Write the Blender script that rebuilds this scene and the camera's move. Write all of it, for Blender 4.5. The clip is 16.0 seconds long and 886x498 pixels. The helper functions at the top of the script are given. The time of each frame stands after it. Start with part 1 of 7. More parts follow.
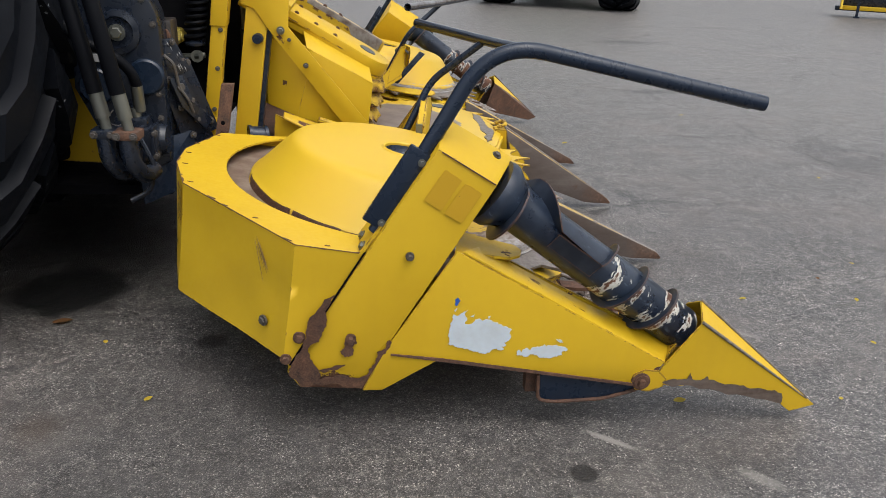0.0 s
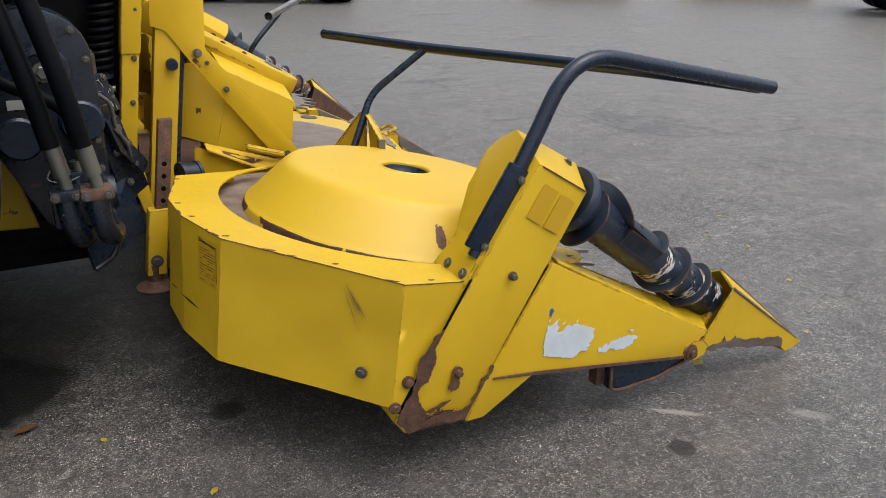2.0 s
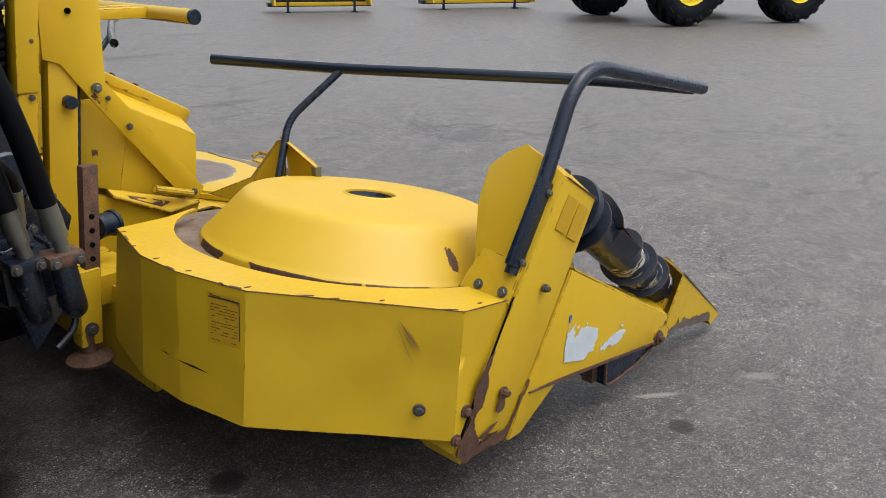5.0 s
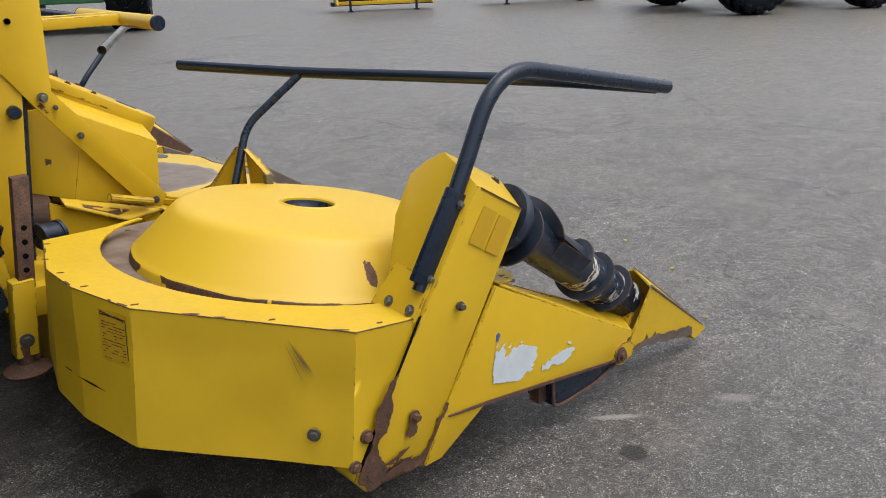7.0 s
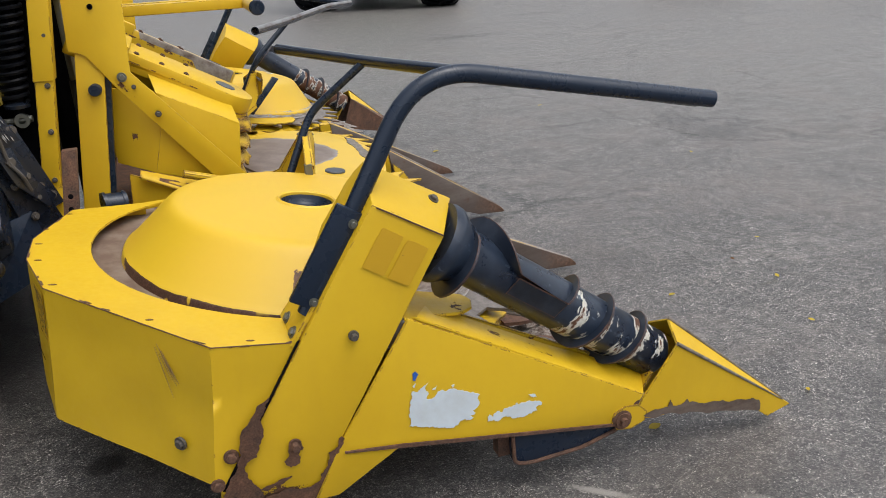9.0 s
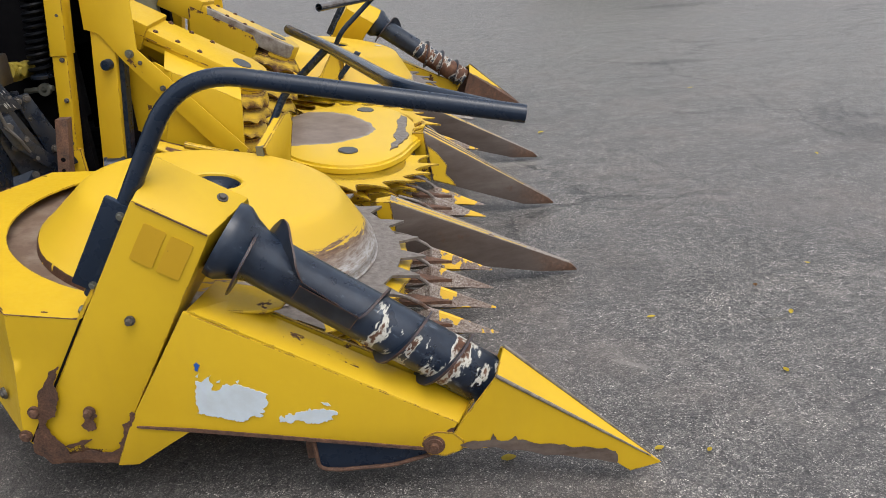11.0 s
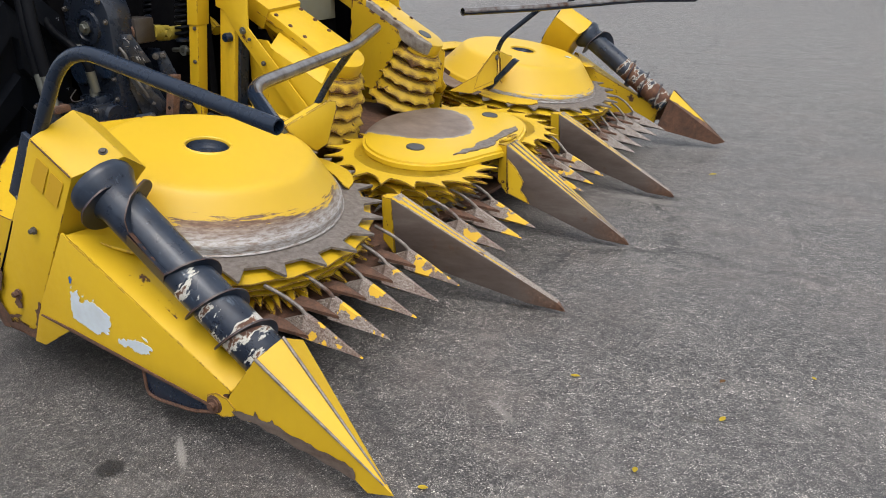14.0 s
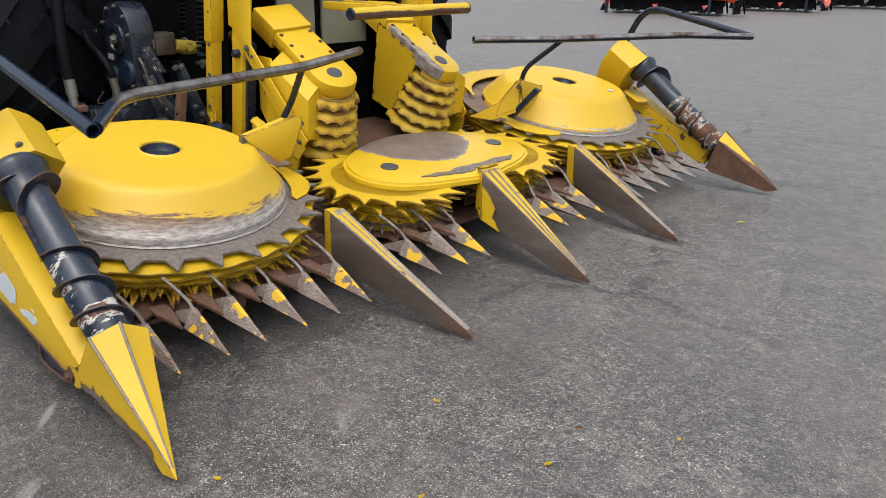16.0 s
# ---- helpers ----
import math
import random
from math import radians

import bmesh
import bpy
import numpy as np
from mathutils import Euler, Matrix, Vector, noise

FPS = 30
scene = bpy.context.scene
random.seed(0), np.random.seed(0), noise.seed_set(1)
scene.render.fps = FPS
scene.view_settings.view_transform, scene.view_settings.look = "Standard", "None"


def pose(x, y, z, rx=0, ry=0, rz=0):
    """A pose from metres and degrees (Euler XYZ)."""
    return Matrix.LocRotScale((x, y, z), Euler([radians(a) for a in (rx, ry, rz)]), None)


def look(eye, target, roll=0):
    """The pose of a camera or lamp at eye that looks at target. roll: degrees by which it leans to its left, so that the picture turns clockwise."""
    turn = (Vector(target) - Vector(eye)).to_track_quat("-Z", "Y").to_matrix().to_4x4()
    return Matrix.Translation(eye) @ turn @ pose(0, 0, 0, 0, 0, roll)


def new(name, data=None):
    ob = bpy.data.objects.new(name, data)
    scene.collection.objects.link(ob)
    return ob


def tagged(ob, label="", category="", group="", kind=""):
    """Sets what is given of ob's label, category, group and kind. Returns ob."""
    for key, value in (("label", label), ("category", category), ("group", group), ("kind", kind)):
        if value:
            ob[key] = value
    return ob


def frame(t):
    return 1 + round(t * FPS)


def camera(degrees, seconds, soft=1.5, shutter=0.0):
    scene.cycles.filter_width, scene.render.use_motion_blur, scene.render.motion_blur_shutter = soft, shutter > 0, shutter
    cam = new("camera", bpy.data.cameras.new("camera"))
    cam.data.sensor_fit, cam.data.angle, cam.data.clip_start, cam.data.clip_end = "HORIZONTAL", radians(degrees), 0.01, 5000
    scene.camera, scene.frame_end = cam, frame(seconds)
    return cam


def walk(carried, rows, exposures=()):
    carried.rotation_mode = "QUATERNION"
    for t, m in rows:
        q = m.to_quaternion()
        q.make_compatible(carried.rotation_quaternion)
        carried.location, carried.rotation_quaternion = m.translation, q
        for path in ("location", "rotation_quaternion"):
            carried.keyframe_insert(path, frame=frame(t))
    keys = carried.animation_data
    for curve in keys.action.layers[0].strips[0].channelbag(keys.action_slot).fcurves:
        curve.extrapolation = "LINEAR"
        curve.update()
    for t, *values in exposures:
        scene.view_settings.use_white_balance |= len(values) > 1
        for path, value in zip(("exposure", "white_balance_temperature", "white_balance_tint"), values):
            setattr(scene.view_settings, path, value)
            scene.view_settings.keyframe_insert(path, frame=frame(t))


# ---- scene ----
cam = camera(57.9, 16.0, 0.55)
METRES, EYE, TILT, LEAN, TURN = 7.426, 1.46, 0.4, 0.0, -6.2
ROWS = [
    (0.0, 0.0, 0.0, 0.0, 0.81, -21.82, -2.02),
    (0.5, -0.042, 0.0024, 0.0015, -5.79, -21.82, -2.49),
    (1.0, -0.0849, 0.0034, 0.0046, -12.03, -21.85, -1.73),
    (1.5, -0.1155, 0.0186, 0.0015, -17.01, -21.81, -1.55),
    (2.0, -0.142, 0.0384, 0.0041, -21.73, -21.87, -0.82),
    (2.5, -0.1729, 0.0511, 0.0038, -27.44, -21.72, -1.19),
    (3.0, -0.1966, 0.0642, 0.0054, -31.4, -21.62, -0.53),
    (5.5, -0.2295, 0.1029, 0.0033, -41.97, -20.54, -0.71),
    (6.0, -0.2181, 0.0966, 0.0041, -42.08, -20.58, -0.57),
    (6.5, -0.1952, 0.0845, 0.0044, -40.58, -20.65, -0.4),
    (7.0, -0.1687, 0.0769, 0.0036, -35.87, -20.93, 1.23),
    (7.5, -0.1345, 0.0727, 0.0048, -30.65, -21.4, 2.71),
    (8.0, -0.101, 0.0649, 0.0041, -25.02, -21.83, 3.1),
    (8.5, -0.0661, 0.0531, 0.006, -18.3, -21.64, 2.41),
    (9.0, -0.0283, 0.0556, 0.0014, -12.5, -21.75, 2.85),
    (9.5, 0.0119, 0.053, 0.0024, -8.48, -22.54, 3.33),
    (12.0, 0.1989, 0.0681, 0.0047, 18.06, -23.07, 2.67),
    (12.5, 0.2275, 0.0852, 0.0065, 23.09, -22.89, 1.51),
    (13.0, 0.2597, 0.0969, 0.0064, 27.38, -22.82, 1.51),
    (13.5, 0.296, 0.1057, 0.0084, 32.51, -22.57, 0.29),
    (14.0, 0.3266, 0.1261, 0.0058, 35.87, -22.22, 0.48),
    (14.5, 0.3551, 0.1468, 0.0092, 38.75, -22.04, -0.04),
    (15.0, 0.3928, 0.1673, 0.0094, 43.45, -21.32, -0.23),
    (15.5, 0.4202, 0.1882, 0.0079, 47.05, -20.85, -0.34),
    (16.0, 0.4416, 0.2177, 0.0077, 49.9, -20.5, -0.42),
]
walk(cam, [(t, pose(0, 0, EYE, TILT, LEAN, TURN) @ pose(METRES * x, METRES * y, METRES * z, 90 + pitch, roll, yaw)) for t, x, y, z, yaw, pitch, roll in ROWS], [(0.0, 0.30), (9.0, 0.30), (12.5, 0.35), (16.0, 0.38)])

# ---- world and light: a bright overcast sky ----
SUN_EL, SUN_AZ = radians(68), radians(143)
world = bpy.data.worlds.new("world")
scene.world = world
world.use_nodes = True
wn = world.node_tree
sky = wn.nodes.new("ShaderNodeTexSky")
sky.sky_type = "NISHITA"
sky.sun_disc = False
sky.sun_elevation, sky.sun_rotation = SUN_EL, SUN_AZ
sky.air_density, sky.dust_density, sky.ozone_density = 1.0, 4.0, 1.0
hsv = wn.nodes.new("ShaderNodeHueSaturation")
hsv.inputs["Saturation"].default_value = 0.32
wn.links.new(sky.outputs[0], hsv.inputs["Color"])
bg = wn.nodes["Background"]
wn.links.new(hsv.outputs[0], bg.inputs["Color"])
bg.inputs["Strength"].default_value = 0.22
sun = new("sun", bpy.data.lights.new("sun", "SUN"))
sun.data.energy, sun.data.angle, sun.data.color = 0.75, radians(70), (1.0, 0.99, 0.975)
sun_from = Vector((math.sin(SUN_AZ) * math.cos(SUN_EL), math.cos(SUN_AZ) * math.cos(SUN_EL), math.sin(SUN_EL)))
sun.matrix_world = look(sun_from * 50, (0, 0, 0))


# ---- materials ----
class Mat:
    """A node material with short helpers."""

    def __init__(self, name, rough=0.5, metal=0.0, spec=0.5):
        self.m = bpy.data.materials.new(name)
        self.m.use_nodes = True
        self.t = self.m.node_tree
        self.b = self.t.nodes["Principled BSDF"]
        self.b.inputs["Roughness"].default_value = rough
        self.b.inputs["Metallic"].default_value = metal
        self.b.inputs["Specular IOR Level"].default_value = spec
        self.co = self.t.nodes.new("ShaderNodeTexCoord").outputs["Object"]

    def n(self, kind, **props):
        node = self.t.nodes.new(kind)
        for k, v in props.items():
            node.inputs[k.replace("_", " ")].default_value = v
        return node

    def link(self, a, b):
        self.t.links.new(a, b)

    def stretch(self, sx, sy, sz, co=None):
        node = self.t.nodes.new("ShaderNodeMapping")
        node.inputs["Scale"].default_value = (sx, sy, sz)
        self.link(co or self.co, node.inputs["Vector"])
        return node.outputs[0]

    def noise(self, scale, detail=4.0, rough=0.55, co=None, distort=0.0):
        node = self.n("ShaderNodeTexNoise", Scale=scale, Detail=detail, Roughness=rough, Distortion=distort)
        self.link(co or self.co, node.inputs["Vector"])
        return node.outputs["Fac"]

    def voronoi(self, scale, feature="F1", out="Distance", co=None):
        node = self.n("ShaderNodeTexVoronoi", Scale=scale)
        node.feature = feature
        self.link(co or self.co, node.inputs["Vector"])
        return node.outputs[out]

    def ramp(self, fac, stops):
        node = self.t.nodes.new("ShaderNodeValToRGB")
        e = node.color_ramp.elements
        while len(e) < len(stops):
            e.new(0.5)
        for k, (p, c) in zip(e, stops):
            k.position = p
            k.color = (*c, 1) if not isinstance(c, (int, float)) else (c, c, c, 1)
        self.link(fac, node.inputs[0])
        return node.outputs[0]

    def mix(self, fac, a, b, blend="MIX"):
        node = self.t.nodes.new("ShaderNodeMix")
        node.data_type, node.blend_type = "RGBA", blend
        for sock, v in ((node.inputs[0], fac), (node.inputs[6], a), (node.inputs[7], b)):
            if isinstance(v, (int, float)):
                sock.default_value = v if sock.type == "VALUE" else (v, v, v, 1)
            elif isinstance(v, tuple):
                sock.default_value = (*v, 1)
            else:
                self.link(v, sock)
        return node.outputs[2]

    def math(self, op, a, b=0.0):
        node = self.t.nodes.new("ShaderNodeMath")
        node.operation = op
        node.use_clamp = op not in ("ADD", "SUBTRACT", "MULTIPLY_ADD")
        for sock, v in zip(node.inputs, (a, b)):
            if isinstance(v, (int, float)):
                sock.default_value = v
            else:
                self.link(v, sock)
        return node.outputs[0]

    def z(self, axis=2):
        node = self.t.nodes.new("ShaderNodeSeparateXYZ")
        self.link(self.co, node.inputs[0])
        return node.outputs[axis]

    def edge(self, radius):
        """1 along sharp edges, 0 on flats."""
        bev = self.t.nodes.new("ShaderNodeBevel")
        bev.samples = 4
        bev.inputs["Radius"].default_value = radius
        geo = self.t.nodes.new("ShaderNodeNewGeometry")
        dot = self.t.nodes.new("ShaderNodeVectorMath")
        dot.operation = "DOT_PRODUCT"
        self.link(bev.outputs[0], dot.inputs[0])
        self.link(geo.outputs["Normal"], dot.inputs[1])
        return self.ramp(dot.outputs["Value"], [(0.90, 1.0), (0.995, 0.0)])

    def bump(self, h, strength=0.2, dist=0.005):
        node = self.n("ShaderNodeBump", Strength=strength, Distance=dist)
        self.link(h, node.inputs["Height"])
        self.link(node.outputs[0], self.b.inputs["Normal"])

    def out(self, col=None, rough=None, metal=None):
        for v, name in ((col, "Base Color"), (rough, "Roughness"), (metal, "Metallic")):
            if v is None:
                continue
            if isinstance(v, (int, float)):
                self.b.inputs[name].default_value = v
            elif isinstance(v, tuple):
                self.b.inputs[name].default_value = (*v, 1)
            else:
                self.link(v, self.b.inputs[name])
        return self.m


RUST_D, RUST_M, RUST_L = (0.030, 0.013, 0.008), (0.085, 0.034, 0.017), (0.18, 0.082, 0.042)
YEL = (0.560, 0.362, 0.014)


def rust_colour(m, scale=30):
    f = m.noise(scale, 6, 0.65)
    g = m.noise(scale * 8, 3, 0.6)
    c = m.ramp(f, [(0.3, RUST_D), (0.52, RUST_M), (0.75, RUST_L)])
    return m.mix(0.30, c, m.ramp(g, [(0.3, (0.018, 0.010, 0.007)), (0.7, (0.20, 0.125, 0.085))]))


def yellow(name, edge=0.006, chip=0.60, wear=0.0, dirt=0.25, zones=()):
    """Yellow machine paint, sun-faded and dusty, chipped to rust along edges. wear: share of bare patches.
    zones: (x, y, z, radius) of scraped-off places in object space."""
    m = Mat(name, 0.42, 0.0, 0.32)
    big = m.noise(2.2, 5, 0.6)
    fine = m.noise(60, 3, 0.6)
    col = m.mix(m.ramp(big, [(0.35, 0.0), (0.75, 1.0)]), YEL, (0.495, 0.308, 0.011))
    streak = m.noise(5, 5, 0.7, m.stretch(1, 1, 0.2))
    grime = m.math("MULTIPLY", m.ramp(streak, [(0.5, 0.0), (0.85, 1.0)]), dirt)
    col = m.mix(grime, col, (0.28, 0.17, 0.03))
    patches = m.noise(14, 7, 0.68)
    bare = m.ramp(patches, [(0.735 - wear, 0.0), (0.742 - wear, 1.0)])
    if edge:
        chips = m.ramp(m.noise(22, 6, 0.65), [(chip - 0.10, 0.0), (chip - 0.08, 1.0)])
        bare = m.math("MAXIMUM", bare, m.math("MULTIPLY", m.math("GREATER_THAN", m.edge(edge), 0.3), chips))
    for x, y, z, r in zones:
        node = m.t.nodes.new("ShaderNodeVectorMath")
        node.operation = "DISTANCE"
        m.link(m.co, node.inputs[0])
        node.inputs[1].default_value = (x, y, z)
        d = m.math("SUBTRACT", node.outputs["Value"], m.math("MULTIPLY", m.noise(26, 6, 0.7), r * 1.1))
        bare = m.math("MAXIMUM", bare, m.math("LESS_THAN", d, r * 0.5))
    col = m.mix(bare, col, rust_colour(m, 40))
    rough = m.mix(bare, m.ramp(fine, [(0.3, 0.38), (0.7, 0.50)]), 0.85)
    h = m.math("ADD", m.math("MULTIPLY", m.noise(5, 3, 0.5), 0.9), m.math("SUBTRACT", m.math("MULTIPLY", fine, 0.08), m.math("MULTIPLY", bare, 0.15)))
    m.bump(h, 0.34, 0.007)
    return m.out(col, rough)


def rust_mat(name, scale=25, grey=0.0, yellow_left=0.0):
    """Rusty steel; grey: share polished to bare metal; yellow_left: share of paint remnants."""
    m = Mat(name, 0.75)
    col = rust_colour(m, scale)
    met = 0.0
    if grey:
        g = m.ramp(m.noise(6, 6, 0.65), [(0.62 - grey * 0.5, 0.0), (0.75 - grey * 0.5, 1.0)])
        steel = m.ramp(m.noise(40, 5, 0.7), [(0.3, (0.105, 0.084, 0.070)), (0.7, (0.25, 0.222, 0.20))])
        col = m.mix(g, col, steel)
        met = m.math("MULTIPLY", g, 0.35)
        m.out(rough=m.mix(g, 0.8, 0.5))
    if yellow_left:
        y = m.ramp(m.noise(11, 6, 0.6), [(0.70 - yellow_left * 0.5, 0.0), (0.71 - yellow_left * 0.5, 1.0)])
        col = m.mix(y, col, YEL)
    m.bump(m.noise(120, 4, 0.7), 0.4, 0.003)
    return m.out(col, None, met)


def paint_mat(name, colour, rough=0.45, dust=0.3, chips=0.0, chip_colour=(0.42, 0.38, 0.33), second=RUST_M):
    m = Mat(name, rough)
    d = m.ramp(m.noise(7, 6, 0.65), [(0.42, 0.0), (0.8, 1.0)])
    col = m.mix(m.math("MULTIPLY", d, dust), colour, (0.20, 0.19, 0.18))
    if chips:
        c = m.ramp(m.noise(13, 7, 0.6, m.stretch(1, 1, 1.6)), [(0.70 - chips * 0.5, 0.0), (0.71 - chips * 0.5, 1.0)])
        inner = m.mix(m.ramp(m.noise(20, 5, 0.7), [(0.5, 0.0), (0.55, 1.0)]), chip_colour, second)
        col = m.mix(c, col, inner)
    m.bump(m.noise(45, 5, 0.6), 0.15, 0.003)
    return m.out(col, m.ramp(m.noise(20, 4, 0.6), [(0.3, rough - 0.1), (0.75, rough + 0.2)]))


M_YEL = yellow("yellow_paint", 0.007, 0.60)
M_YEL_WORN = yellow("yellow_paint_worn", 0.010, 0.52, 0.10, 0.4)
M_YEL_CLEAN = yellow("yellow_paint_clean", 0.003, 0.64, -0.2, 0.15)
M_RUST = rust_mat("rusty_steel", 25)
M_RUST_Y = rust_mat("rusty_steel_with_yellow_remnants", 25, 0.95, 0.20)
m = Mat("finger_steel", 0.7)
speckle = m.ramp(m.noise(170, 4, 0.75), [(0.36, (0.055, 0.034, 0.026)), (0.52, (0.22, 0.178, 0.15)), (0.70, (0.46, 0.43, 0.40))])
left = m.math("MULTIPLY", m.ramp(m.noise(14, 4, 0.5), [(0.515, 0.0), (0.523, 1.0)]), m.math("GREATER_THAN", m.math("ADD", m.z(0), m.math("MULTIPLY", m.noise(30, 3, 0.5), 0.04)), 0.905))
m.bump(m.noise(170, 4, 0.75), 0.35, 0.003)
M_FINGER = m.out(m.mix(left, m.mix(m.ramp(m.noise(9, 5, 0.6), [(0.4, 0.0), (0.7, 0.55)]), speckle, RUST_M), (0.60, 0.36, 0.02)))
M_SPIKE = rust_mat("worn_brown_steel", 40, 0.62)
M_DISC = rust_mat("worn_grey_steel", 30, 1.0)
M_BLACK = paint_mat("black_paint", (0.008, 0.0155, 0.031), 0.26, 0.02)
M_BLACK_DUSTY = paint_mat("black_machinery_paint", (0.007, 0.011, 0.020), 0.26, 0.05, 0.02, (0.10, 0.09, 0.085))
M_BLACK_DUSTY.node_tree.nodes["Principled BSDF"].inputs["Specular IOR Level"].default_value = 0.48
M_BLACK.node_tree.nodes["Principled BSDF"].inputs["Specular IOR Level"].default_value = 0.36
M_RUBBER = paint_mat("black_rubber", (0.0045, 0.0055, 0.008), 0.45, 0.012, 0.05, (0.26, 0.28, 0.31), (0.04, 0.045, 0.05))
M_RUBBER.node_tree.nodes["Principled BSDF"].inputs["Specular IOR Level"].default_value = 0.10
M_HOSE = paint_mat("black_hose_rubber", (0.003, 0.0035, 0.005), 0.42, 0.01)
M_HOSE.node_tree.nodes["Principled BSDF"].inputs["Specular IOR Level"].default_value = 0.07
M_ZINC = paint_mat("zinc_plated_steel", (0.15, 0.155, 0.135), 0.42, 0.3)
M_ZINC.node_tree.nodes["Principled BSDF"].inputs["Metallic"].default_value = 0.7
M_BOLT = paint_mat("bolt_steel", (0.055, 0.048, 0.042), 0.5, 0.2)
M_CREAM = paint_mat("cream_plastic", (0.22, 0.22, 0.165), 0.5, 0.3)
M_GREEN = paint_mat("green_paint", (0.015, 0.10, 0.035), 0.4, 0.25)
M_RED = paint_mat("orange_red_paint", (0.42, 0.026, 0.005), 0.4, 0.2)
M_RIMY = paint_mat("yellow_rim_paint", (0.72, 0.55, 0.01), 0.4, 0.15)
# near-black for dark machine parts, and for shade painted into gaps and openings
M_DARK = paint_mat("dark_parts_and_shade", (0.003, 0.003, 0.004), 0.8, 0.02)
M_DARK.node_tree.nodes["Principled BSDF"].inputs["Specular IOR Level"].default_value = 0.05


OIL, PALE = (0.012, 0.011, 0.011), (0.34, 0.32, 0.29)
# oil and pale marks; broad dark ones at the machine paint its shade
STAINS_AND_SHADE = [(0.1, 1.9, 1.5, 0.30, (0.045, 0.043, 0.042)), (-1.35, 3.75, 1.15, 0.72, (0.012, 0.0115, 0.0115)), (-1.24, 3.23, 0.27, 0.97, (0.006, 0.006, 0.006)), (-0.75, 2.1, 0.6, 0.25, (0.04, 0.038, 0.038)), (-0.57, 2.75, 0.06, 0.8, OIL), (0.65, 1.90, 0.05, 0.85, OIL), (-1.00, 2.20, 0.10, 0.5, (0.05, 0.035, 0.025)),
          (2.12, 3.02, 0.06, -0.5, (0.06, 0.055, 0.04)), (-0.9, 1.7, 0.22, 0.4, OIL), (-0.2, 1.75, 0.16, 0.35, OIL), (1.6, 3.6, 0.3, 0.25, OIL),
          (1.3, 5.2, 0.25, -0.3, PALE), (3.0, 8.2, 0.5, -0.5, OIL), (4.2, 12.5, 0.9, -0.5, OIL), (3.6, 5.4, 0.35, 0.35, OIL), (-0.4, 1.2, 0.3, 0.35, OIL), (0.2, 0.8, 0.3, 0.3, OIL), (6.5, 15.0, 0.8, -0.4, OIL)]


# pale scrape marks: place, direction, half length and width, strength
STREAKS = [(0.776, 2.062, -38.4, 0.105, 0.017, 0.85, PALE), (1.17, 1.85, -43, 0.09, 0.032, 0.40, PALE), (1.55, 2.75, -30, 0.10, 0.02, 0.3, PALE)]


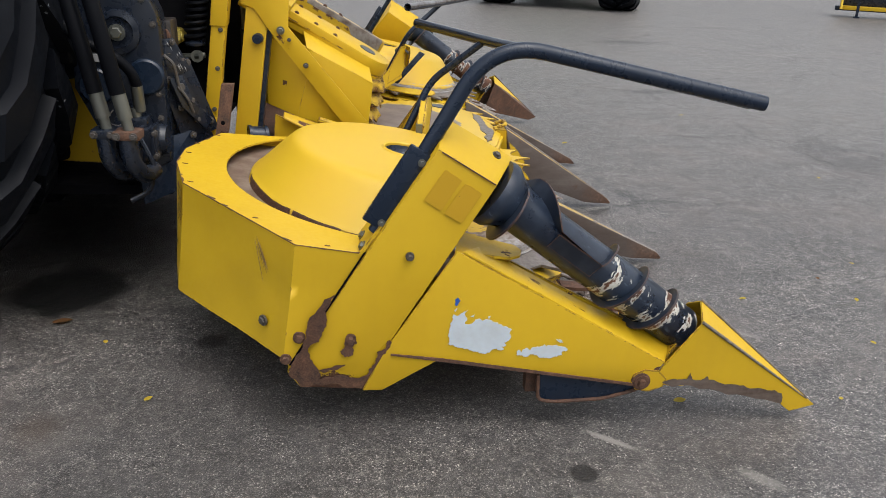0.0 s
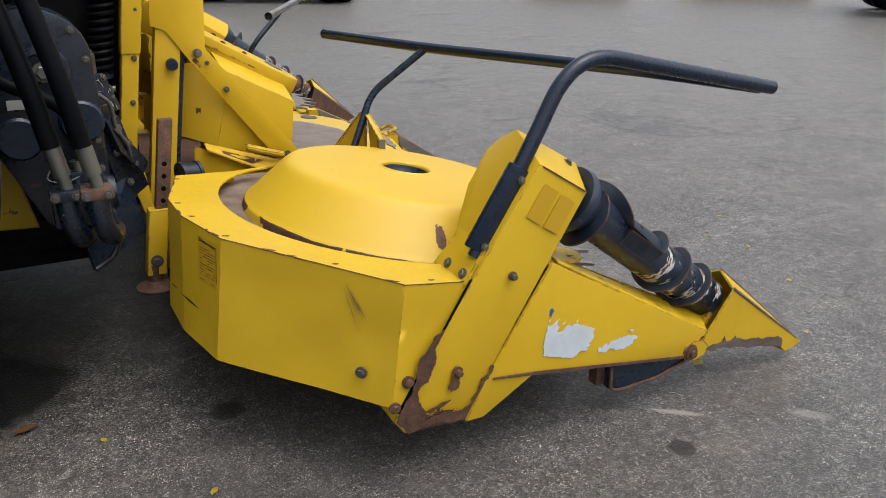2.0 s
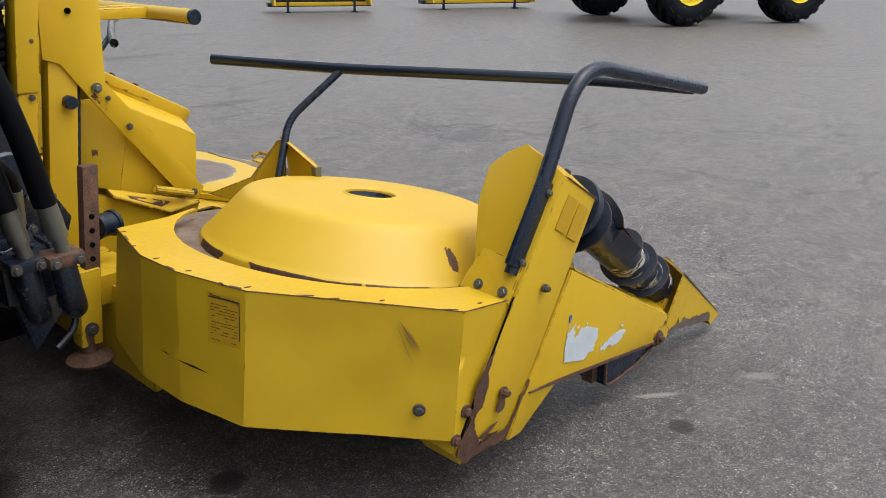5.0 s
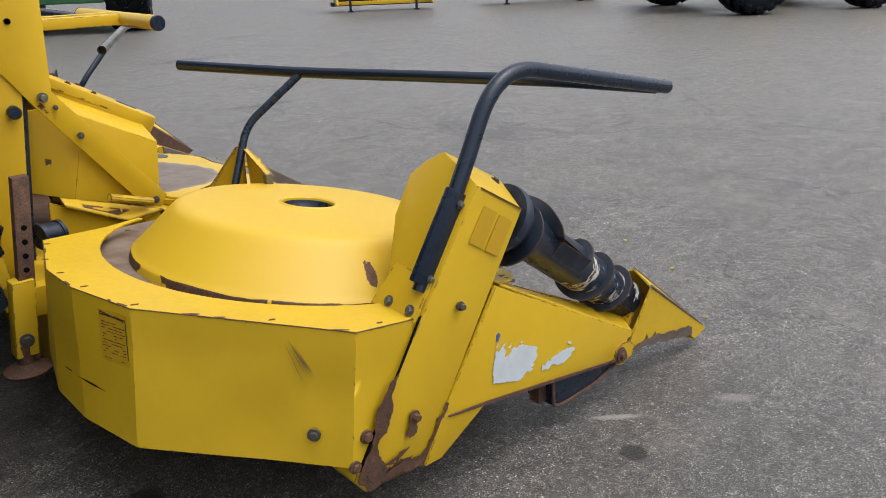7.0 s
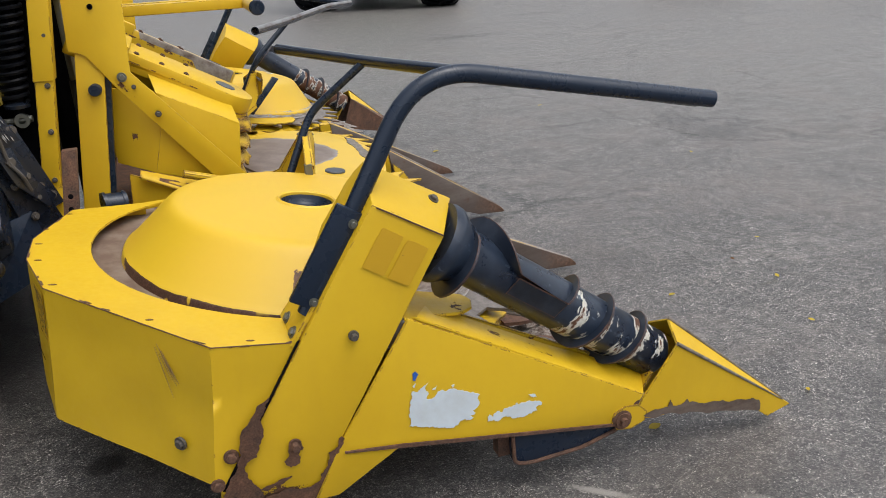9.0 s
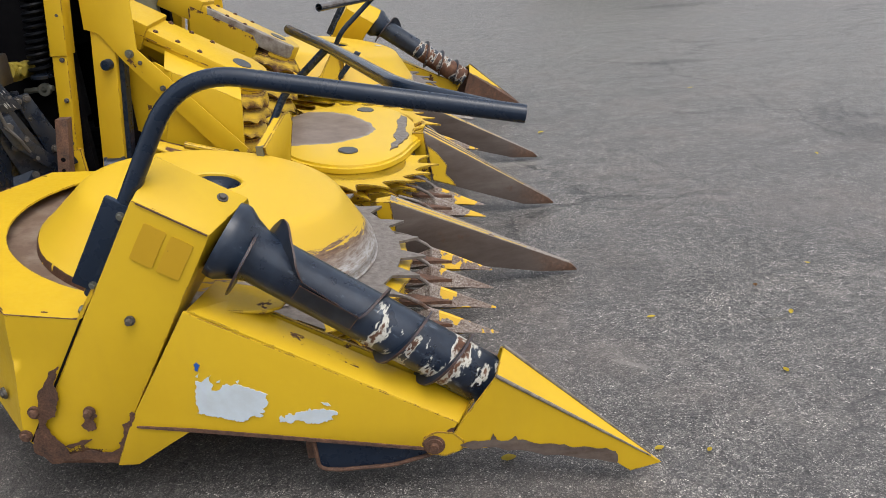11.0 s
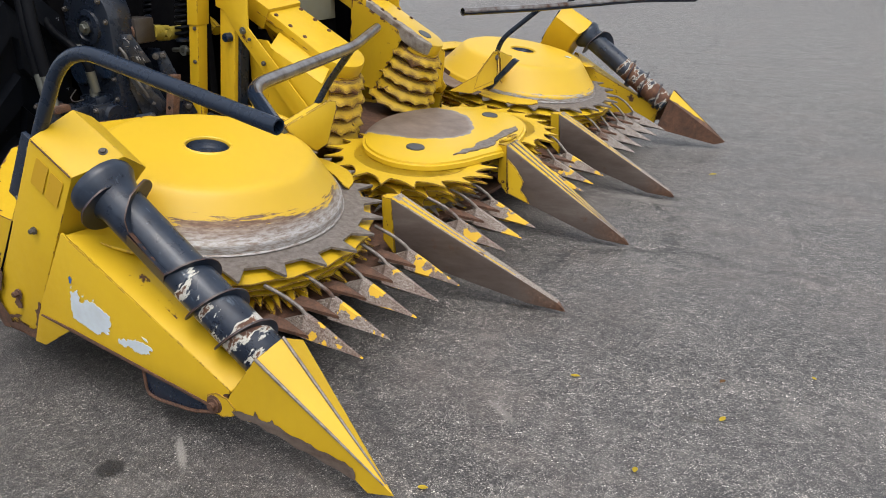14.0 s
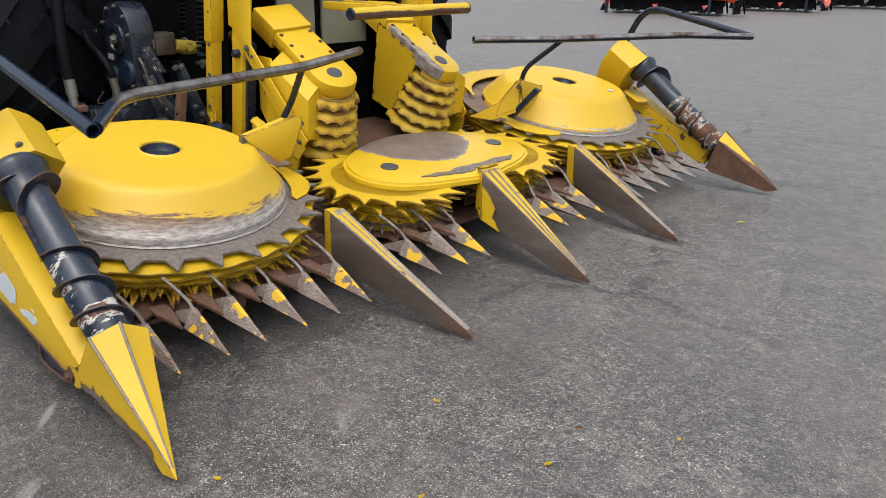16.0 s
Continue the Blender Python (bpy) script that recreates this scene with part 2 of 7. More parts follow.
def asphalt():
    m = Mat("asphalt", 0.75, 0.0, 0.4)
    warp2 = m.n("ShaderNodeTexNoise", Scale=160.0, Detail=2.0, Roughness=0.6)
    m.link(m.co, warp2.inputs["Vector"])
    jig = m.t.nodes.new("ShaderNodeMix")
    jig.data_type = "RGBA"
    jig.inputs[0].default_value = 0.004
    m.link(m.co, jig.inputs[6])
    m.link(warp2.outputs["Color"], jig.inputs[7])
    stones, gaps = [], []
    for size in (155, 310):
        sep = m.t.nodes.new("ShaderNodeSeparateColor")
        m.link(m.voronoi(size, "F1", "Color", jig.outputs[2]), sep.inputs[0])
        stones.append(sep.outputs[0])
        gaps.append(m.voronoi(size, "F1", "Distance", jig.outputs[2]))
    tone = [(0.05, (0.042, 0.041, 0.042)), (0.40, (0.130, 0.124, 0.122)), (0.72, (0.25, 0.24, 0.234)), (0.87, (0.42, 0.395, 0.375)), (0.96, (0.70, 0.67, 0.64))]
    coarse = m.mix(m.ramp(gaps[0], [(0.34, 0.0), (0.56, 1.0)]), m.ramp(stones[0], tone), (0.016, 0.016, 0.017))
    small = m.mix(m.ramp(gaps[1], [(0.38, 0.0), (0.60, 1.0)]), m.ramp(stones[1], tone), (0.016, 0.016, 0.017))
    grain = m.math("SUBTRACT", 1.0, gaps[0])
    fine = m.noise(420, 3, 0.7)
    mid = m.noise(9, 6, 0.65)
    big = m.noise(0.55, 6, 0.6)
    lumps = m.noise(33, 5, 0.75)
    col = m.mix(m.ramp(m.noise(60, 4, 0.7), [(0.46, 0.0), (0.54, 1.0)]), coarse, small)
    col = m.mix(m.ramp(lumps, [(0.36, 0.55), (0.50, 0.0)]), col, (0.040, 0.039, 0.040))
    col = m.mix(m.ramp(lumps, [(0.54, 0.0), (0.70, 0.42)]), col, (0.29, 0.275, 0.262))
    col = m.mix(m.ramp(mid, [(0.35, 0.0), (0.8, 0.28)]), col, (0.17, 0.165, 0.16))
    col = m.mix(m.ramp(big, [(0.45, 0.0), (0.70, 0.22)]), col, (0.070, 0.068, 0.070))
    # sparse large pale stones and black pits
    sep = m.t.nodes.new("ShaderNodeSeparateColor")
    m.link(m.voronoi(62, "F1", "Color", jig.outputs[2]), sep.inputs[0])
    core = m.ramp(m.voronoi(62, "F1", "Distance", jig.outputs[2]), [(0.26, 1.0), (0.40, 0.0)])
    col = m.mix(m.math("MULTIPLY", core, m.ramp(sep.outputs[0], [(0.93, 0.0), (0.97, 0.45)])), col, (0.44, 0.42, 0.40))
    col = m.mix(m.math("MULTIPLY", core, m.ramp(sep.outputs[1], [(0.80, 0.0), (0.88, 0.8)])), col, (0.026, 0.025, 0.026))
    mottle = m.noise(17, 8, 0.86)
    col = m.mix(0.85, col, m.ramp(mottle, [(0.34, (0.47, 0.457, 0.438)), (0.50, (0.97, 0.955, 0.92)), (0.66, (1.62, 1.575, 1.49))]), "MULTIPLY")
    sweep = m.noise(2.6, 7, 0.78, m.stretch(0.55, 1.5, 1))
    col = m.mix(0.7, col, m.ramp(sweep, [(0.36, (0.68, 0.67, 0.66)), (0.50, 1.0), (0.66, (1.34, 1.31, 1.26))]), "MULTIPLY")
    rusty = m.noise(1.1, 6, 0.7)
    col = m.mix(m.ramp(rusty, [(0.50, 0.0), (0.70, 0.55)]), col, (0.135, 0.112, 0.100))
    dots = m.voronoi(34, "F1", "Distance")
    col = m.mix(m.ramp(dots, [(0.06, 0.75), (0.12, 0.0)]), col, (0.022, 0.021, 0.021))
    blot = m.noise(7, 6, 0.65)
    patch = m.noise(75, 5, 0.7)
    col = m.mix(m.ramp(patch, [(0.36, 0.45), (0.52, 0.0)]), col, (0.045, 0.043, 0.045))
    col = m.mix(m.ramp(patch, [(0.54, 0.0), (0.70, 0.35)]), col, (0.28, 0.27, 0.26))
    # clusters of bare pale aggregate and of dark binder, a few centimetres across
    sep = m.t.nodes.new("ShaderNodeSeparateColor")
    m.link(m.voronoi(44, "F1", "Color", jig.outputs[2]), sep.inputs[0])
    col = m.mix(0.35, col, m.ramp(sep.outputs[2], [(0.05, (0.58, 0.575, 0.57)), (0.5, 1.0), (0.95, (1.62, 1.60, 1.56))]), "MULTIPLY")
    worn = m.noise(5.5, 9, 0.85)
    col = m.mix(0.28, col, m.ramp(worn, [(0.38, (0.62, 0.61, 0.60)), (0.50, (1.03, 1.02, 1.01)), (0.62, (1.52, 1.50, 1.46))]), "MULTIPLY")
    # faint tyre tracks sweeping across the yard
    tracks = m.noise(0.9, 6, 0.7, m.stretch(0.25, 2.2, 1))
    col = m.mix(m.ramp(tracks, [(0.55, 0.0), (0.70, 0.34)]), col, (0.056, 0.054, 0.055))
    pale = m.noise(1.7, 7, 0.72)
    col = m.mix(m.ramp(pale, [(0.55, 0.0), (0.74, 0.32)]), col, (0.25, 0.23, 0.21))
    # hairline cracks
    warp = m.n("ShaderNodeTexNoise", Scale=2.2, Detail=8.0, Roughness=0.7)
    m.link(m.co, warp.inputs["Vector"])
    add = m.t.nodes.new("ShaderNodeMix")
    add.data_type = "RGBA"
    add.inputs[0].default_value = 0.35
    m.link(m.co, add.inputs[6])
    m.link(warp.outputs["Color"], add.inputs[7])
    crack = m.voronoi(0.9, "DISTANCE_TO_EDGE", "Distance", add.outputs[2])
    gate = m.ramp(m.noise(0.8, 2, 0.5), [(0.43, 0.0), (0.53, 1.0)])
    line = m.math("MULTIPLY", m.ramp(crack, [(0.0, 1.0), (0.014, 0.0)]), gate)
    col = m.mix(m.math("MULTIPLY", line, 0.85), col, (0.03, 0.029, 0.03))
    h = m.math("ADD", m.math("MULTIPLY", grain, 0.7), m.math("ADD", m.math("MULTIPLY", fine, 0.3), m.math("MULTIPLY", lumps, 0.5)))
    m.bump(m.math("SUBTRACT", h, line), 0.75, 0.004)
    # asphalt painted paler with distance, in place of sheen at a grazing angle
    far = m.t.nodes.new("ShaderNodeVectorMath")
    far.operation = "DISTANCE"
    m.link(m.co, far.inputs[0])
    far.inputs[1].default_value = (-0.6, 2.6, 0)
    far_sheen = m.math("ADD", m.math("MULTIPLY", far.outputs["Value"], 0.1), m.math("MULTIPLY", m.math("SUBTRACT", big, 0.5), 0.6))
    col = m.mix(m.ramp(far_sheen, [(0.18, 0.0), (0.80, 0.13)]), col, (0.33, 0.31, 0.29))
    for x, y, turn, long, wide, k, tone in STREAKS:
        node = m.t.nodes.new("ShaderNodeMapping")
        node.vector_type = "TEXTURE"
        node.inputs["Location"].default_value = (x, y, 0)
        node.inputs["Rotation"].default_value = (0, 0, radians(turn))
        node.inputs["Scale"].default_value = (long, wide, 1)
        m.link(m.co, node.inputs["Vector"])
        ln = m.t.nodes.new("ShaderNodeVectorMath")
        ln.operation = "LENGTH"
        m.link(node.outputs[0], ln.inputs[0])
        d = m.math("SUBTRACT", ln.outputs["Value"], m.math("MULTIPLY", m.math("SUBTRACT", patch, 0.5), 1.6))
        col = m.mix(m.math("MULTIPLY", m.ramp(d, [(0.45, 1.0), (1.0, 0.0)]), k), col, tone)
    for x, y, r, k, tone in STAINS_AND_SHADE:
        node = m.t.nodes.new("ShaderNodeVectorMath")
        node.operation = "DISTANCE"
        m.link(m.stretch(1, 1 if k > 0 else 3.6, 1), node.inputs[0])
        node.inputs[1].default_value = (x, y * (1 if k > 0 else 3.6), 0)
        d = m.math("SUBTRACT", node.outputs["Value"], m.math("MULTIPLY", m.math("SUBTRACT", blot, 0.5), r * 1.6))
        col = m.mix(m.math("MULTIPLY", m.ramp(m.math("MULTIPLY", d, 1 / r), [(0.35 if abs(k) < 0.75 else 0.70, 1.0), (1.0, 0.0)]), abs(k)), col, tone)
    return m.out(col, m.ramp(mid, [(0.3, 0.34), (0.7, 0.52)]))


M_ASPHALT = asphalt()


# ---- mesh helpers ----
def V(*a):
    return Vector(a)


def prism(bm, pts, off):
    """A solid from a polygon and an offset."""
    a = [bm.verts.new(p) for p in pts]
    b = [bm.verts.new(Vector(p) + Vector(off)) for p in pts]
    bm.faces.new(a)
    bm.faces.new(b[::-1])
    n = len(a)
    for i in range(n):
        bm.faces.new((a[i], b[i], b[(i + 1) % n], a[(i + 1) % n]))


def box(bm, lo, hi, m=None):
    x0, y0, z0 = lo
    x1, y1, z1 = hi
    v = [Vector(p) for p in ((x0, y0, z0), (x1, y0, z0), (x1, y1, z0), (x0, y1, z0))]
    if m is not None:
        start = len(bm.verts)
    a = [bm.verts.new((m @ p) if m is not None else p) for p in v]
    b = [bm.verts.new((m @ (p + V(0, 0, z1 - z0))) if m is not None else p + V(0, 0, z1 - z0)) for p in v]
    bm.faces.new(a[::-1])
    bm.faces.new(b)
    for i in range(4):
        bm.faces.new((a[i], a[(i + 1) % 4], b[(i + 1) % 4], b[i]))


def hull(bm, pts):
    """The convex hull of some points."""
    vs = [bm.verts.new(p) for p in pts]
    got = bmesh.ops.convex_hull(bm, input=vs)
    loose = [v for v in vs if v.is_valid and not v.link_faces]
    bmesh.ops.delete(bm, geom=loose, context="VERTS")


def fillet(pts, r, n=6):
    """A polyline with its corners rounded."""
    pts = [Vector(p) for p in pts]
    out = [pts[0]]
    for a, b, c in zip(pts, pts[1:], pts[2:]):
        d = min(r, (a - b).length * 0.45, (c - b).length * 0.45)
        p, q = b + (a - b).normalized() * d, b + (c - b).normalized() * d
        for i in range(n + 1):
            t = i / n
            out.append(p * (1 - t) ** 2 + b * 2 * t * (1 - t) + q * t * t)
    return out + [pts[-1]]


def tube(bm, pts, r, n=14, hollow=0.0):
    """A swept round bar; r may be one radius or one for each point."""
    pts = [Vector(p) for p in pts]
    rs = r if isinstance(r, (list, tuple)) else [r] * len(pts)
    side = None
    rings = []
    for i, p in enumerate(pts):
        d = (pts[min(i + 1, len(pts) - 1)] - pts[max(i - 1, 0)]).normalized()
        if side is None:
            side = d.orthogonal().normalized()
        side = (side - d * side.dot(d)).normalized()
        up = d.cross(side)
        rings.append([bm.verts.new(p + (side * math.cos(a) + up * math.sin(a)) * rs[i]) for a in (2 * math.pi * k / n for k in range(n))])
    for a, b in zip(rings, rings[1:]):
        for k in range(n):
            bm.faces.new((a[k], a[(k + 1) % n], b[(k + 1) % n], b[k]))
    for ring, p, q in ((rings[0], pts[0], pts[1]), (rings[-1], pts[-1], pts[-2])):
        if hollow:
            c = sum((v.co for v in ring), Vector()) / n
            inner = [bm.verts.new(c + (v.co - c) * hollow) for v in ring]
            deep = [bm.verts.new(v.co + (q - p).normalized() * 0.06) for v in inner]
            for k in range(n):
                bm.faces.new((ring[k], ring[(k + 1) % n], inner[(k + 1) % n], inner[k]))
                bm.faces.new((inner[k], inner[(k + 1) % n], deep[(k + 1) % n], deep[k]))
            bm.faces.new(deep)
        else:
            bm.faces.new(ring)


def lathe(bm, prof, m=None, n=48, close=False):
    """A turned body from (radius, height) pairs."""
    rings = []
    for r, z in prof:
        if r < 1e-6:
            p = V(0, 0, z)
            rings.append([bm.verts.new(m @ p if m is not None else p)])
        else:
            ring = []
            for k in range(n):
                a = 2 * math.pi * k / n
                p = V(r * math.cos(a), r * math.sin(a), z)
                ring.append(bm.verts.new(m @ p if m is not None else p))
            rings.append(ring)
    pairs = list(zip(rings, rings[1:])) + ([(rings[-1], rings[0])] if close else [])
    for a, b in pairs:
        for k in range(n):
            i, j = k % len(a), (k + 1) % len(a)
            u, w = k % len(b), (k + 1) % len(b)
            f = [a[i]] + ([a[j]] if len(a) > 1 else []) + ([b[w]] if len(b) > 1 else []) + [b[u]]
            if len(f) > 2:
                bm.faces.new(f)


def toothed(bm, r_in, r_root, r_tip, teeth, thick, m, flat=0.45, lean=0.6, turn=0.0, uneven=0.0, droop=0.0, hook=False):
    """A flat ring with saw teeth. flat: share of the pitch without tooth; lean: where the point stands on its tooth;
    hook: concave flanks as on a cut blade; droop: how far the points hang down."""
    rng = random.Random(teeth * 7 + int(r_tip * 1000))
    outer, inner = [], []
    if hook:
        prof = [(0.0, 0.0), (0.22, 0.03), (0.42, 0.14), (0.60, 0.36), (0.76, 0.70), (0.88, 1.0), (0.91, 0.97), (0.925, 0.55), (0.95, 0.18)]
    else:
        prof = [(0.0, 0.0), (flat, 0.0), (flat + (1 - flat) * lean - 0.02, 1.0), (flat + (1 - flat) * lean + 0.02, 0.97)]
    for i in range(teeth):
        u = 1 + rng.uniform(-uneven, uneven)
        for f, h in prof:
            a = turn + 2 * math.pi * (i + f) / teeth
            r = r_root + (r_tip - r_root) * h * u
            outer.append(V(r * math.cos(a), r * math.sin(a), -droop * h * h * u))
            inner.append(V(r_in * math.cos(a), r_in * math.sin(a), 0))
    n = len(outer)
    rows = []
    for line, z in ((inner, 0), (outer, 0), (outer, -thick), (inner, -thick)):
        rows.append([bm.verts.new(m @ (p + V(0, 0, z))) for p in line])
    for a, b in ((0, 1), (1, 2), (2, 3), (3, 0)):
        for k in range(n):
            bm.faces.new((rows[a][k], rows[a][(k + 1) % n], rows[b][(k + 1) % n], rows[b][k]))


def torn(bm, outline, y, seed, amp=0.15, levels=4):
    """A torn flat patch on an upright plane: straight edges broken up finer and finer; y: a number or a function of x and z."""
    rng = random.Random(seed)
    for _ in range(levels):
        fine = []
        for (x0, z0), (x1, z1) in zip(outline, outline[1:] + outline[:1]):
            k = rng.uniform(-amp, amp)
            fine += [(x0, z0), ((x0 + x1) / 2 - (z1 - z0) * k, (z0 + z1) / 2 + (x1 - x0) * k)]
        outline = fine
    prism(bm, [(x, y(x, z) if callable(y) else y, z) for x, z in outline], (0, -0.0015, 0))


def soften(bm, width, seg=2, angle=30):
    """Rounds the sharp edges of a closed body."""
    bm.normal_update()
    es = [e for e in bm.edges if len(e.link_faces) == 2 and e.calc_face_angle(0) > radians(angle)]
    bmesh.ops.bevel(bm, geom=es, offset=width, segments=seg, affect="EDGES", profile=0.6, clamp_overlap=True)


def part(name, bm, material, parent=None, label="", round_edges=0.0, angle=35):
    """Links a bmesh as one mesh object under a thing or a part."""
    bmesh.ops.recalc_face_normals(bm, faces=bm.faces)
    if round_edges:
        soften(bm, round_edges)
    bm.normal_update()
    for f in bm.faces:
        f.smooth = True
    for e in bm.edges:
        e.smooth = len(e.link_faces) == 2 and e.calc_face_angle(0) < radians(angle)
    me = bpy.data.meshes.new(name)
    bm.to_mesh(me)
    bm.free()
    me.materials.append(material)
    ob = new(name, me)
    if parent is not None:
        ob.parent = parent
    if label:
        ob["label"] = label
    return ob


def made(fn, *a, **k):
    """A bmesh filled by one helper."""
    bm = bmesh.new()
    fn(bm, *a, **k)
    return bm


def bolt(parent, p, axis, r=0.012, h=0.010, material=None, name="bolt"):
    """A hexagon bolt head on a washer."""
    bm = bmesh.new()
    m = Matrix.Translation(p) @ Vector(axis).to_track_quat("Z", "Y").to_matrix().to_4x4()
    lathe(bm, [(0, -0.004), (r * 1.45, -0.004), (r * 1.45, 0.003), (0, 0.003)], m, 14)
    lathe(bm, [(0, 0.002), (r, 0.002), (r, h * 0.85), (r * 0.85, h), (0, h)], m, 6)
    return part(name, bm, material or M_BOLT, parent)


# ---- ground ----
bm = bmesh.new()
N = 60
grid = {}
def spaced(i):
    u = i / N * 2 - 1
    return math.copysign(abs(u) ** 2.4, u) * 900
for i in range(N + 1):
    for j in range(N + 1):
        x, y = spaced(i), spaced(j) + 8
        grid[i, j] = bm.verts.new((x, y, 0.0))
for i in range(N):
    for j in range(N):
        bm.faces.new((grid[i, j], grid[i + 1, j], grid[i + 1, j + 1], grid[i, j + 1]))
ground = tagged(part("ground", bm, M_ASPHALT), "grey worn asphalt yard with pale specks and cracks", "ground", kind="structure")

# plain walls far behind everything, out of view, added to block low sky light
m = Mat("blocker_wall", 0.8)
M_BLOCKER = m.out(m.mix(m.noise(0.6, 5, 0.6), (0.07, 0.075, 0.06), (0.13, 0.125, 0.11)), 0.8)
for name, x0, x1, y0, y1 in (("wall_blocker_north", -60, 60, 60, 60.4), ("wall_blocker_south", -60, 60, -46.4, -46), ("wall_blocker_east", 60, 60.4, -46, 60), ("wall_blocker_west", -60.4, -60, -46, 60)):
    tagged(part(name, made(box, (x0, y0, -0.05), (x1, y1, 8.0)), M_BLOCKER), "plain dark wall added out of view to block light", "wall", kind="structure")

Y0 = 4.40                       # the header's middle line
TILT_DRUM = 6.6                 # the header leans forwards by this much
header = tagged(new("maize_header"), "yellow rusty row-independent maize header with toothed drums, on asphalt", "maize header")
header.location = (0, 0, 0)
harvester = tagged(new("forage_harvester"), "black and yellow forage harvester front behind the maize header", "forage harvester")


# ---- the header's outer units, one at each side (s = -1: near, 1: far) ----
def at(s, x, v, z):
    """A point of the header: forwards, outwards from the middle line, up."""
    return Vector((x, Y0 + s * v, z))


def pts(s, rows):
    return [at(s, *r) for r in rows]


def drum_frame(s, x, v, z):
    return Matrix.Translation(at(s, x, v, z)) @ Matrix.Rotation(radians(TILT_DRUM), 4, "Y") @ Matrix.Diagonal((1, -s, 1, 1))


def dome_mat(name, wear):
    """Yellow drum cover, scraped bare round the outer front of its foot in long strokes."""
    m = Mat(name, 0.38)
    big = m.noise(2.5, 5, 0.6)
    col = m.mix(m.ramp(big, [(0.35, 0.0), (0.75, 1.0)]), YEL, (0.59, 0.365, 0.020))
    height, fwd, side = m.math("SUBTRACT", m.z(2), 0.045), m.z(0), m.z(1)
    ang = m.t.nodes.new("ShaderNodeMath")
    ang.operation = "ARCTAN2"
    m.link(side, ang.inputs[0])
    m.link(fwd, ang.inputs[1])
    polar = m.t.nodes.new("ShaderNodeCombineXYZ")
    m.link(ang.outputs[0], polar.inputs[0])
    m.link(height, polar.inputs[2])
    strokes = m.noise(2.4, 8, 0.74, m.stretch(1.0, 1, 30, polar.outputs[0]))
    streaks = m.noise(9.0, 6, 0.75, m.stretch(1.0, 1, 12, polar.outputs[0]))
    lim = m.t.nodes.new("ShaderNodeMath")
    lim.operation = "MULTIPLY_ADD"
    m.link(fwd, lim.inputs[0])
    lim.inputs[1].default_value = 0.15 * wear
    out = m.t.nodes.new("ShaderNodeMath")
    out.operation = "MULTIPLY_ADD"
    m.link(m.math("MULTIPLY", m.ramp(fwd, [(0.05, 0.35), (0.32, 1.0)]), m.math("SUBTRACT", 0.0, side)), out.inputs[0])
    out.inputs[1].default_value = 0.145 * wear
    sw = m.t.nodes.new("ShaderNodeMath")
    sw.operation = "MULTIPLY_ADD"
    m.link(strokes, sw.inputs[0])
    sw.inputs[1].default_value = 0.24
    sw.inputs[2].default_value = -0.118
    m.link(sw.outputs[0], out.inputs[2])
    m.link(out.outputs[0], lim.inputs[2])
    worn = m.math("LESS_THAN", height, lim.outputs[0])
    kept = m.ramp(m.noise(5.5, 3, 0.5), [(0.50, 1.0), (0.51, 0.0)])
    low = m.math("MULTIPLY", m.math("LESS_THAN", height, m.math("ADD", m.ramp(fwd, [(0.0, 0.022), (0.35, 0.010)]), m.math("MULTIPLY", m.noise(9, 4, 0.6), 0.012))), m.math("MAXIMUM", kept, m.math("GREATER_THAN", fwd, 0.2)))
    bare = m.math("MAXIMUM", worn, low)
    node = m.t.nodes.new("ShaderNodeVectorMath")
    node.operation = "DISTANCE"
    m.link(m.stretch(2.6, 0.85, 0.85), node.inputs[0])
    node.inputs[1].default_value = (-0.095 * 2.6, -0.480 * 0.85, 0.138 * 0.85)
    spot = m.math("SUBTRACT", node.outputs["Value"], m.math("MULTIPLY", m.noise(30, 6, 0.75), 0.085))
    bare = m.math("MAXIMUM", bare, m.math("LESS_THAN", spot, -0.004 if wear > 0.5 else -1.0))
    bright = m.ramp(streaks, [(0.30, (0.13, 0.075, 0.050)), (0.44, (0.235, 0.195, 0.165)), (0.58, (0.40, 0.39, 0.38)), (0.70, (0.22, 0.14, 0.09))])
    brown = m.ramp(streaks, [(0.30, (0.06, 0.03, 0.02)), (0.5, (0.17, 0.10, 0.06)), (0.70, (0.30, 0.22, 0.12)), (0.80, (0.38, 0.25, 0.04))])
    steel = m.mix(m.ramp(m.math("ADD", height, m.math("MULTIPLY", strokes, 0.06)), [(0.070, 0.0), (0.115, 1.0)]), bright, brown)
    steel = m.mix(m.math("LESS_THAN", fwd, 0.05), steel, rust_colour(m, 30))
    speck = m.ramp(m.noise(17, 6, 0.65), [(0.715, 0.0), (0.72, 1.0)])
    bare = m.math("MAXIMUM", bare, m.math("MULTIPLY", speck, m.math("LESS_THAN", height, 0.16)))
    rub = m.ramp(strokes, [(0.58, 0.0), (0.75, 0.35)])
    col = m.mix(rub, col, (0.52, 0.36, 0.06))
    col = m.mix(bare, col, steel)
    m.bump(m.math("ADD", m.noise(8, 4, 0.5), m.math("MULTIPLY", bare, -0.2)), 0.10, 0.006)
    return m.out(col, m.mix(bare, 0.46, 0.55), m.math("MULTIPLY", bare, 0.3))


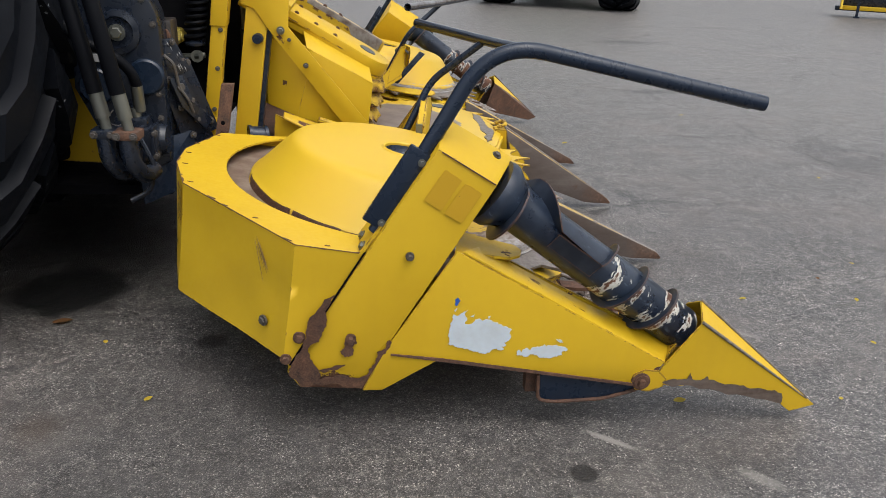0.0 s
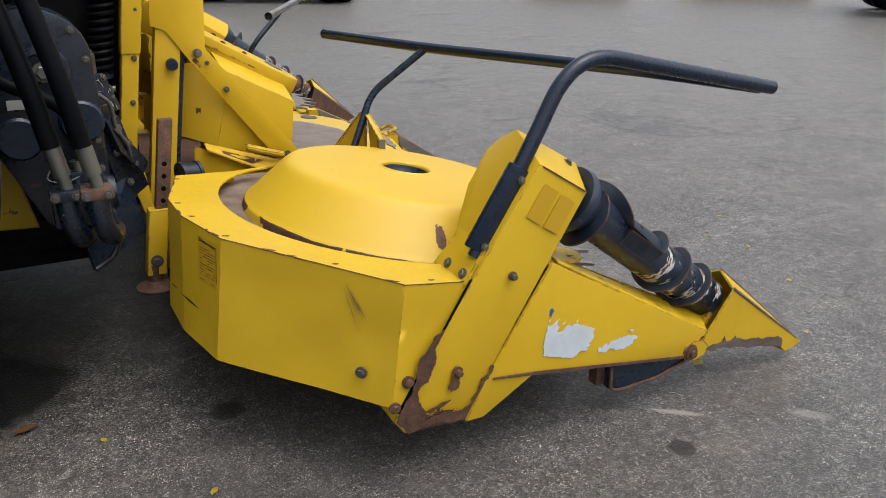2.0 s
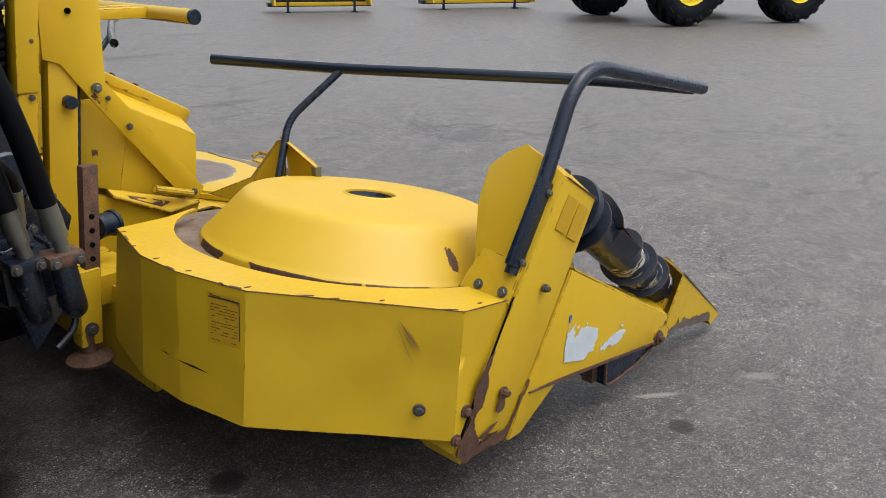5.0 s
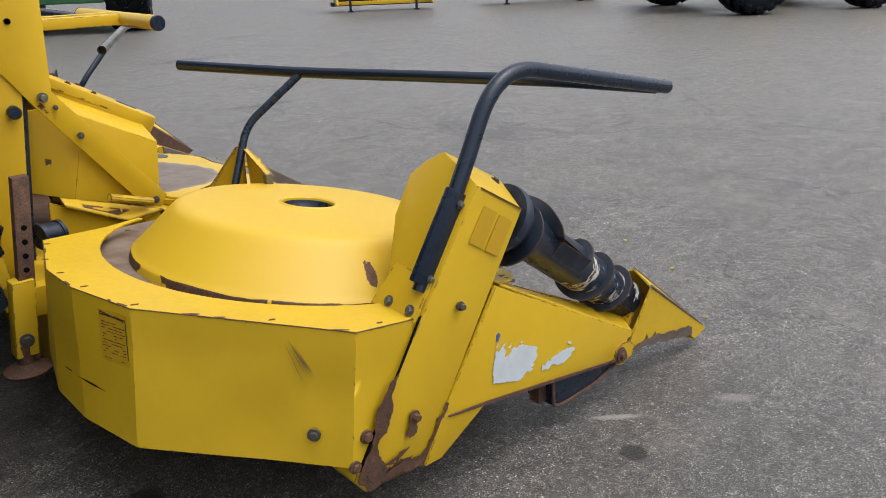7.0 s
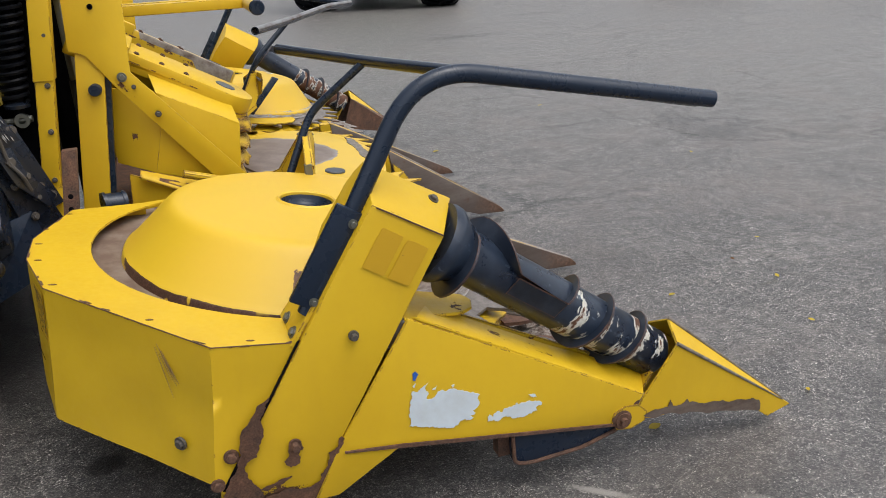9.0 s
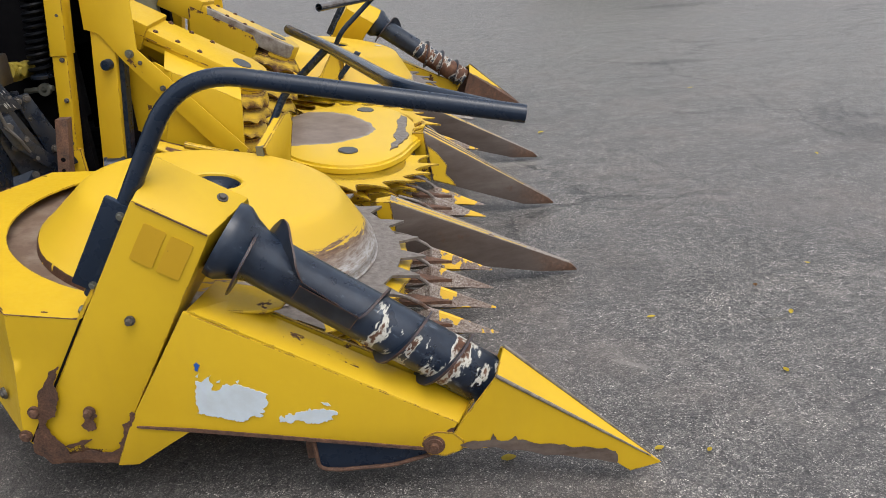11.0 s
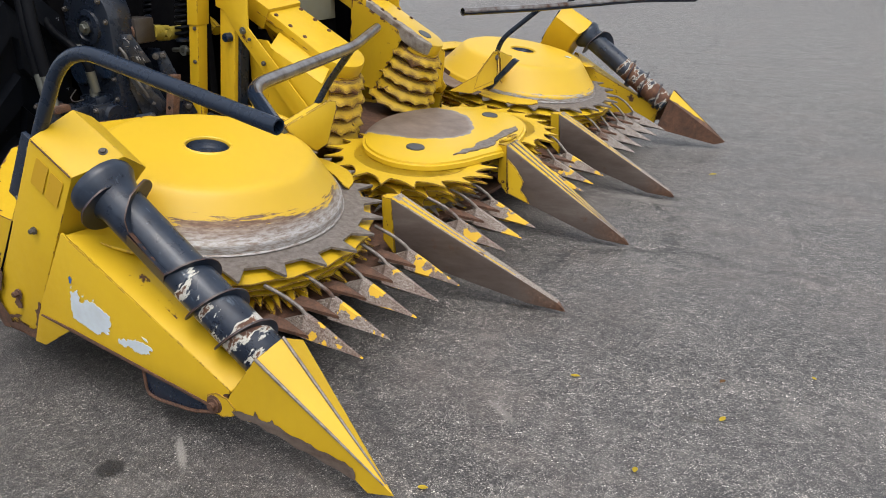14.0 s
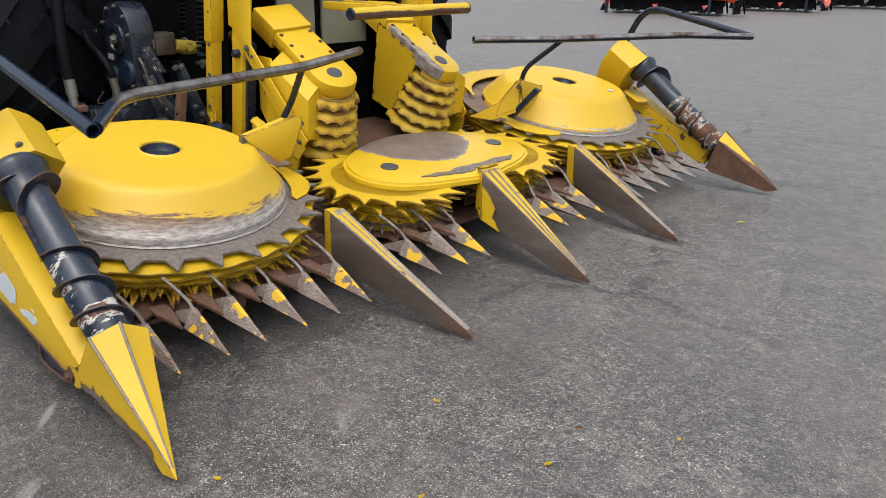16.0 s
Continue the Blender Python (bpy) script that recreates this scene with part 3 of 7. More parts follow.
M_DOME, M_DOME_FAR = dome_mat("dome_paint", 1.0), dome_mat("dome_paint_far", 0.35)
m = Mat("dusty_brown_steel", 0.7)
m.bump(m.noise(60, 4, 0.7), 0.2, 0.002)
M_SHELF = m.out(m.mix(m.ramp(m.noise(9, 6, 0.65), [(0.4, 0.0), (0.7, 1.0)]), (0.115, 0.072, 0.048), (0.215, 0.165, 0.125)), 0.7)
M_RING = yellow("yellow_ring_paint", 0.008, 0.50, -0.02, 0.3)
M_SIDE = yellow("yellow_side_paint", 0.006, 0.66, -0.2, 0.15)


def local_part(name, bm, material, parent, m, label="", **k):
    """A part whose own axes are those of m, so that its paint follows its shape."""
    ob = part(name, bm, material, parent, label, **k)
    ob.matrix_basis = m
    return ob


def outer_drum(s):
    f = Matrix.Translation(at(s, 0.126, 1.505, 0.477)) @ Matrix.Rotation(radians(10), 4, "Y") @ Matrix.Diagonal((1, -s, 1, 1))
    I = Matrix.Identity(4)
    drum = local_part("drum_dome", made(lathe, [(0.0, 0.207), (0.081, 0.207), (0.085, 0.240), (0.090, 0.244), (0.098, 0.238), (0.25, 0.235), (0.375, 0.231), (0.400, 0.228), (0.416, 0.222), (0.428, 0.212), (0.440, 0.198), (0.528, 0.090),
                      (0.539, 0.078), (0.545, 0.074), (0.548, 0.068), (0.552, 0.044), (0.558, 0.038), (0.40, 0.034), (0, 0.034)], I, 112), M_DOME if s < 0 else M_DOME_FAR, header, f,
                      "smooth yellow domed drum cover with a scraped steel foot" if s < 0 else "smooth yellow domed drum cover")
    # corrugated black plug in the hole
    local_part("hub_cap", made(lathe, [(0, 0.210), (0.048, 0.210), (0.054, 0.217), (0.060, 0.212), (0.067, 0.224), (0.073, 0.218), (0.079, 0.234), (0.0825, 0.232), (0.0825, 0.209), (0, 0.208)], I, 40), M_BLACK, drum, I, "ribbed black hub plug")
    down = Matrix.Translation
    f = f @ down((0, 0, 0.034))
    local_part("toothed_disc", made(toothed, 0.50, 0.640, 0.724, 27, 0.010, I, 0.50, 0.55, 0.1, 0.04), M_DISC, header, f, "worn grey saw-toothed steel disc")
    local_part("drum_wall", made(lathe, [(0.60, -0.010), (0.605, -0.05), (0.58, -0.055), (0.58, -0.115), (0.595, -0.12), (0.595, -0.17), (0.565, -0.18), (0.565, -0.235), (0, -0.235), (0, -0.010)], I, 64), M_YEL_WORN, header, f)
    for k, (r1, z0, z1, n) in enumerate(((0.676, -0.016, -0.040, 27), (0.668, -0.048, -0.074, 27), (0.650, -0.084, -0.108, 30))):
        bm = bmesh.new()
        loops = []
        for q, z in ((0.0, z0), (1.0, z1), (1.0, z1 - 0.006), (0.0, z0 - 0.006)):
            loops.append([bm.verts.new(V((0.57 + (r1 + 0.010 * (abs(math.sin(n / 2 * a + k)) ** 3) - 0.57) * q) * math.cos(a), (0.57 + (r1 + 0.010 * (abs(math.sin(n / 2 * a + k)) ** 3) - 0.57) * q) * math.sin(a), z)) for a in [2 * math.pi * i / 270 for i in range(270)]])
        for p, q in zip(loops, loops[1:] + loops[:1]):
            for i in range(270):
                bm.faces.new((p[i], p[(i + 1) % 270], q[(i + 1) % 270], q[i]))
        local_part("toothed_ring", bm, M_RING, header, f, "yellow scalloped ring with chipped dark edges")
    local_part("spiked_ring", made(toothed, 0.48, 0.625, 0.688, 66, 0.006, down((0, 0, -0.118)), 0.2, 0.5, 0.1, 0.35, 0.035), M_YEL_WORN, header, f, "yellow ring of fine hanging spikes")
    local_part("spiked_ring", made(toothed, 0.48, 0.615, 0.682, 58, 0.006, down((0, 0, -0.144)), 0.2, 0.5, 0.25, 0.35, 0.03), M_YEL_WORN, header, f)
    local_part("knife_disc", made(toothed, 0.40, 0.68, 0.740, 24, 0.012, down((0, 0, -0.20)), 0.4, 0.6, 0.0, 0.1), M_RUST, header, f, "rusty lower knife disc")
    bm = bmesh.new()
    arc = [radians(88 + 200 * i / 60) for i in range(61)]
    loops = [[bm.verts.new(V(r * math.cos(a), r * math.sin(a), z)) for a in arc] for r, z in ((0.545, 0.013), (0.70, 0.013), (0.70, 0.007), (0.545, 0.007))]
    for p, q in zip(loops, loops[1:] + loops[:1]):
        for i in range(60):
            bm.faces.new((p[i], p[i + 1], q[i + 1], q[i]))
    for i in (0, -1):
        bm.faces.new([l[i] for l in loops])
    local_part("shelf_plate", bm, M_SHELF, header, f, "flat brown steel shelf round the dome's foot")
    # curved ear plate towards the middle rotor
    bm = bmesh.new()
    arc = [radians(52 + 40 * i / 10) for i in range(11)]
    ring = [V(0.575 * math.cos(a), 0.575 * math.sin(a), 0.022) for a in arc] + [V(r * math.cos(a), r * math.sin(a), 0.008) for a, r in zip(arc[::-1], (0.62, 0.645, 0.66, 0.672, 0.68, 0.684, 0.682, 0.672, 0.655, 0.63, 0.60))]
    prism(bm, ring, (0, 0, -0.006))
    local_part("ear_plate", bm, M_YEL, header, f, "curved yellow plate beside the drum")
    return drum


def side_cover(s):
    """The octagonal skirt round the outer and rear side of a drum with its flat top ring."""
    k = 0.155
    top = lambda x, v: (x, v, 0.595 - k * x)
    outline = [(0.02, 2.245), (-0.19, 2.25), (-0.575, 1.85), (-0.64, 1.63), (-0.645, 1.45), (-0.565, 1.15), (-0.345, 1.06), (-0.20, 0.97)]
    low = [(-0.215, 2.255, 0.225), (-0.235, 2.258, 0.262), (-0.62, 1.855, 0.31), (-0.67, 1.63, 0.318), (-0.675, 1.43, 0.322), (-0.605, 1.12, 0.318), (-0.37, 1.05, 0.30), (-0.22, 1.01, 0.29)]
    cx, cv, R = 0.130, 1.505, 0.614
    cover = tagged(part("side_cover", _skirt(s, outline[:7], low[:7], top), M_SIDE, header, "yellow folded sheet skirt with dents and scratches", angle=22))
    # top ring between the outline and the round hole
    bm = bmesh.new()
    rim, hole = [], []
    fine = []
    for a, b in zip(outline, outline[1:]):
        n = max(2, int(math.dist(a, b) / 0.04))
        fine += [(a[0] + (b[0] - a[0]) * i / n, a[1] + (b[1] - a[1]) * i / n) for i in range(n)]
    fine.append(outline[-1])
    for i, (x, v) in enumerate(fine):
        d = Vector((x - cx, v - cv))
        d.normalize()
        hx, hv = cx + d.x * R, cv + d.y * R
        if (Vector((x - cx, v - cv)).length < R + 0.012):
            hx, hv = cx + d.x * (R - 0.05), cv + d.y * (R - 0.05)
        rim.append(top(x, v))
        hole.append(top(hx, hv))
    for dz in (0.002, -0.004):
        a = [bm.verts.new(at(s, x, v, z + dz)) for x, v, z in rim]
        b = [bm.verts.new(at(s, x, v, z + dz)) for x, v, z in hole]
        for i in range(len(a) - 1):
            bm.faces.new((a[i], a[i + 1], b[i + 1], b[i]))
        if dz > 0:
            a0, b0 = a, b
    for u, w in ((a0, a), (b0, b)):
        for i in range(len(u) - 1):
            bm.faces.new((u[i], u[i + 1], w[i + 1], w[i]))
    for i in (0, -1):
        bm.faces.new((a0[i], b0[i], b[i], a[i]))
    part("top_ring", bm, M_YEL_CLEAN, cover, "flat yellow rim plate with rusty chipped edge")
    # bolts and folded lugs
    for x, v, z in ((-0.298, 2.190, 0.358),):
        bolt(cover, at(s, x, v, z), (-0.72 if v < 2.22 else 0, s * (0.69 if v < 2.22 else 1), 0), 0.012)
    bolt(cover, at(s, -0.186, 2.258, 0.333), (0, s, 0), 0.013, 0.012, M_RUST)
    bolt(cover, at(s, -0.228, 2.260, 0.262), (0, s, 0), 0.012, 0.012, M_RUST)
    bm = made(prism, pts(s, [(-0.012, 2.250, 0.592), (-0.012, 2.070, 0.592), (0.055, 2.105, 0.700), (0.055, 2.250, 0.690)]), (0.008, 0, -0.006))
    lug = part("lug", bm, M_YEL, cover)
    for v in (2.222, 2.135):
        bolt(lug, at(s, 0.001, v, 0.612), (-0.85, 0, 0.53), 0.011, 0.010, M_ZINC)
    return cover


DENTS = [(-0.27, 2.20, 0.46, 0.075, 0.010), (-0.37, 2.09, 0.37, 0.10, 0.008), (-0.50, 1.95, 0.56, 0.13, 0.006), (-0.40, 2.06, 0.60, 0.08, 0.004), (-0.625, 1.76, 0.42, 0.07, 0.006), (-0.10, 2.26, 0.47, 0.09, 0.005), (-0.655, 1.52, 0.48, 0.10, 0.006)]


def _skirt(s, outline, low, top):
    """Folded sheet from a top and a bottom line, beaten in here and there."""
    bm = bmesh.new()
    nz = 12
    cols = []
    for (x0, v0), (x1, v1), (lx0, lv0, lz0), (lx1, lv1, lz1) in zip(outline, outline[1:], low, low[1:]):
        n = max(2, int(math.dist((x0, v0), (x1, v1)) / 0.035))
        for i in range(n + (x1 == outline[-1][0])):
            t = i / n
            x, v = x0 + (x1 - x0) * t, v0 + (v1 - v0) * t
            cols.append((x, v, top(x, v)[2], lx0 + (lx1 - lx0) * t, lv0 + (lv1 - lv0) * t, lz0 + (lz1 - lz0) * t))
    sheets = []
    for inset in (0.0, 0.006):
        rows = []
        for x, v, z, lx, lv, lz in cols:
            line = []
            for k in range(nz + 1):
                t = k / nz
                px, pv, pz = x + (lx - x) * t, v + (lv - v) * t, z + (lz - z) * t
                push = inset
                if 0 < k and s < 0:
                    push += sum(h * math.exp(-((px - dx) ** 2 + (pv - dv) ** 2 + (pz - dz) ** 2) / (r * r)) for dx, dv, dz, r, h in DENTS) * min(1, t * 4)
                d = Vector((px - 0.15, pv - 1.487)).normalized() * push
                line.append(bm.verts.new(at(s, px - d.x, pv - d.y, pz)))
            rows.append(line)
        for p, q in zip(rows, rows[1:]):
            for k in range(nz):
                bm.faces.new((p[k], q[k], q[k + 1], p[k + 1]))
        sheets.append(rows)
    o, i = sheets
    for k in (0, nz):
        for c in range(len(o) - 1):
            bm.faces.new((o[c][k], o[c + 1][k], i[c + 1][k], i[c][k]))
    for c in (0, -1):
        for k in range(nz):
            bm.faces.new((o[c][k], o[c][k + 1], i[c][k + 1], i[c][k]))
    n_col = 0
    folds = []
    for (x0, v0), (x1, v1) in list(zip(outline, outline[1:]))[:-1]:
        n_col += max(2, int(math.dist((x0, v0), (x1, v1)) / 0.035))
        folds += [e for k in range(nz) for e in o[n_col][k].link_edges if o[n_col][k + 1] in e.verts]
    bmesh.ops.bevel(bm, geom=folds, offset=0.012, segments=3, affect="EDGES", profile=0.5)
    return bm


def divider(s):
    """The slanting box, the long divider panel, its cone tip, auger and skid."""
    # slanting gearbox cover
    face = [(0.209, 2.268, 0.915), (0.381, 2.266, 0.811), (0.075, 2.262, 0.300), (0.000, 2.245, 0.145), (-0.19, 2.245, 0.155), (-0.228, 2.25, 0.210), (-0.215, 2.25, 0.240)]
    bm = made(prism, pts(s, face), at(s, 0, -0.14, 0) - at(s, 0, 0, 0))
    case = part("gearbox_cover", bm, M_BOXCOVER, header, "slanting yellow gearbox cover with rust at its foot", round_edges=0.008)
    # hood: an eight-sided short tube round the auger drive
    rear = [(0.211, 2.262, 0.915), (0.228, 2.114, 0.977), (0.224, 2.045, 0.940), (0.205, 1.995, 0.895), (0.125, 2.020, 0.800), (0.02, 2.10, 0.62), (0.01, 2.258, 0.60)]
    front = [(0.380, 2.262, 0.811), (0.448, 2.118, 0.851), (0.428, 2.050, 0.806), (0.392, 1.995, 0.776), (0.315, 2.020, 0.690), (0.20, 2.10, 0.51), (0.18, 2.258, 0.49)]
    bm = bmesh.new()
    back_ring, front_ring = [[bm.verts.new(p) for p in pts(s, rows)] for rows in (rear, front)]
    bm.faces.new(back_ring)
    bm.faces.new(front_ring[::-1])
    for i in range(7):
        bm.faces.new((back_ring[i], front_ring[i], front_ring[(i + 1) % 7], back_ring[(i + 1) % 7]))
    hood = part("hood", bm, M_YEL_CLEAN, case, "eight-sided yellow hood", round_edges=0.006)
    bm = made(prism, pts(s, [(0.220, 2.270, 0.907), (0.376, 2.270, 0.813), (0.3745, 2.270, 0.8100), (0.2185, 2.270, 0.904)]), at(s, 0, -0.004, 0) - at(s, 0, 0, 0))
    part("seam", bm, M_RUST, hood)
    bolt(hood, at(s, 0.391, 2.150, 0.866), (0.42, s * 0.36, 0.82), 0.010, 0.010, M_BOLT)
    for x, z in ((0.137, 0.596),):
        bolt(case, at(s, x, 2.269, z), (0, s, 0), 0.009, 0.016, M_BOLT)
    bolt(case, at(s, -0.034, 2.266, 0.331), (0, s, 0), 0.011, 0.02, M_RUST)
    # clamp holding the hoop
    lo, hi = at(s, 0.045, 2.223, 0.672), at(s, 0.182, 2.223, 0.892)
    d = (hi - lo).normalized()
    bm = bmesh.new()
    prism(bm, [lo + V(-0.046, 0, 0.028), lo + V(0.012, 0, -0.007), hi + V(0.012, 0, -0.007), hi + V(-0.046, 0, 0.028)], at(s, 0, 0.020, 0) - at(s, 0, 0, 0))
    clamp = part("clamp_bracket", bm, M_BLACK, case, "black folded clamp bracket", round_edges=0.006)
    for p in (lo + d * 0.02, hi - d * 0.03):
        bolt(clamp, p + at(s, 0.0, 0.021, 0.0) - at(s, 0, 0, 0), (0, s, 0), 0.008, 0.010, M_ZINC)

    # long divider side panel, folded over at its top
    side = [(0.274, 2.268, 0.612), (0.945, 2.268, 0.236), (0.905, 2.268, 0.160), (0.86, 2.268, 0.156), (0.235, 2.268, 0.258), (0.06, 2.262, 0.150), (0.0, 2.262, 0.150), (0.072, 2.266, 0.296)]
    bm = made(prism, pts(s, side), at(s, 0, -0.012, 0) - at(s, 0, 0, 0))
    panel = part("divider_panel", bm, M_PANEL, header, "long yellow divider side panel with torn white decal", round_edges=0.004)
    flange = [(0.292, 2.266, 0.612), (0.946, 2.266, 0.236), (0.985, 2.185, 0.262), (0.70, 2.16, 0.395), (0.36, 2.13, 0.575)]
    part("top_flange", made(prism, pts(s, flange), (0, 0, -0.008)), M_YEL_CLEAN, panel, round_edges=0.003)
    # inner cheek of the divider and the small rounded tab behind it
    cheek = [(0.33, 2.10, 0.585), (0.98, 2.16, 0.265), (0.96, 2.16, 0.15), (0.30, 2.10, 0.25)]
    part("inner_panel", made(prism, pts(s, cheek), at(s, 0, 0.008, 0) - at(s, 0, 0, 0)), M_YEL_WORN, panel)
    tab = [(0.27, 2.24, 0.600), (0.30, 2.06, 0.600)] + [(0.44 + 0.06 * math.cos(a), 2.09 + 0.07 * math.sin(a), 0.545) for a in (-1.4, -0.7, 0, 0.7, 1.4)]
    part("cover_tab", made(prism, pts(s, tab), (0, 0, -0.008)), M_YEL, panel, "rounded yellow plate", round_edges=0.003)
    # fold line rib
    part("rib", made(prism, pts(s, [(0.085, 2.272, 0.280), (0.232, 2.272, 0.264), (0.86, 2.272, 0.162), (0.86, 2.272, 0.153), (0.232, 2.272, 0.253), (0.085, 2.272, 0.276)]), at(s, 0, -0.006, 0) - at(s, 0, 0, 0)), M_RUST, panel)

    # skid below
    sk = [(0.548, 0.190), (0.552, 0.100), (0.60, 0.090), (0.76, 0.098), (0.87, 0.128), (0.89, 0.150)]
    bm = made(prism, [at(s, x, 2.25, z) for x, z in sk], at(s, 0, -0.11, 0) - at(s, 0, 0, 0))
    skid = part("skid", bm, M_BLACK, header, "black curved steel skid with rusty rim", round_edges=0.004)
    bm = bmesh.new()
    tube(bm, fillet([at(s, x, 2.252, z) for x, z in sk], 0.02, 3), 0.006, 8)
    part("rim", bm, M_RUST, skid)
    part("bracket", made(box, at(s, 0.535, 2.20, 0.110) - V(0.018, 0.02, 0), at(s, 0.535, 2.20, 0.20) + V(0.018, 0.02, 0)), M_RUST, skid)

    # pivot
    m = Matrix.Translation(at(s, 0.876, 2.262, 0.170)) @ Vector((0, s, 0)).to_track_quat("Z", "Y").to_matrix().to_4x4()
    piv = part("pivot", made(lathe, [(0, 0.03), (0.012, 0.03), (0.013, 0.018), (0.024, 0.018), (0.024, 0.014), (0.012, 0.013), (0.030, 0.010), (0.031, 0.0), (0, 0)], m, 20), M_RUST, header, "rusty pivot bolt")

    # cone tip: near and inner cheeks, sloping top faces, open at its back; the outer cheek ends in a turned-down lip
    tx = 1.497 if s < 0 else 1.470
    cheek_v = lambda x: 2.268 - (x - 0.95) * 0.058
    B, C, D = at(s, 1.052, 2.262, 0.368), at(s, 1.080, 2.168, 0.402), at(s, 1.075, 2.075, 0.350)
    low = [(0.953, 0.235), (0.922, 0.188), (0.940, 0.158), (0.985, 0.146), (1.042, 0.148), (1.312, 0.080), (1.374, 0.059), (1.410, 0.028)]
    outer = [at(s, x, cheek_v(x), z) for x, z in low]
    tip, lip, E = at(s, tx, 2.236, 0.048), at(s, 1.40, 2.20, 0.030), at(s, 1.000, 2.075, 0.13)
    bm = bmesh.new()
    b_, c_, d_, t_, l_, e_ = [bm.verts.new(p) for p in (B, C, D, tip, lip, E)]
    ring = [bm.verts.new(p) for p in outer]
    bm.faces.new([b_] + ring + [t_])
    for face in ((b_, t_, c_), (c_, t_, d_), (d_, t_, l_, e_), (ring[-1], l_, t_)):
        bm.faces.new(face)
    bmesh.ops.recalc_face_normals(bm, faces=bm.faces)
    bm.normal_update()
    bmesh.ops.solidify(bm, geom=list(bm.faces), thickness=0.006)
    cone = part("cone_tip", bm, M_CONE_NEAR if s < 0 else M_CONE_FAR, header, "folded yellow cone-shaped divider tip")
    for a, b in ((B, tip), (C, tip)):
        bm = made(tube, [a + (b - a) * t + V(0, 0, 0.002) for t in (0.0, 0.3, 0.6, 0.93)], [0.0055, 0.005, 0.004, 0.002], 8)
        part("seam", bm, M_SPIKE, cone)
    if s < 0:
        # bare scraped band along the lower edge, its upper edge torn
        band = [(0.945, 0.166), (0.962, 0.172), (0.985, 0.176), (1.028, 0.172), (1.036, 0.194), (1.045, 0.172), (1.075, 0.166), (1.095, 0.180), (1.102, 0.166), (1.20, 0.143), (1.308, 0.118), (1.368, 0.100), (1.374, 0.085), (1.372, 0.060), (1.312, 0.081), (1.042, 0.149), (0.985, 0.147)]
        part("scraped_band", made(torn, band, lambda x, z: at(s, 0, cheek_v(x) + 0.003, 0).y, 3, 0.10, 3), M_BAND, cone, "bare brown scraped band with torn edge")
    # hinge tongue round the pivot
    tongue = [(0.850, 0.196), (0.885, 0.212), (0.930, 0.206), (0.958, 0.178), (0.950, 0.150), (0.905, 0.132), (0.860, 0.140), (0.842, 0.168)]
    part("hinge_tongue", made(prism, [at(s, x, 2.271, z) for x, z in tongue], at(s, 0, -0.006, 0) - at(s, 0, 0, 0)), M_YEL_WORN, cone, "yellow hinge tongue worn to rust")
    # small stop plate inside the cone's mouth
    part("stop_plate", made(prism, pts(s, [(0.93, 2.24, 0.19), (0.985, 2.24, 0.28), (1.0, 2.10, 0.28), (0.95, 2.10, 0.19)]), (0.006, 0, 0)), M_YEL_WORN, cone)
    auger(s)
    hoop(s)


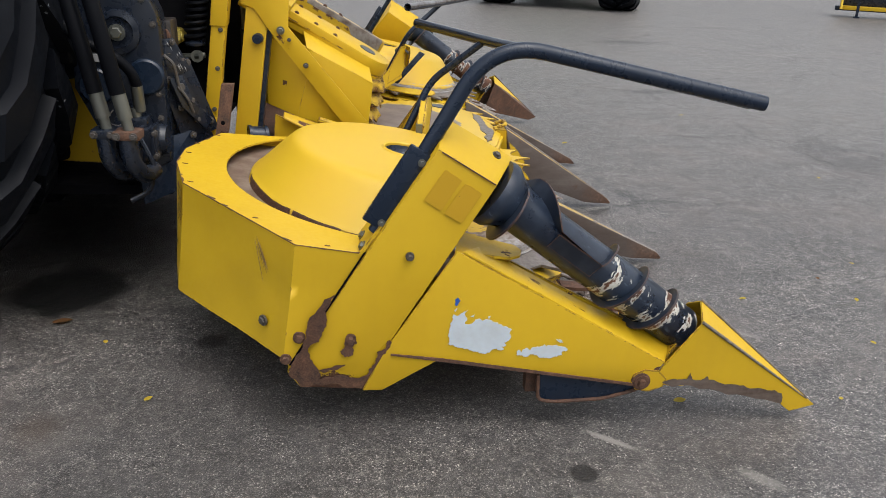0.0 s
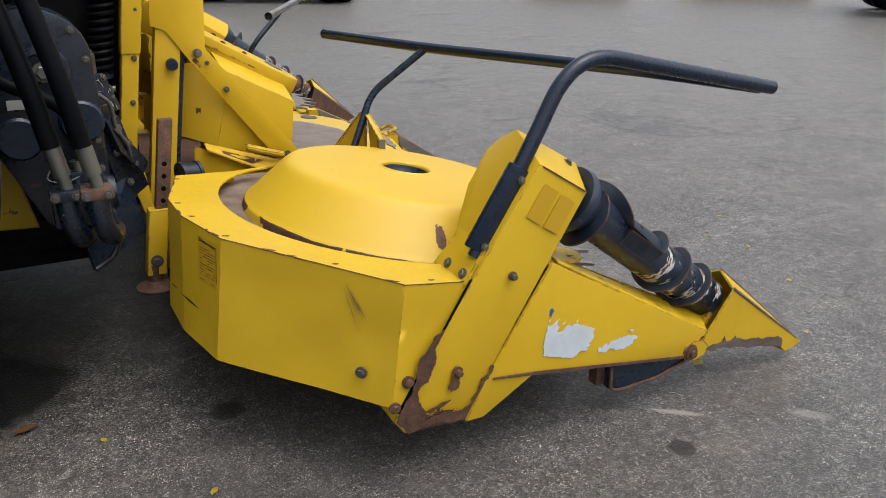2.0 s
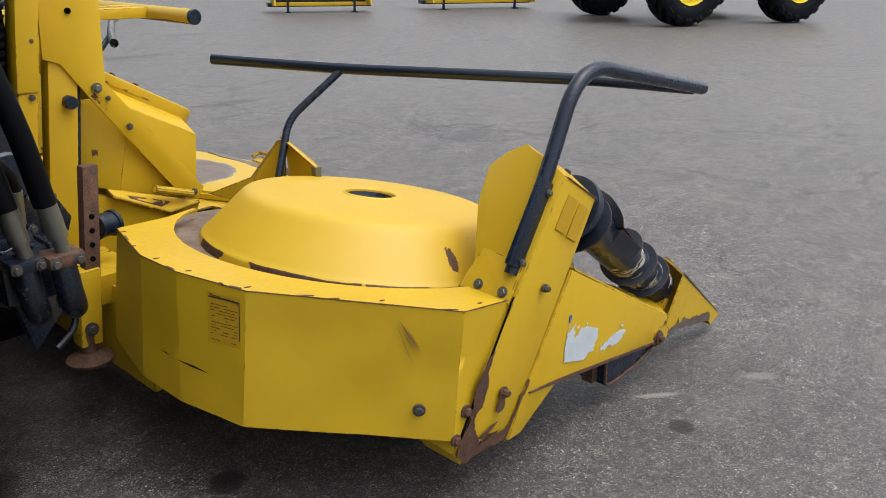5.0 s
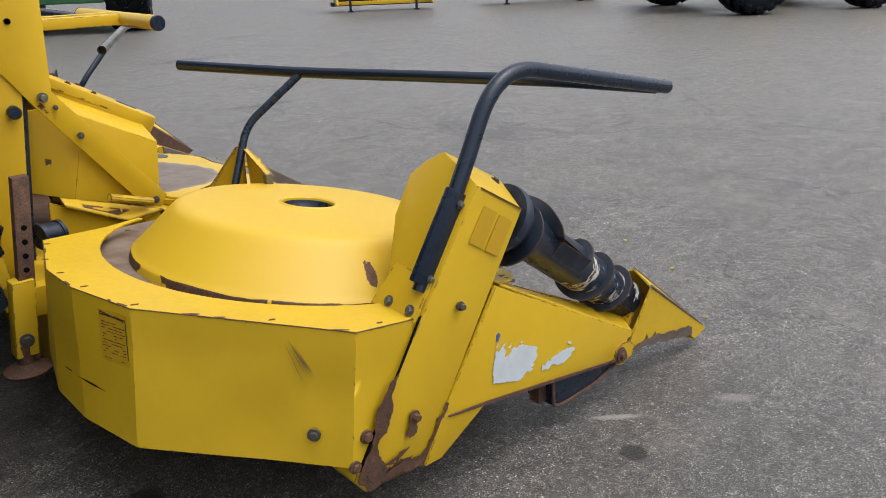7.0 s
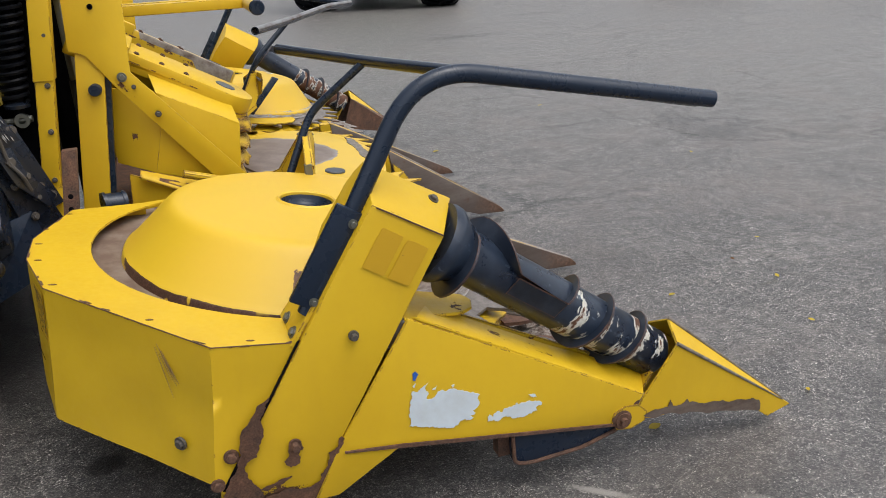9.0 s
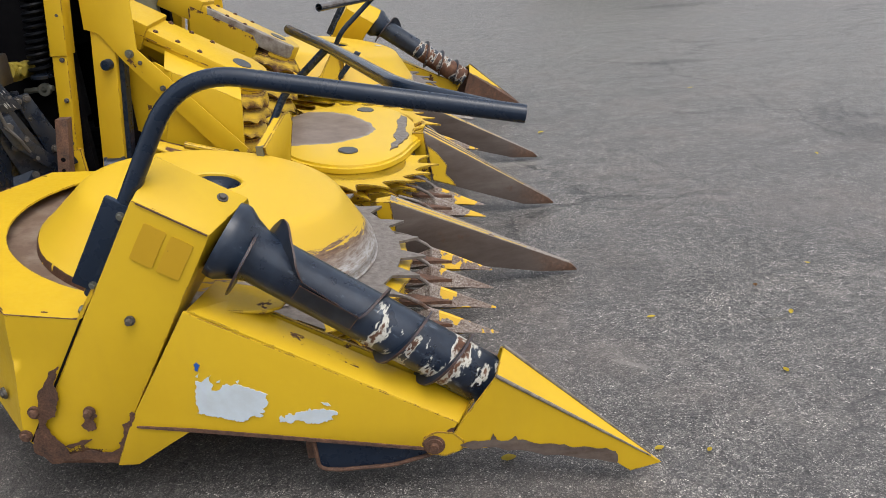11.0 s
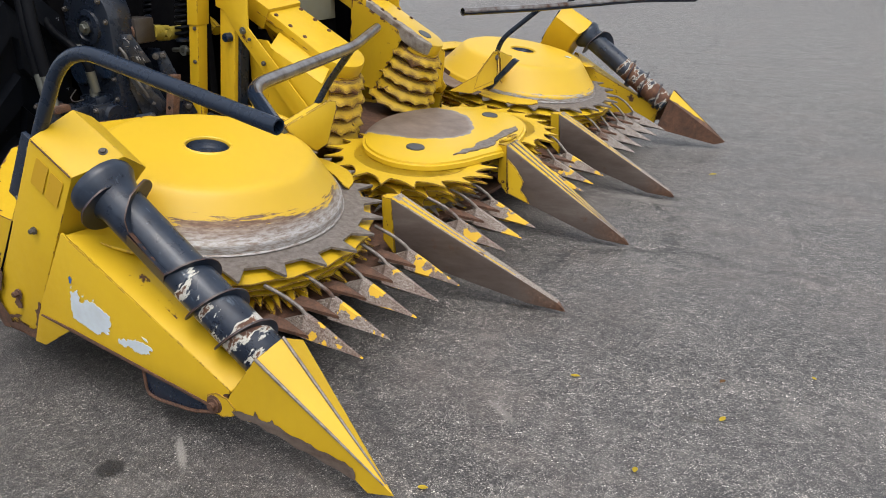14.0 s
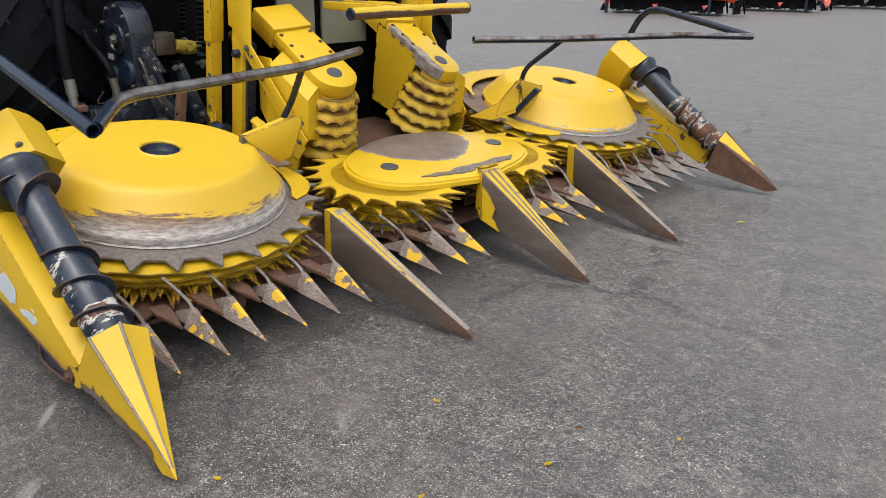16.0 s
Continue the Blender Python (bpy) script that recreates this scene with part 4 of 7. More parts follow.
def auger(s):
    """The slanting crop auger, built along its own axis: z down the tube, x upwards."""
    a, b = at(s, 0.385, 2.170, 0.762), at(s, 1.032, 2.165, 0.295)
    d = (b - a).normalized()
    out = at(s, 0, 1, 0) - at(s, 0, 0, 0)
    up = d.cross(out).normalized()
    up = up if up.z > 0 else -up
    side = d.cross(up)
    m = Matrix.Translation(a) @ Matrix((up, side, d)).transposed().to_4x4()
    e = 1 if side.dot(out) > 0 else -1
    L, R = (b - a).length, 0.071
    prof = [(0, -0.01), (0.102, -0.01), (0.106, 0.006), (0.104, 0.022), (0.088, 0.048), (R, 0.092), (R, L * 0.5), (R + 0.001, L - 0.014), (R - 0.008, L), (0, L)]
    body = local_part("auger", made(lathe, prof, None, 40), M_AUGER_NEAR if s < 0 else M_AUGER_FAR, header, m, "black crop auger tube with flaking paint")
    # flighting: one ribbon standing on the tube: a half turn, a straight run, then close turns
    keys = [(-345, 0.062, 0.004), (-310, 0.064, 0.030), (-270, 0.066, 0.048), (-200, 0.070, 0.054), (-175, 0.074, 0.050), (-90, 0.083, 0.046), (-20, 0.105, 0.046), (20, 0.14, 0.042), (52, 0.185, 0.034), (66, 0.215, 0.022), (70, 0.30, 0.021), (74, 0.385, 0.021),
            (60, 0.396, 0.022), (0, 0.425, 0.024), (-360, 0.555, 0.024), (-720, 0.685, 0.023), (-860, 0.740, 0.019), (-900, 0.755, 0.003)]
    steps = []
    for (a0, z0, h0), (a1, z1, h1) in zip(keys, keys[1:]):
        k = max(2, int(abs(a1 - a0) / 9), int((z1 - z0) / 0.03))
        steps += [(a0 + (a1 - a0) * i / k, z0 + (z1 - z0) * i / k, h0 + (h1 - h0) * i / k) for i in range(k)]
    bm = bmesh.new()
    rows = []
    rng = random.Random(4)
    for an, z, h in steps:
        c, q = math.cos(radians(an)), e * math.sin(radians(an))
        h += rng.uniform(-0.0008, 0.0008)
        rows.append([bm.verts.new(V(c * r, q * r, z + w)) for r, w in ((R - 0.006, 0.005), (R + h, 0.003), (R + h, -0.003), (R - 0.006, -0.005))])
    for p, q in zip(rows, rows[1:]):
        for k in range(4):
            bm.faces.new((p[k], p[(k + 1) % 4], q[(k + 1) % 4], q[k]))
    bm.faces.new(rows[0])
    bm.faces.new(rows[-1][::-1])
    part("flighting", bm, M_FLIGHT, body, "worn black spiral flighting with rusty rim", angle=50)
    # solid wedge between the straight run and the tube
    bm = bmesh.new()
    e0, e1 = [V(math.cos(radians(k)), e * math.sin(radians(k)), 0) for k in (72, 112)]
    hull(bm, [V(0, 0, z) + u * r for z in (0.215, 0.385) for u, r in ((e0, R - 0.006), (e0, R + 0.020), (e1, R + 0.001), (e1, R - 0.012))])
    part("paddle", bm, M_FLIGHT, body)


def hoop(s):
    """Black guide tubes: the hoop over the auger and the long bar above the drum."""
    foot, up, knee, end = at(s, 0.037, 2.222, 0.655), at(s, 0.183, 2.219, 0.905), at(s, 0.354, 2.195, 1.199), at(s, 1.155, 2.198, 1.040)
    bm = made(tube, fillet([foot, up, knee, end], 0.16, 10), 0.0225, 18, 0.8)
    h = part("guide_hoop", bm, M_BLACK, header, "bent black steel guide tube")
    start, joint = at(s, 0.265, 0.435, 1.062), at(s, 0.515, 0.978, 1.052)
    bend = at(s, 0.855, 1.970, 1.076)
    if s < 0:
        path = fillet([start, joint, bend, end - V(0.03, -0.02, 0.0)], 0.12, 6)
    else:
        path = fillet([start, joint, at(s, 0.90, 1.75, 1.06), end], 0.12, 6)
    bm = made(tube, path, 0.0215, 16, 0.8)
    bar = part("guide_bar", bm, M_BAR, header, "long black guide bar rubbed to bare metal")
    lo, kn = at(s, 0.172, 0.958, 0.615), at(s, 0.300, 0.890, 0.865)
    part("strut", made(tube, fillet([lo, kn, joint], 0.06, 6), 0.0155, 12), M_BLACK, bar, "thin black support tube")
    # sheet bracket that holds the strut, bolted to the drum bearer
    o = at(s, 0, 0, 0)
    br = bmesh.new()
    prism(br, pts(s, [(0.250, 1.140, 0.722), (0.285, 0.875, 0.790), (0.300, 0.840, 0.785), (0.305, 0.850, 0.745), (0.285, 0.900, 0.600), (0.265, 0.960, 0.575), (0.240, 1.110, 0.690)]), (0.008, 0, -0.002))
    b = part("strut_bracket", br, M_YEL_CHIP, header, "folded yellow bracket with dark chipped edges", round_edges=0.002)
    back = bmesh.new()
    prism(back, pts(s, [(0.285, 0.865, 0.788), (0.250, 0.870, 0.785), (0.165, 0.800, 0.640), (0.060, 0.640, 0.560), (0.150, 0.760, 0.530), (0.275, 0.880, 0.590)]), at(s, 0, 0.008, 0) - o)
    part("back_plate", back, M_YEL_CHIP, b)
    fold = bmesh.new()
    prism(fold, pts(s, [(0.250, 1.140, 0.722), (0.285, 0.880, 0.790), (0.262, 0.880, 0.800), (0.225, 1.135, 0.730)]), (0, 0, -0.006))
    part("fold", fold, M_YEL_CHIP, b)
    for x, v, z in ((0.285, 0.855, 0.755), (0.292, 0.835, 0.75)):
        bolt(b, at(s, x, v, z), (0.9, 0, 0.45), 0.009, 0.008, M_BOLT)
    if s > 0:
        part("stop_bar", made(prism, [at(s, x, v, z) for x, v, z in ((0.20, 0.86, 0.555), (0.235, 0.86, 0.545), (0.41, 0.89, 0.735), (0.375, 0.89, 0.748))], (0, 0.035, 0)), M_BLACK, b, "black flat stop bar", round_edges=0.004)
    part("buffer", made(box, at(s, 0.235, 1.13, 0.69) - V(0.012, 0.014, 0), at(s, 0.235, 1.13, 0.72) + V(0.014, 0.012, 0.008)), M_ZINC, b)
# yellow copy with more grime and chips, standing in for shaded sheet
M_YEL_SHADED = yellow("yellow_shaded_paint", 0.006, 0.60, 0.05, 0.5)
m = Mat("dark_plug_plastic", 0.45)
M_PLUG = m.out(m.mix(m.noise(30, 4, 0.6), (0.035, 0.04, 0.05), (0.06, 0.066, 0.078)))


# slanting cover: rust-through at its foot, a faded decal high up
M_BOXCOVER = yellow("yellow_gearbox_cover_paint", 0.006, 0.63, -0.2, 0.15, [(-0.09, 2.15, 0.10, 0.10)])
M_PANEL = yellow("yellow_divider_paint", 0.005, 0.60, -0.2, 0.15, [(0.88, 2.13, 0.165, 0.03), (0.93, 2.13, 0.20, 0.02)])
m = Mat("scraped_brown_steel", 0.55)
M_BAND = m.out(m.mix(m.ramp(m.noise(10, 6, 0.7, m.stretch(0.4, 1, 2.5)), [(0.45, 0.0), (0.75, 0.7)]), m.ramp(m.noise(40, 5, 0.7), [(0.3, (0.050, 0.030, 0.021)), (0.7, (0.115, 0.082, 0.064))]), (0.16, 0.13, 0.11)), 0.5)
M_CONE_NEAR = yellow("yellow_cone_paint", 0.005, 0.60, -0.2, 0.2)
m = Mat("cone_paint_scraped", 0.7)
skew = m.math("ADD", m.z(2), m.math("SUBTRACT", m.math("MULTIPLY", m.z(0), 0.5), 0.0))
skew = m.math("ADD", skew, m.math("MULTIPLY", m.z(0), 0.214))
M_CONE_FAR = m.out(m.mix(m.math("GREATER_THAN", m.math("SUBTRACT", skew, m.math("MULTIPLY", m.noise(18, 5, 0.6), 0.02)), 1.113), rust_colour(m, 25), YEL), 0.5)


def auger_mat(name, chip, core, tone):
    """Blue-black paint rubbed pale, flaked to a cream primer between the turns and to rust inside the flakes."""
    m = Mat(name, 0.3)
    base = m.mix(m.ramp(m.noise(7, 7, 0.68), [(0.40, 0.0), (0.72, 0.75)]), (0.006, 0.011, 0.023), (0.034, 0.050, 0.078))
    base = m.mix(m.ramp(m.noise(38, 5, 0.7, m.stretch(1, 1, 0.4)), [(0.60, 0.0), (0.70, 0.35)]), base, (0.20, 0.25, 0.31))
    zone = m.ramp(m.z(2), [(0.31, 0.0), (0.37, 1.0), (0.67, 1.0), (0.72, 0.93)])
    flake = m.noise(7.5, 7, 0.66, m.stretch(0.7, 0.7, 1.7))
    f = m.math("MULTIPLY", flake, zone)
    chips = m.ramp(f, [(chip, 0.0), (chip + 0.008, 1.0)])
    inner = m.math("MULTIPLY", m.ramp(f, [(core, 0.0), (core + 0.01, 1.0)]), m.ramp(m.noise(11, 5, 0.65), [(0.42, 0.0), (0.46, 1.0)]) if tone else 1.0)
    rust = m.ramp(m.noise(24, 5, 0.7), [(0.3, (0.055, 0.022, 0.012)), (0.7, (0.17, 0.075, 0.038))])
    cream = m.ramp(m.noise(60, 5, 0.7), [(0.3, (0.34, 0.32, 0.26)), (0.7, (0.58, 0.57, 0.52))])
    col = m.mix(chips, base, m.mix(inner, cream, rust))
    m.bump(m.math("SUBTRACT", m.math("MULTIPLY", m.noise(12, 4, 0.6), 0.25), m.math("MULTIPLY", chips, 0.3)), 0.25, 0.003)
    return m.out(col, m.mix(chips, m.ramp(m.noise(14, 5, 0.6), [(0.3, 0.22), (0.7, 0.42)]), 0.75))


M_AUGER_NEAR = auger_mat("auger_paint_flaked", 0.525, 0.565, 1)
M_AUGER_FAR = auger_mat("auger_paint_rusty", 0.44, 0.465, 0)
m = Mat("flighting_paint", 0.45)
e = m.math("MULTIPLY", m.math("GREATER_THAN", m.edge(0.006), 0.3), m.ramp(m.noise(14, 5, 0.6), [(0.34, 0.0), (0.36, 1.0)]))
M_FLIGHT = m.out(m.mix(e, m.mix(m.ramp(m.noise(10, 5, 0.6), [(0.45, 0.0), (0.8, 0.35)]), (0.006, 0.011, 0.022), (0.08, 0.10, 0.14)), rust_colour(m, 30)), 0.42)
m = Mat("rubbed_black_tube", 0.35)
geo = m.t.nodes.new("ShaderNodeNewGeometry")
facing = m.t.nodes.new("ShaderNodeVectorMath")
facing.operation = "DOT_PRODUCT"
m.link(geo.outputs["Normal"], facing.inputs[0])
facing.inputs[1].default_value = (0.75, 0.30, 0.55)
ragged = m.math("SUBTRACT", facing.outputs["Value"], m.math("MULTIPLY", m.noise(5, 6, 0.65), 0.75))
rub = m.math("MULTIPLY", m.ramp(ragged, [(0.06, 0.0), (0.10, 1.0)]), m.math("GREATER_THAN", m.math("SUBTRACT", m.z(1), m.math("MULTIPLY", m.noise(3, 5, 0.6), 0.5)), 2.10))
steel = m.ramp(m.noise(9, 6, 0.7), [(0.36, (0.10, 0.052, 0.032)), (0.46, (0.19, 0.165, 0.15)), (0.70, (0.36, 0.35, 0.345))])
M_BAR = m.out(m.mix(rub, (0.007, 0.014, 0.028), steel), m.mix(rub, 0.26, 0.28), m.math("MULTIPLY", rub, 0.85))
M_YEL_CHIP = yellow("yellow_bracket_paint", 0.008, 0.50, 0.0, 0.3)

for s in (-1, 1):
    outer_drum(s)
    side_cover(s)
    divider(s)


# ---- guard fingers ----
def finger(y, s, long=0.0):
    """A spear-shaped guard finger with a round rod that rises to the drum."""
    bm = bmesh.new()
    tip = V(1.085, y, 0.148)
    rows = [(1.085, 0.004, 0.148, 0.006), (1.01, 0.018, 0.168, 0.034), (0.92, 0.036, 0.190, 0.076), (0.850, 0.046, 0.206, 0.104), (0.830, 0.026, 0.208, 0.084), (0.70, 0.020, 0.185, 0.020)]
    rings = []
    for x, w, z, h in rows:
        rings.append([bm.verts.new(V(x, y + dy * w, z + dz * h)) for dy, dz in ((-1, -0.15), (0, -0.5), (1, -0.15), (0.25, 0.5), (-0.25, 0.5))])
    for a, b in zip(rings, rings[1:]):
        for k in range(5):
            bm.faces.new((a[k], a[(k + 1) % 5], b[(k + 1) % 5], b[k]))
    bm.faces.new(rings[0])
    bm.faces.new(rings[-1][::-1])
    body = part("guard_finger", bm, M_SPIKE if s > 0 and y > Y0 + 1 else M_FINGER, header, "rusty spear-shaped guard finger with yellow paint remnants", angle=20)
    part("rod", made(tube, fillet([(0.862, y, 0.238), (0.830, y, 0.275), (0.775, y + 0.02 * s, 0.318), (0.70, y + 0.035 * s, 0.350)], 0.02, 3), 0.0075, 8), M_SPIKE, body)
    return body


for v in (1.985, 1.79, 1.63, 1.44, 1.275, 1.105, 0.672, 0.49, 0.33):
    for s in (-1, 1):
        finger(Y0 + s * v, s)
# short lower plates between the fingers
for v in (1.88, 1.71, 1.54, 1.36, 1.19, 0.58, 0.41):
    for s in (-1, 1):
        bm = made(prism, pts(s, [(0.93, v, 0.235), (0.80, v + 0.032, 0.255), (0.74, v + 0.03, 0.260), (0.74, v - 0.03, 0.260), (0.80, v - 0.032, 0.255)]), (0, 0, -0.012))
        part("knife_plate", bm, M_RUST, header, "rusty pointed knife plate")


# ---- the three long crop dividers ----
m = Mat("divider_cheek_steel", 0.5)
m.bump(m.noise(60, 5, 0.7), 0.15, 0.003)
tip = m.math("SUBTRACT", m.math("MULTIPLY", m.math("ADD", m.z(0), m.math("MULTIPLY", m.noise(16, 6, 0.7), 0.22)), 0.5), 0.0)
M_CHEEK = m.out(m.mix(m.ramp(tip, [(0.68, 0.0), (0.77, 0.85)]), m.mix(m.ramp(m.noise(12, 6, 0.7), [(0.60, 0.0), (0.72, 0.7)]), m.ramp(m.noise(4, 7, 0.7, m.stretch(0.5, 1, 2)), [(0.3, (0.060, 0.042, 0.034)), (0.55, (0.105, 0.082, 0.070)), (0.8, (0.165, 0.140, 0.122))]), RUST_M), m.ramp(m.noise(70, 5, 0.7), [(0.35, (0.06, 0.026, 0.014)), (0.6, (0.15, 0.075, 0.042)), (0.75, (0.26, 0.20, 0.16))])), 0.5, 0.15)
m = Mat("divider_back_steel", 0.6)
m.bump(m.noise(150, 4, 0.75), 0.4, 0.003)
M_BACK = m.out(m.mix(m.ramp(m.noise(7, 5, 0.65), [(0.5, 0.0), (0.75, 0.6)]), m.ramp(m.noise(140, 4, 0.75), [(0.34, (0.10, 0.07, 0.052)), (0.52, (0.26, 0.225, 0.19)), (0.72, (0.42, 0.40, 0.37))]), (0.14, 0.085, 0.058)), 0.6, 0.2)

def spike(y, root_x, root_z, top_w, wide, s, label, material, ridges, paint, yr=0.0):
    """A long wedge: sloping flat back that narrows to a point on the ground, upright cheeks, yellow remnants on top."""
    yr = y + yr
    tip = V(1.472, y, 0.012)
    a, b = V(root_x, yr - top_w, root_z), V(root_x, yr + top_w, root_z)
    c, d = V(root_x + 0.03, yr + wide, root_z - 0.25), V(root_x + 0.03, yr - wide, root_z - 0.25)
    n0, n1 = V(1.43, y - 0.013, 0.055), V(1.43, y + 0.013, 0.055)
    e, f = V(1.30, y + 0.030, 0.030), V(1.30, y - 0.030, 0.030)
    bm = bmesh.new()
    A, B, C, D, P, Q, E, F, T = [bm.verts.new(p) for p in (a, b, c, d, n0, n1, e, f, tip)]
    for face in ((A, B, Q, P), (B, C, E, Q), (A, P, F, D), (A, D, C, B), (D, F, E, C), (Q, E, T), (P, T, F), (P, Q, T), (E, F, T)):
        bm.faces.new(face)
    body = part("crop_divider", bm, material, header, label, round_edges=0.006, angle=25)
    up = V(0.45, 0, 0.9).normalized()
    # back plate in a paler, speckled steel than the cheeks
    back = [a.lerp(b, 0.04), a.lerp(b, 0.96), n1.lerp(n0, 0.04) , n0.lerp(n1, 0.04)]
    part("pale_back", made(prism, [p + up * 0.0008 for p in back], up * -0.006), M_BACK, body, "pale speckled back")
    for u in ridges:
        p, q = a + (b - a) * u, n0 + (n1 - n0) * u
        bm = made(tube, [p + (q - p) * t + up * 0.001 for t in (0.0, 0.3, 0.6, 0.9, 1.0)], [0.006, 0.006, 0.005, 0.004, 0.002], 8)
        part("ridge", bm, M_SPIKE, body)
    for u0, u1, k0, k1 in paint:
        pa, pb = a + (b - a) * u0, a + (b - a) * u1
        qa, qb = n0 + (n1 - n0) * u0, n0 + (n1 - n0) * u1
        rng = random.Random(int(u0 * 100) + int(y * 50))
        left, right = [], []
        for i in range(13):
            t = k0 + (k1 - k0) * i / 12
            fade = 1 - 0.65 * (i / 12) ** 2
            l, r = pa + (qa - pa) * t, pb + (qb - pb) * t
            mid = (l + r) / 2
            left.append(mid + (l - mid) * fade * rng.uniform(0.55, 1.0) + up * 0.0015)
            right.append(mid + (r - mid) * fade * rng.uniform(0.55, 1.0) + up * 0.0015)
        bm = made(prism, left + right[::-1], up * -0.003)
        part("paint_streak", bm, M_STRIPE, body, "yellow paint remnant")
    # short neck behind, painted yellow
    bm = bmesh.new()
    hull(bm, [a + V(0.002, 0.004, -0.003), b + V(0.002, -0.004, -0.003), c + V(-0.01, -0.004, 0), d + V(-0.01, 0.004, 0), V(root_x - 0.06, yr - top_w * 0.55, root_z - 0.005), V(root_x - 0.06, yr + top_w * 0.55, root_z - 0.005), V(root_x - 0.05, yr - wide * 0.6, root_z - 0.2), V(root_x - 0.05, yr + wide * 0.6, root_z - 0.2)])
    part("neck", bm, M_YEL_WORN, body)
    return body


M_STRIPE = yellow("yellow_stripe_paint", 0.0, 0.6, 0.10, 0.4)
for s in (-1, 1):
    spike(Y0 + s * 0.870, 0.690, 0.428, 0.044, 0.060, s, "long brown worn steel crop divider with yellow streaks", M_CHEEK, (), [(0.12, 0.42, 0.04, 0.75), (0.55, 0.80, 0.03, 0.55), (0.0, 0.25, 0.0, 0.06)], s * 0.085)
middle = spike(Y0 - 0.005, 0.800, 0.466, 0.072, 0.100, 1, "long wide steel crop divider with three yellow stripes", M_CHEEK, (0.33, 0.67), [(0.04, 0.28, 0.01, 0.80), (0.38, 0.62, 0.01, 0.92), (0.72, 0.96, 0.01, 0.85)], 0.0)
# yellow remnant on the middle divider's cheeks
for s in (-1, 1):
    yy = Y0 - 0.005 + s * 0.1
    bm = made(prism, [V(0.832, yy, 0.222), V(0.815, Y0 - 0.005 + s * 0.082, 0.40), V(0.86, Y0 - 0.005 + s * 0.081, 0.36), V(0.91, Y0 - 0.005 + s * 0.084, 0.29), V(0.90, Y0 - 0.005 + s * 0.092, 0.245), V(0.935, Y0 - 0.005 + s * 0.092, 0.205), V(0.95, Y0 - 0.005 + s * 0.094, 0.18)], at(s, 0, 0.006, 0) - at(s, 0, 0, 0))
    part("paint_patch", bm, M_YEL_WORN, middle, "yellow paint remnant")


# ---- the two middle rotors and their shared cover ----
def middle_rotor(s):
    f = drum_frame(s, 0.435, 0.412, 0.440)
    I = Matrix.Identity(4)
    for name, z, r0, r1, n, mat, lab, hook in (("toothed_disc", 0.0, 0.350, 0.437, 18, M_YEL_TOOTH, "yellow disc with hooked chipped teeth", True), ("toothed_ring", -0.055, 0.318, 0.392, 18, M_YEL_TOOTH, "yellow toothed ring with dark chips", True),
                                         ("toothed_ring", -0.115, 0.290, 0.350, 24, M_YEL_WORN, "", False), ("spiked_ring", -0.160, 0.28, 0.360, 36, M_RUST_Y, "", False), ("knife_disc", -0.20, 0.33, 0.39, 18, M_RUST, "rusty lower knife disc", False)):
        local_part(name, made(toothed, 0.2, r0, r1, n, 0.008, Matrix.Translation((0, 0, z)), 0.4, 0.6, 0.1 + z * 3, 0.12, 0.010 if z else 0.0, hook), mat, header, f, lab)
    local_part("drum_wall", made(lathe, [(0, 0.0), (0.29, 0.0), (0.288, -0.05), (0.27, -0.06), (0.27, -0.11), (0.26, -0.12), (0.26, -0.21), (0, -0.21)], I, 48), M_YEL_WORN, header, f)


M_YEL_TOOTH = yellow("yellow_tooth_paint", 0.009, 0.40, -0.04, 0.3)
for s in (-1, 1):
    middle_rotor(s)


def closed_curve(ctrl, n=8):
    """A smooth closed line through some control points."""
    out = []
    k = len(ctrl)
    for i in range(k):
        p0, p1, p2, p3 = (Vector(ctrl[(i + j - 1) % k]) for j in range(4))
        for a in range(n):
            t = a / n
            out.append(0.5 * ((2 * p1) + (p2 - p0) * t + (2 * p0 - 5 * p1 + 4 * p2 - p3) * t * t + (3 * p1 - p0 - 3 * p2 + p3) * t ** 3))
    return out


half = [(0.790, 0.0), (0.750, 0.20), (0.700, 0.39), (0.605, 0.550), (0.445, 0.622), (0.270, 0.565), (0.150, 0.43), (0.055, 0.22)]
ctrl = half + [(0.02, 0.0)] + [(x, -v) for x, v in half[:0:-1]]
line = closed_curve(ctrl, 6)
bm = bmesh.new()
cen = Vector((0.42, 0.0))
layers = []
for k, z in ((0.0, 0.045), (0.60, 0.040), (0.90, 0.032), (0.965, 0.022), (0.97, 0.012), (1.0, 0.010), (1.0, -0.012), (0.9, -0.014)):
    layers.append([bm.verts.new(V(cen.x + (p.x - cen.x) * k, Y0 + p.y * k, 0.505 - 0.115 * (cen.x + (p.x - cen.x) * k) + z)) for p in line] if k else None)
top_v = bm.verts.new(V(cen.x, Y0, 0.505 - 0.115 * cen.x + 0.045))
n = len(line)
for i in range(n):
    bm.faces.new((top_v, layers[1][i], layers[1][(i + 1) % n]))
for a, b in zip(layers[1:], layers[2:]):
    for i in range(n):
        bm.faces.new((a[i], a[(i + 1) % n], b[(i + 1) % n], b[i]))
m = Mat("middle_cover_paint", 0.4)
worn = m.t.nodes.new("ShaderNodeVectorMath")
worn.operation = "DISTANCE"
m.link(m.co, worn.inputs[0])
worn.inputs[1].default_value = (0.19, Y0 - 0.01, 0.52)
d = m.math("SUBTRACT", worn.outputs["Value"], m.math("MULTIPLY", m.noise(7, 5, 0.55), 0.10))
scr = m.math("LESS_THAN", d, 0.296)
edge_dust = m.ramp(d, [(0.27, 0.0), (0.296, 0.6)])
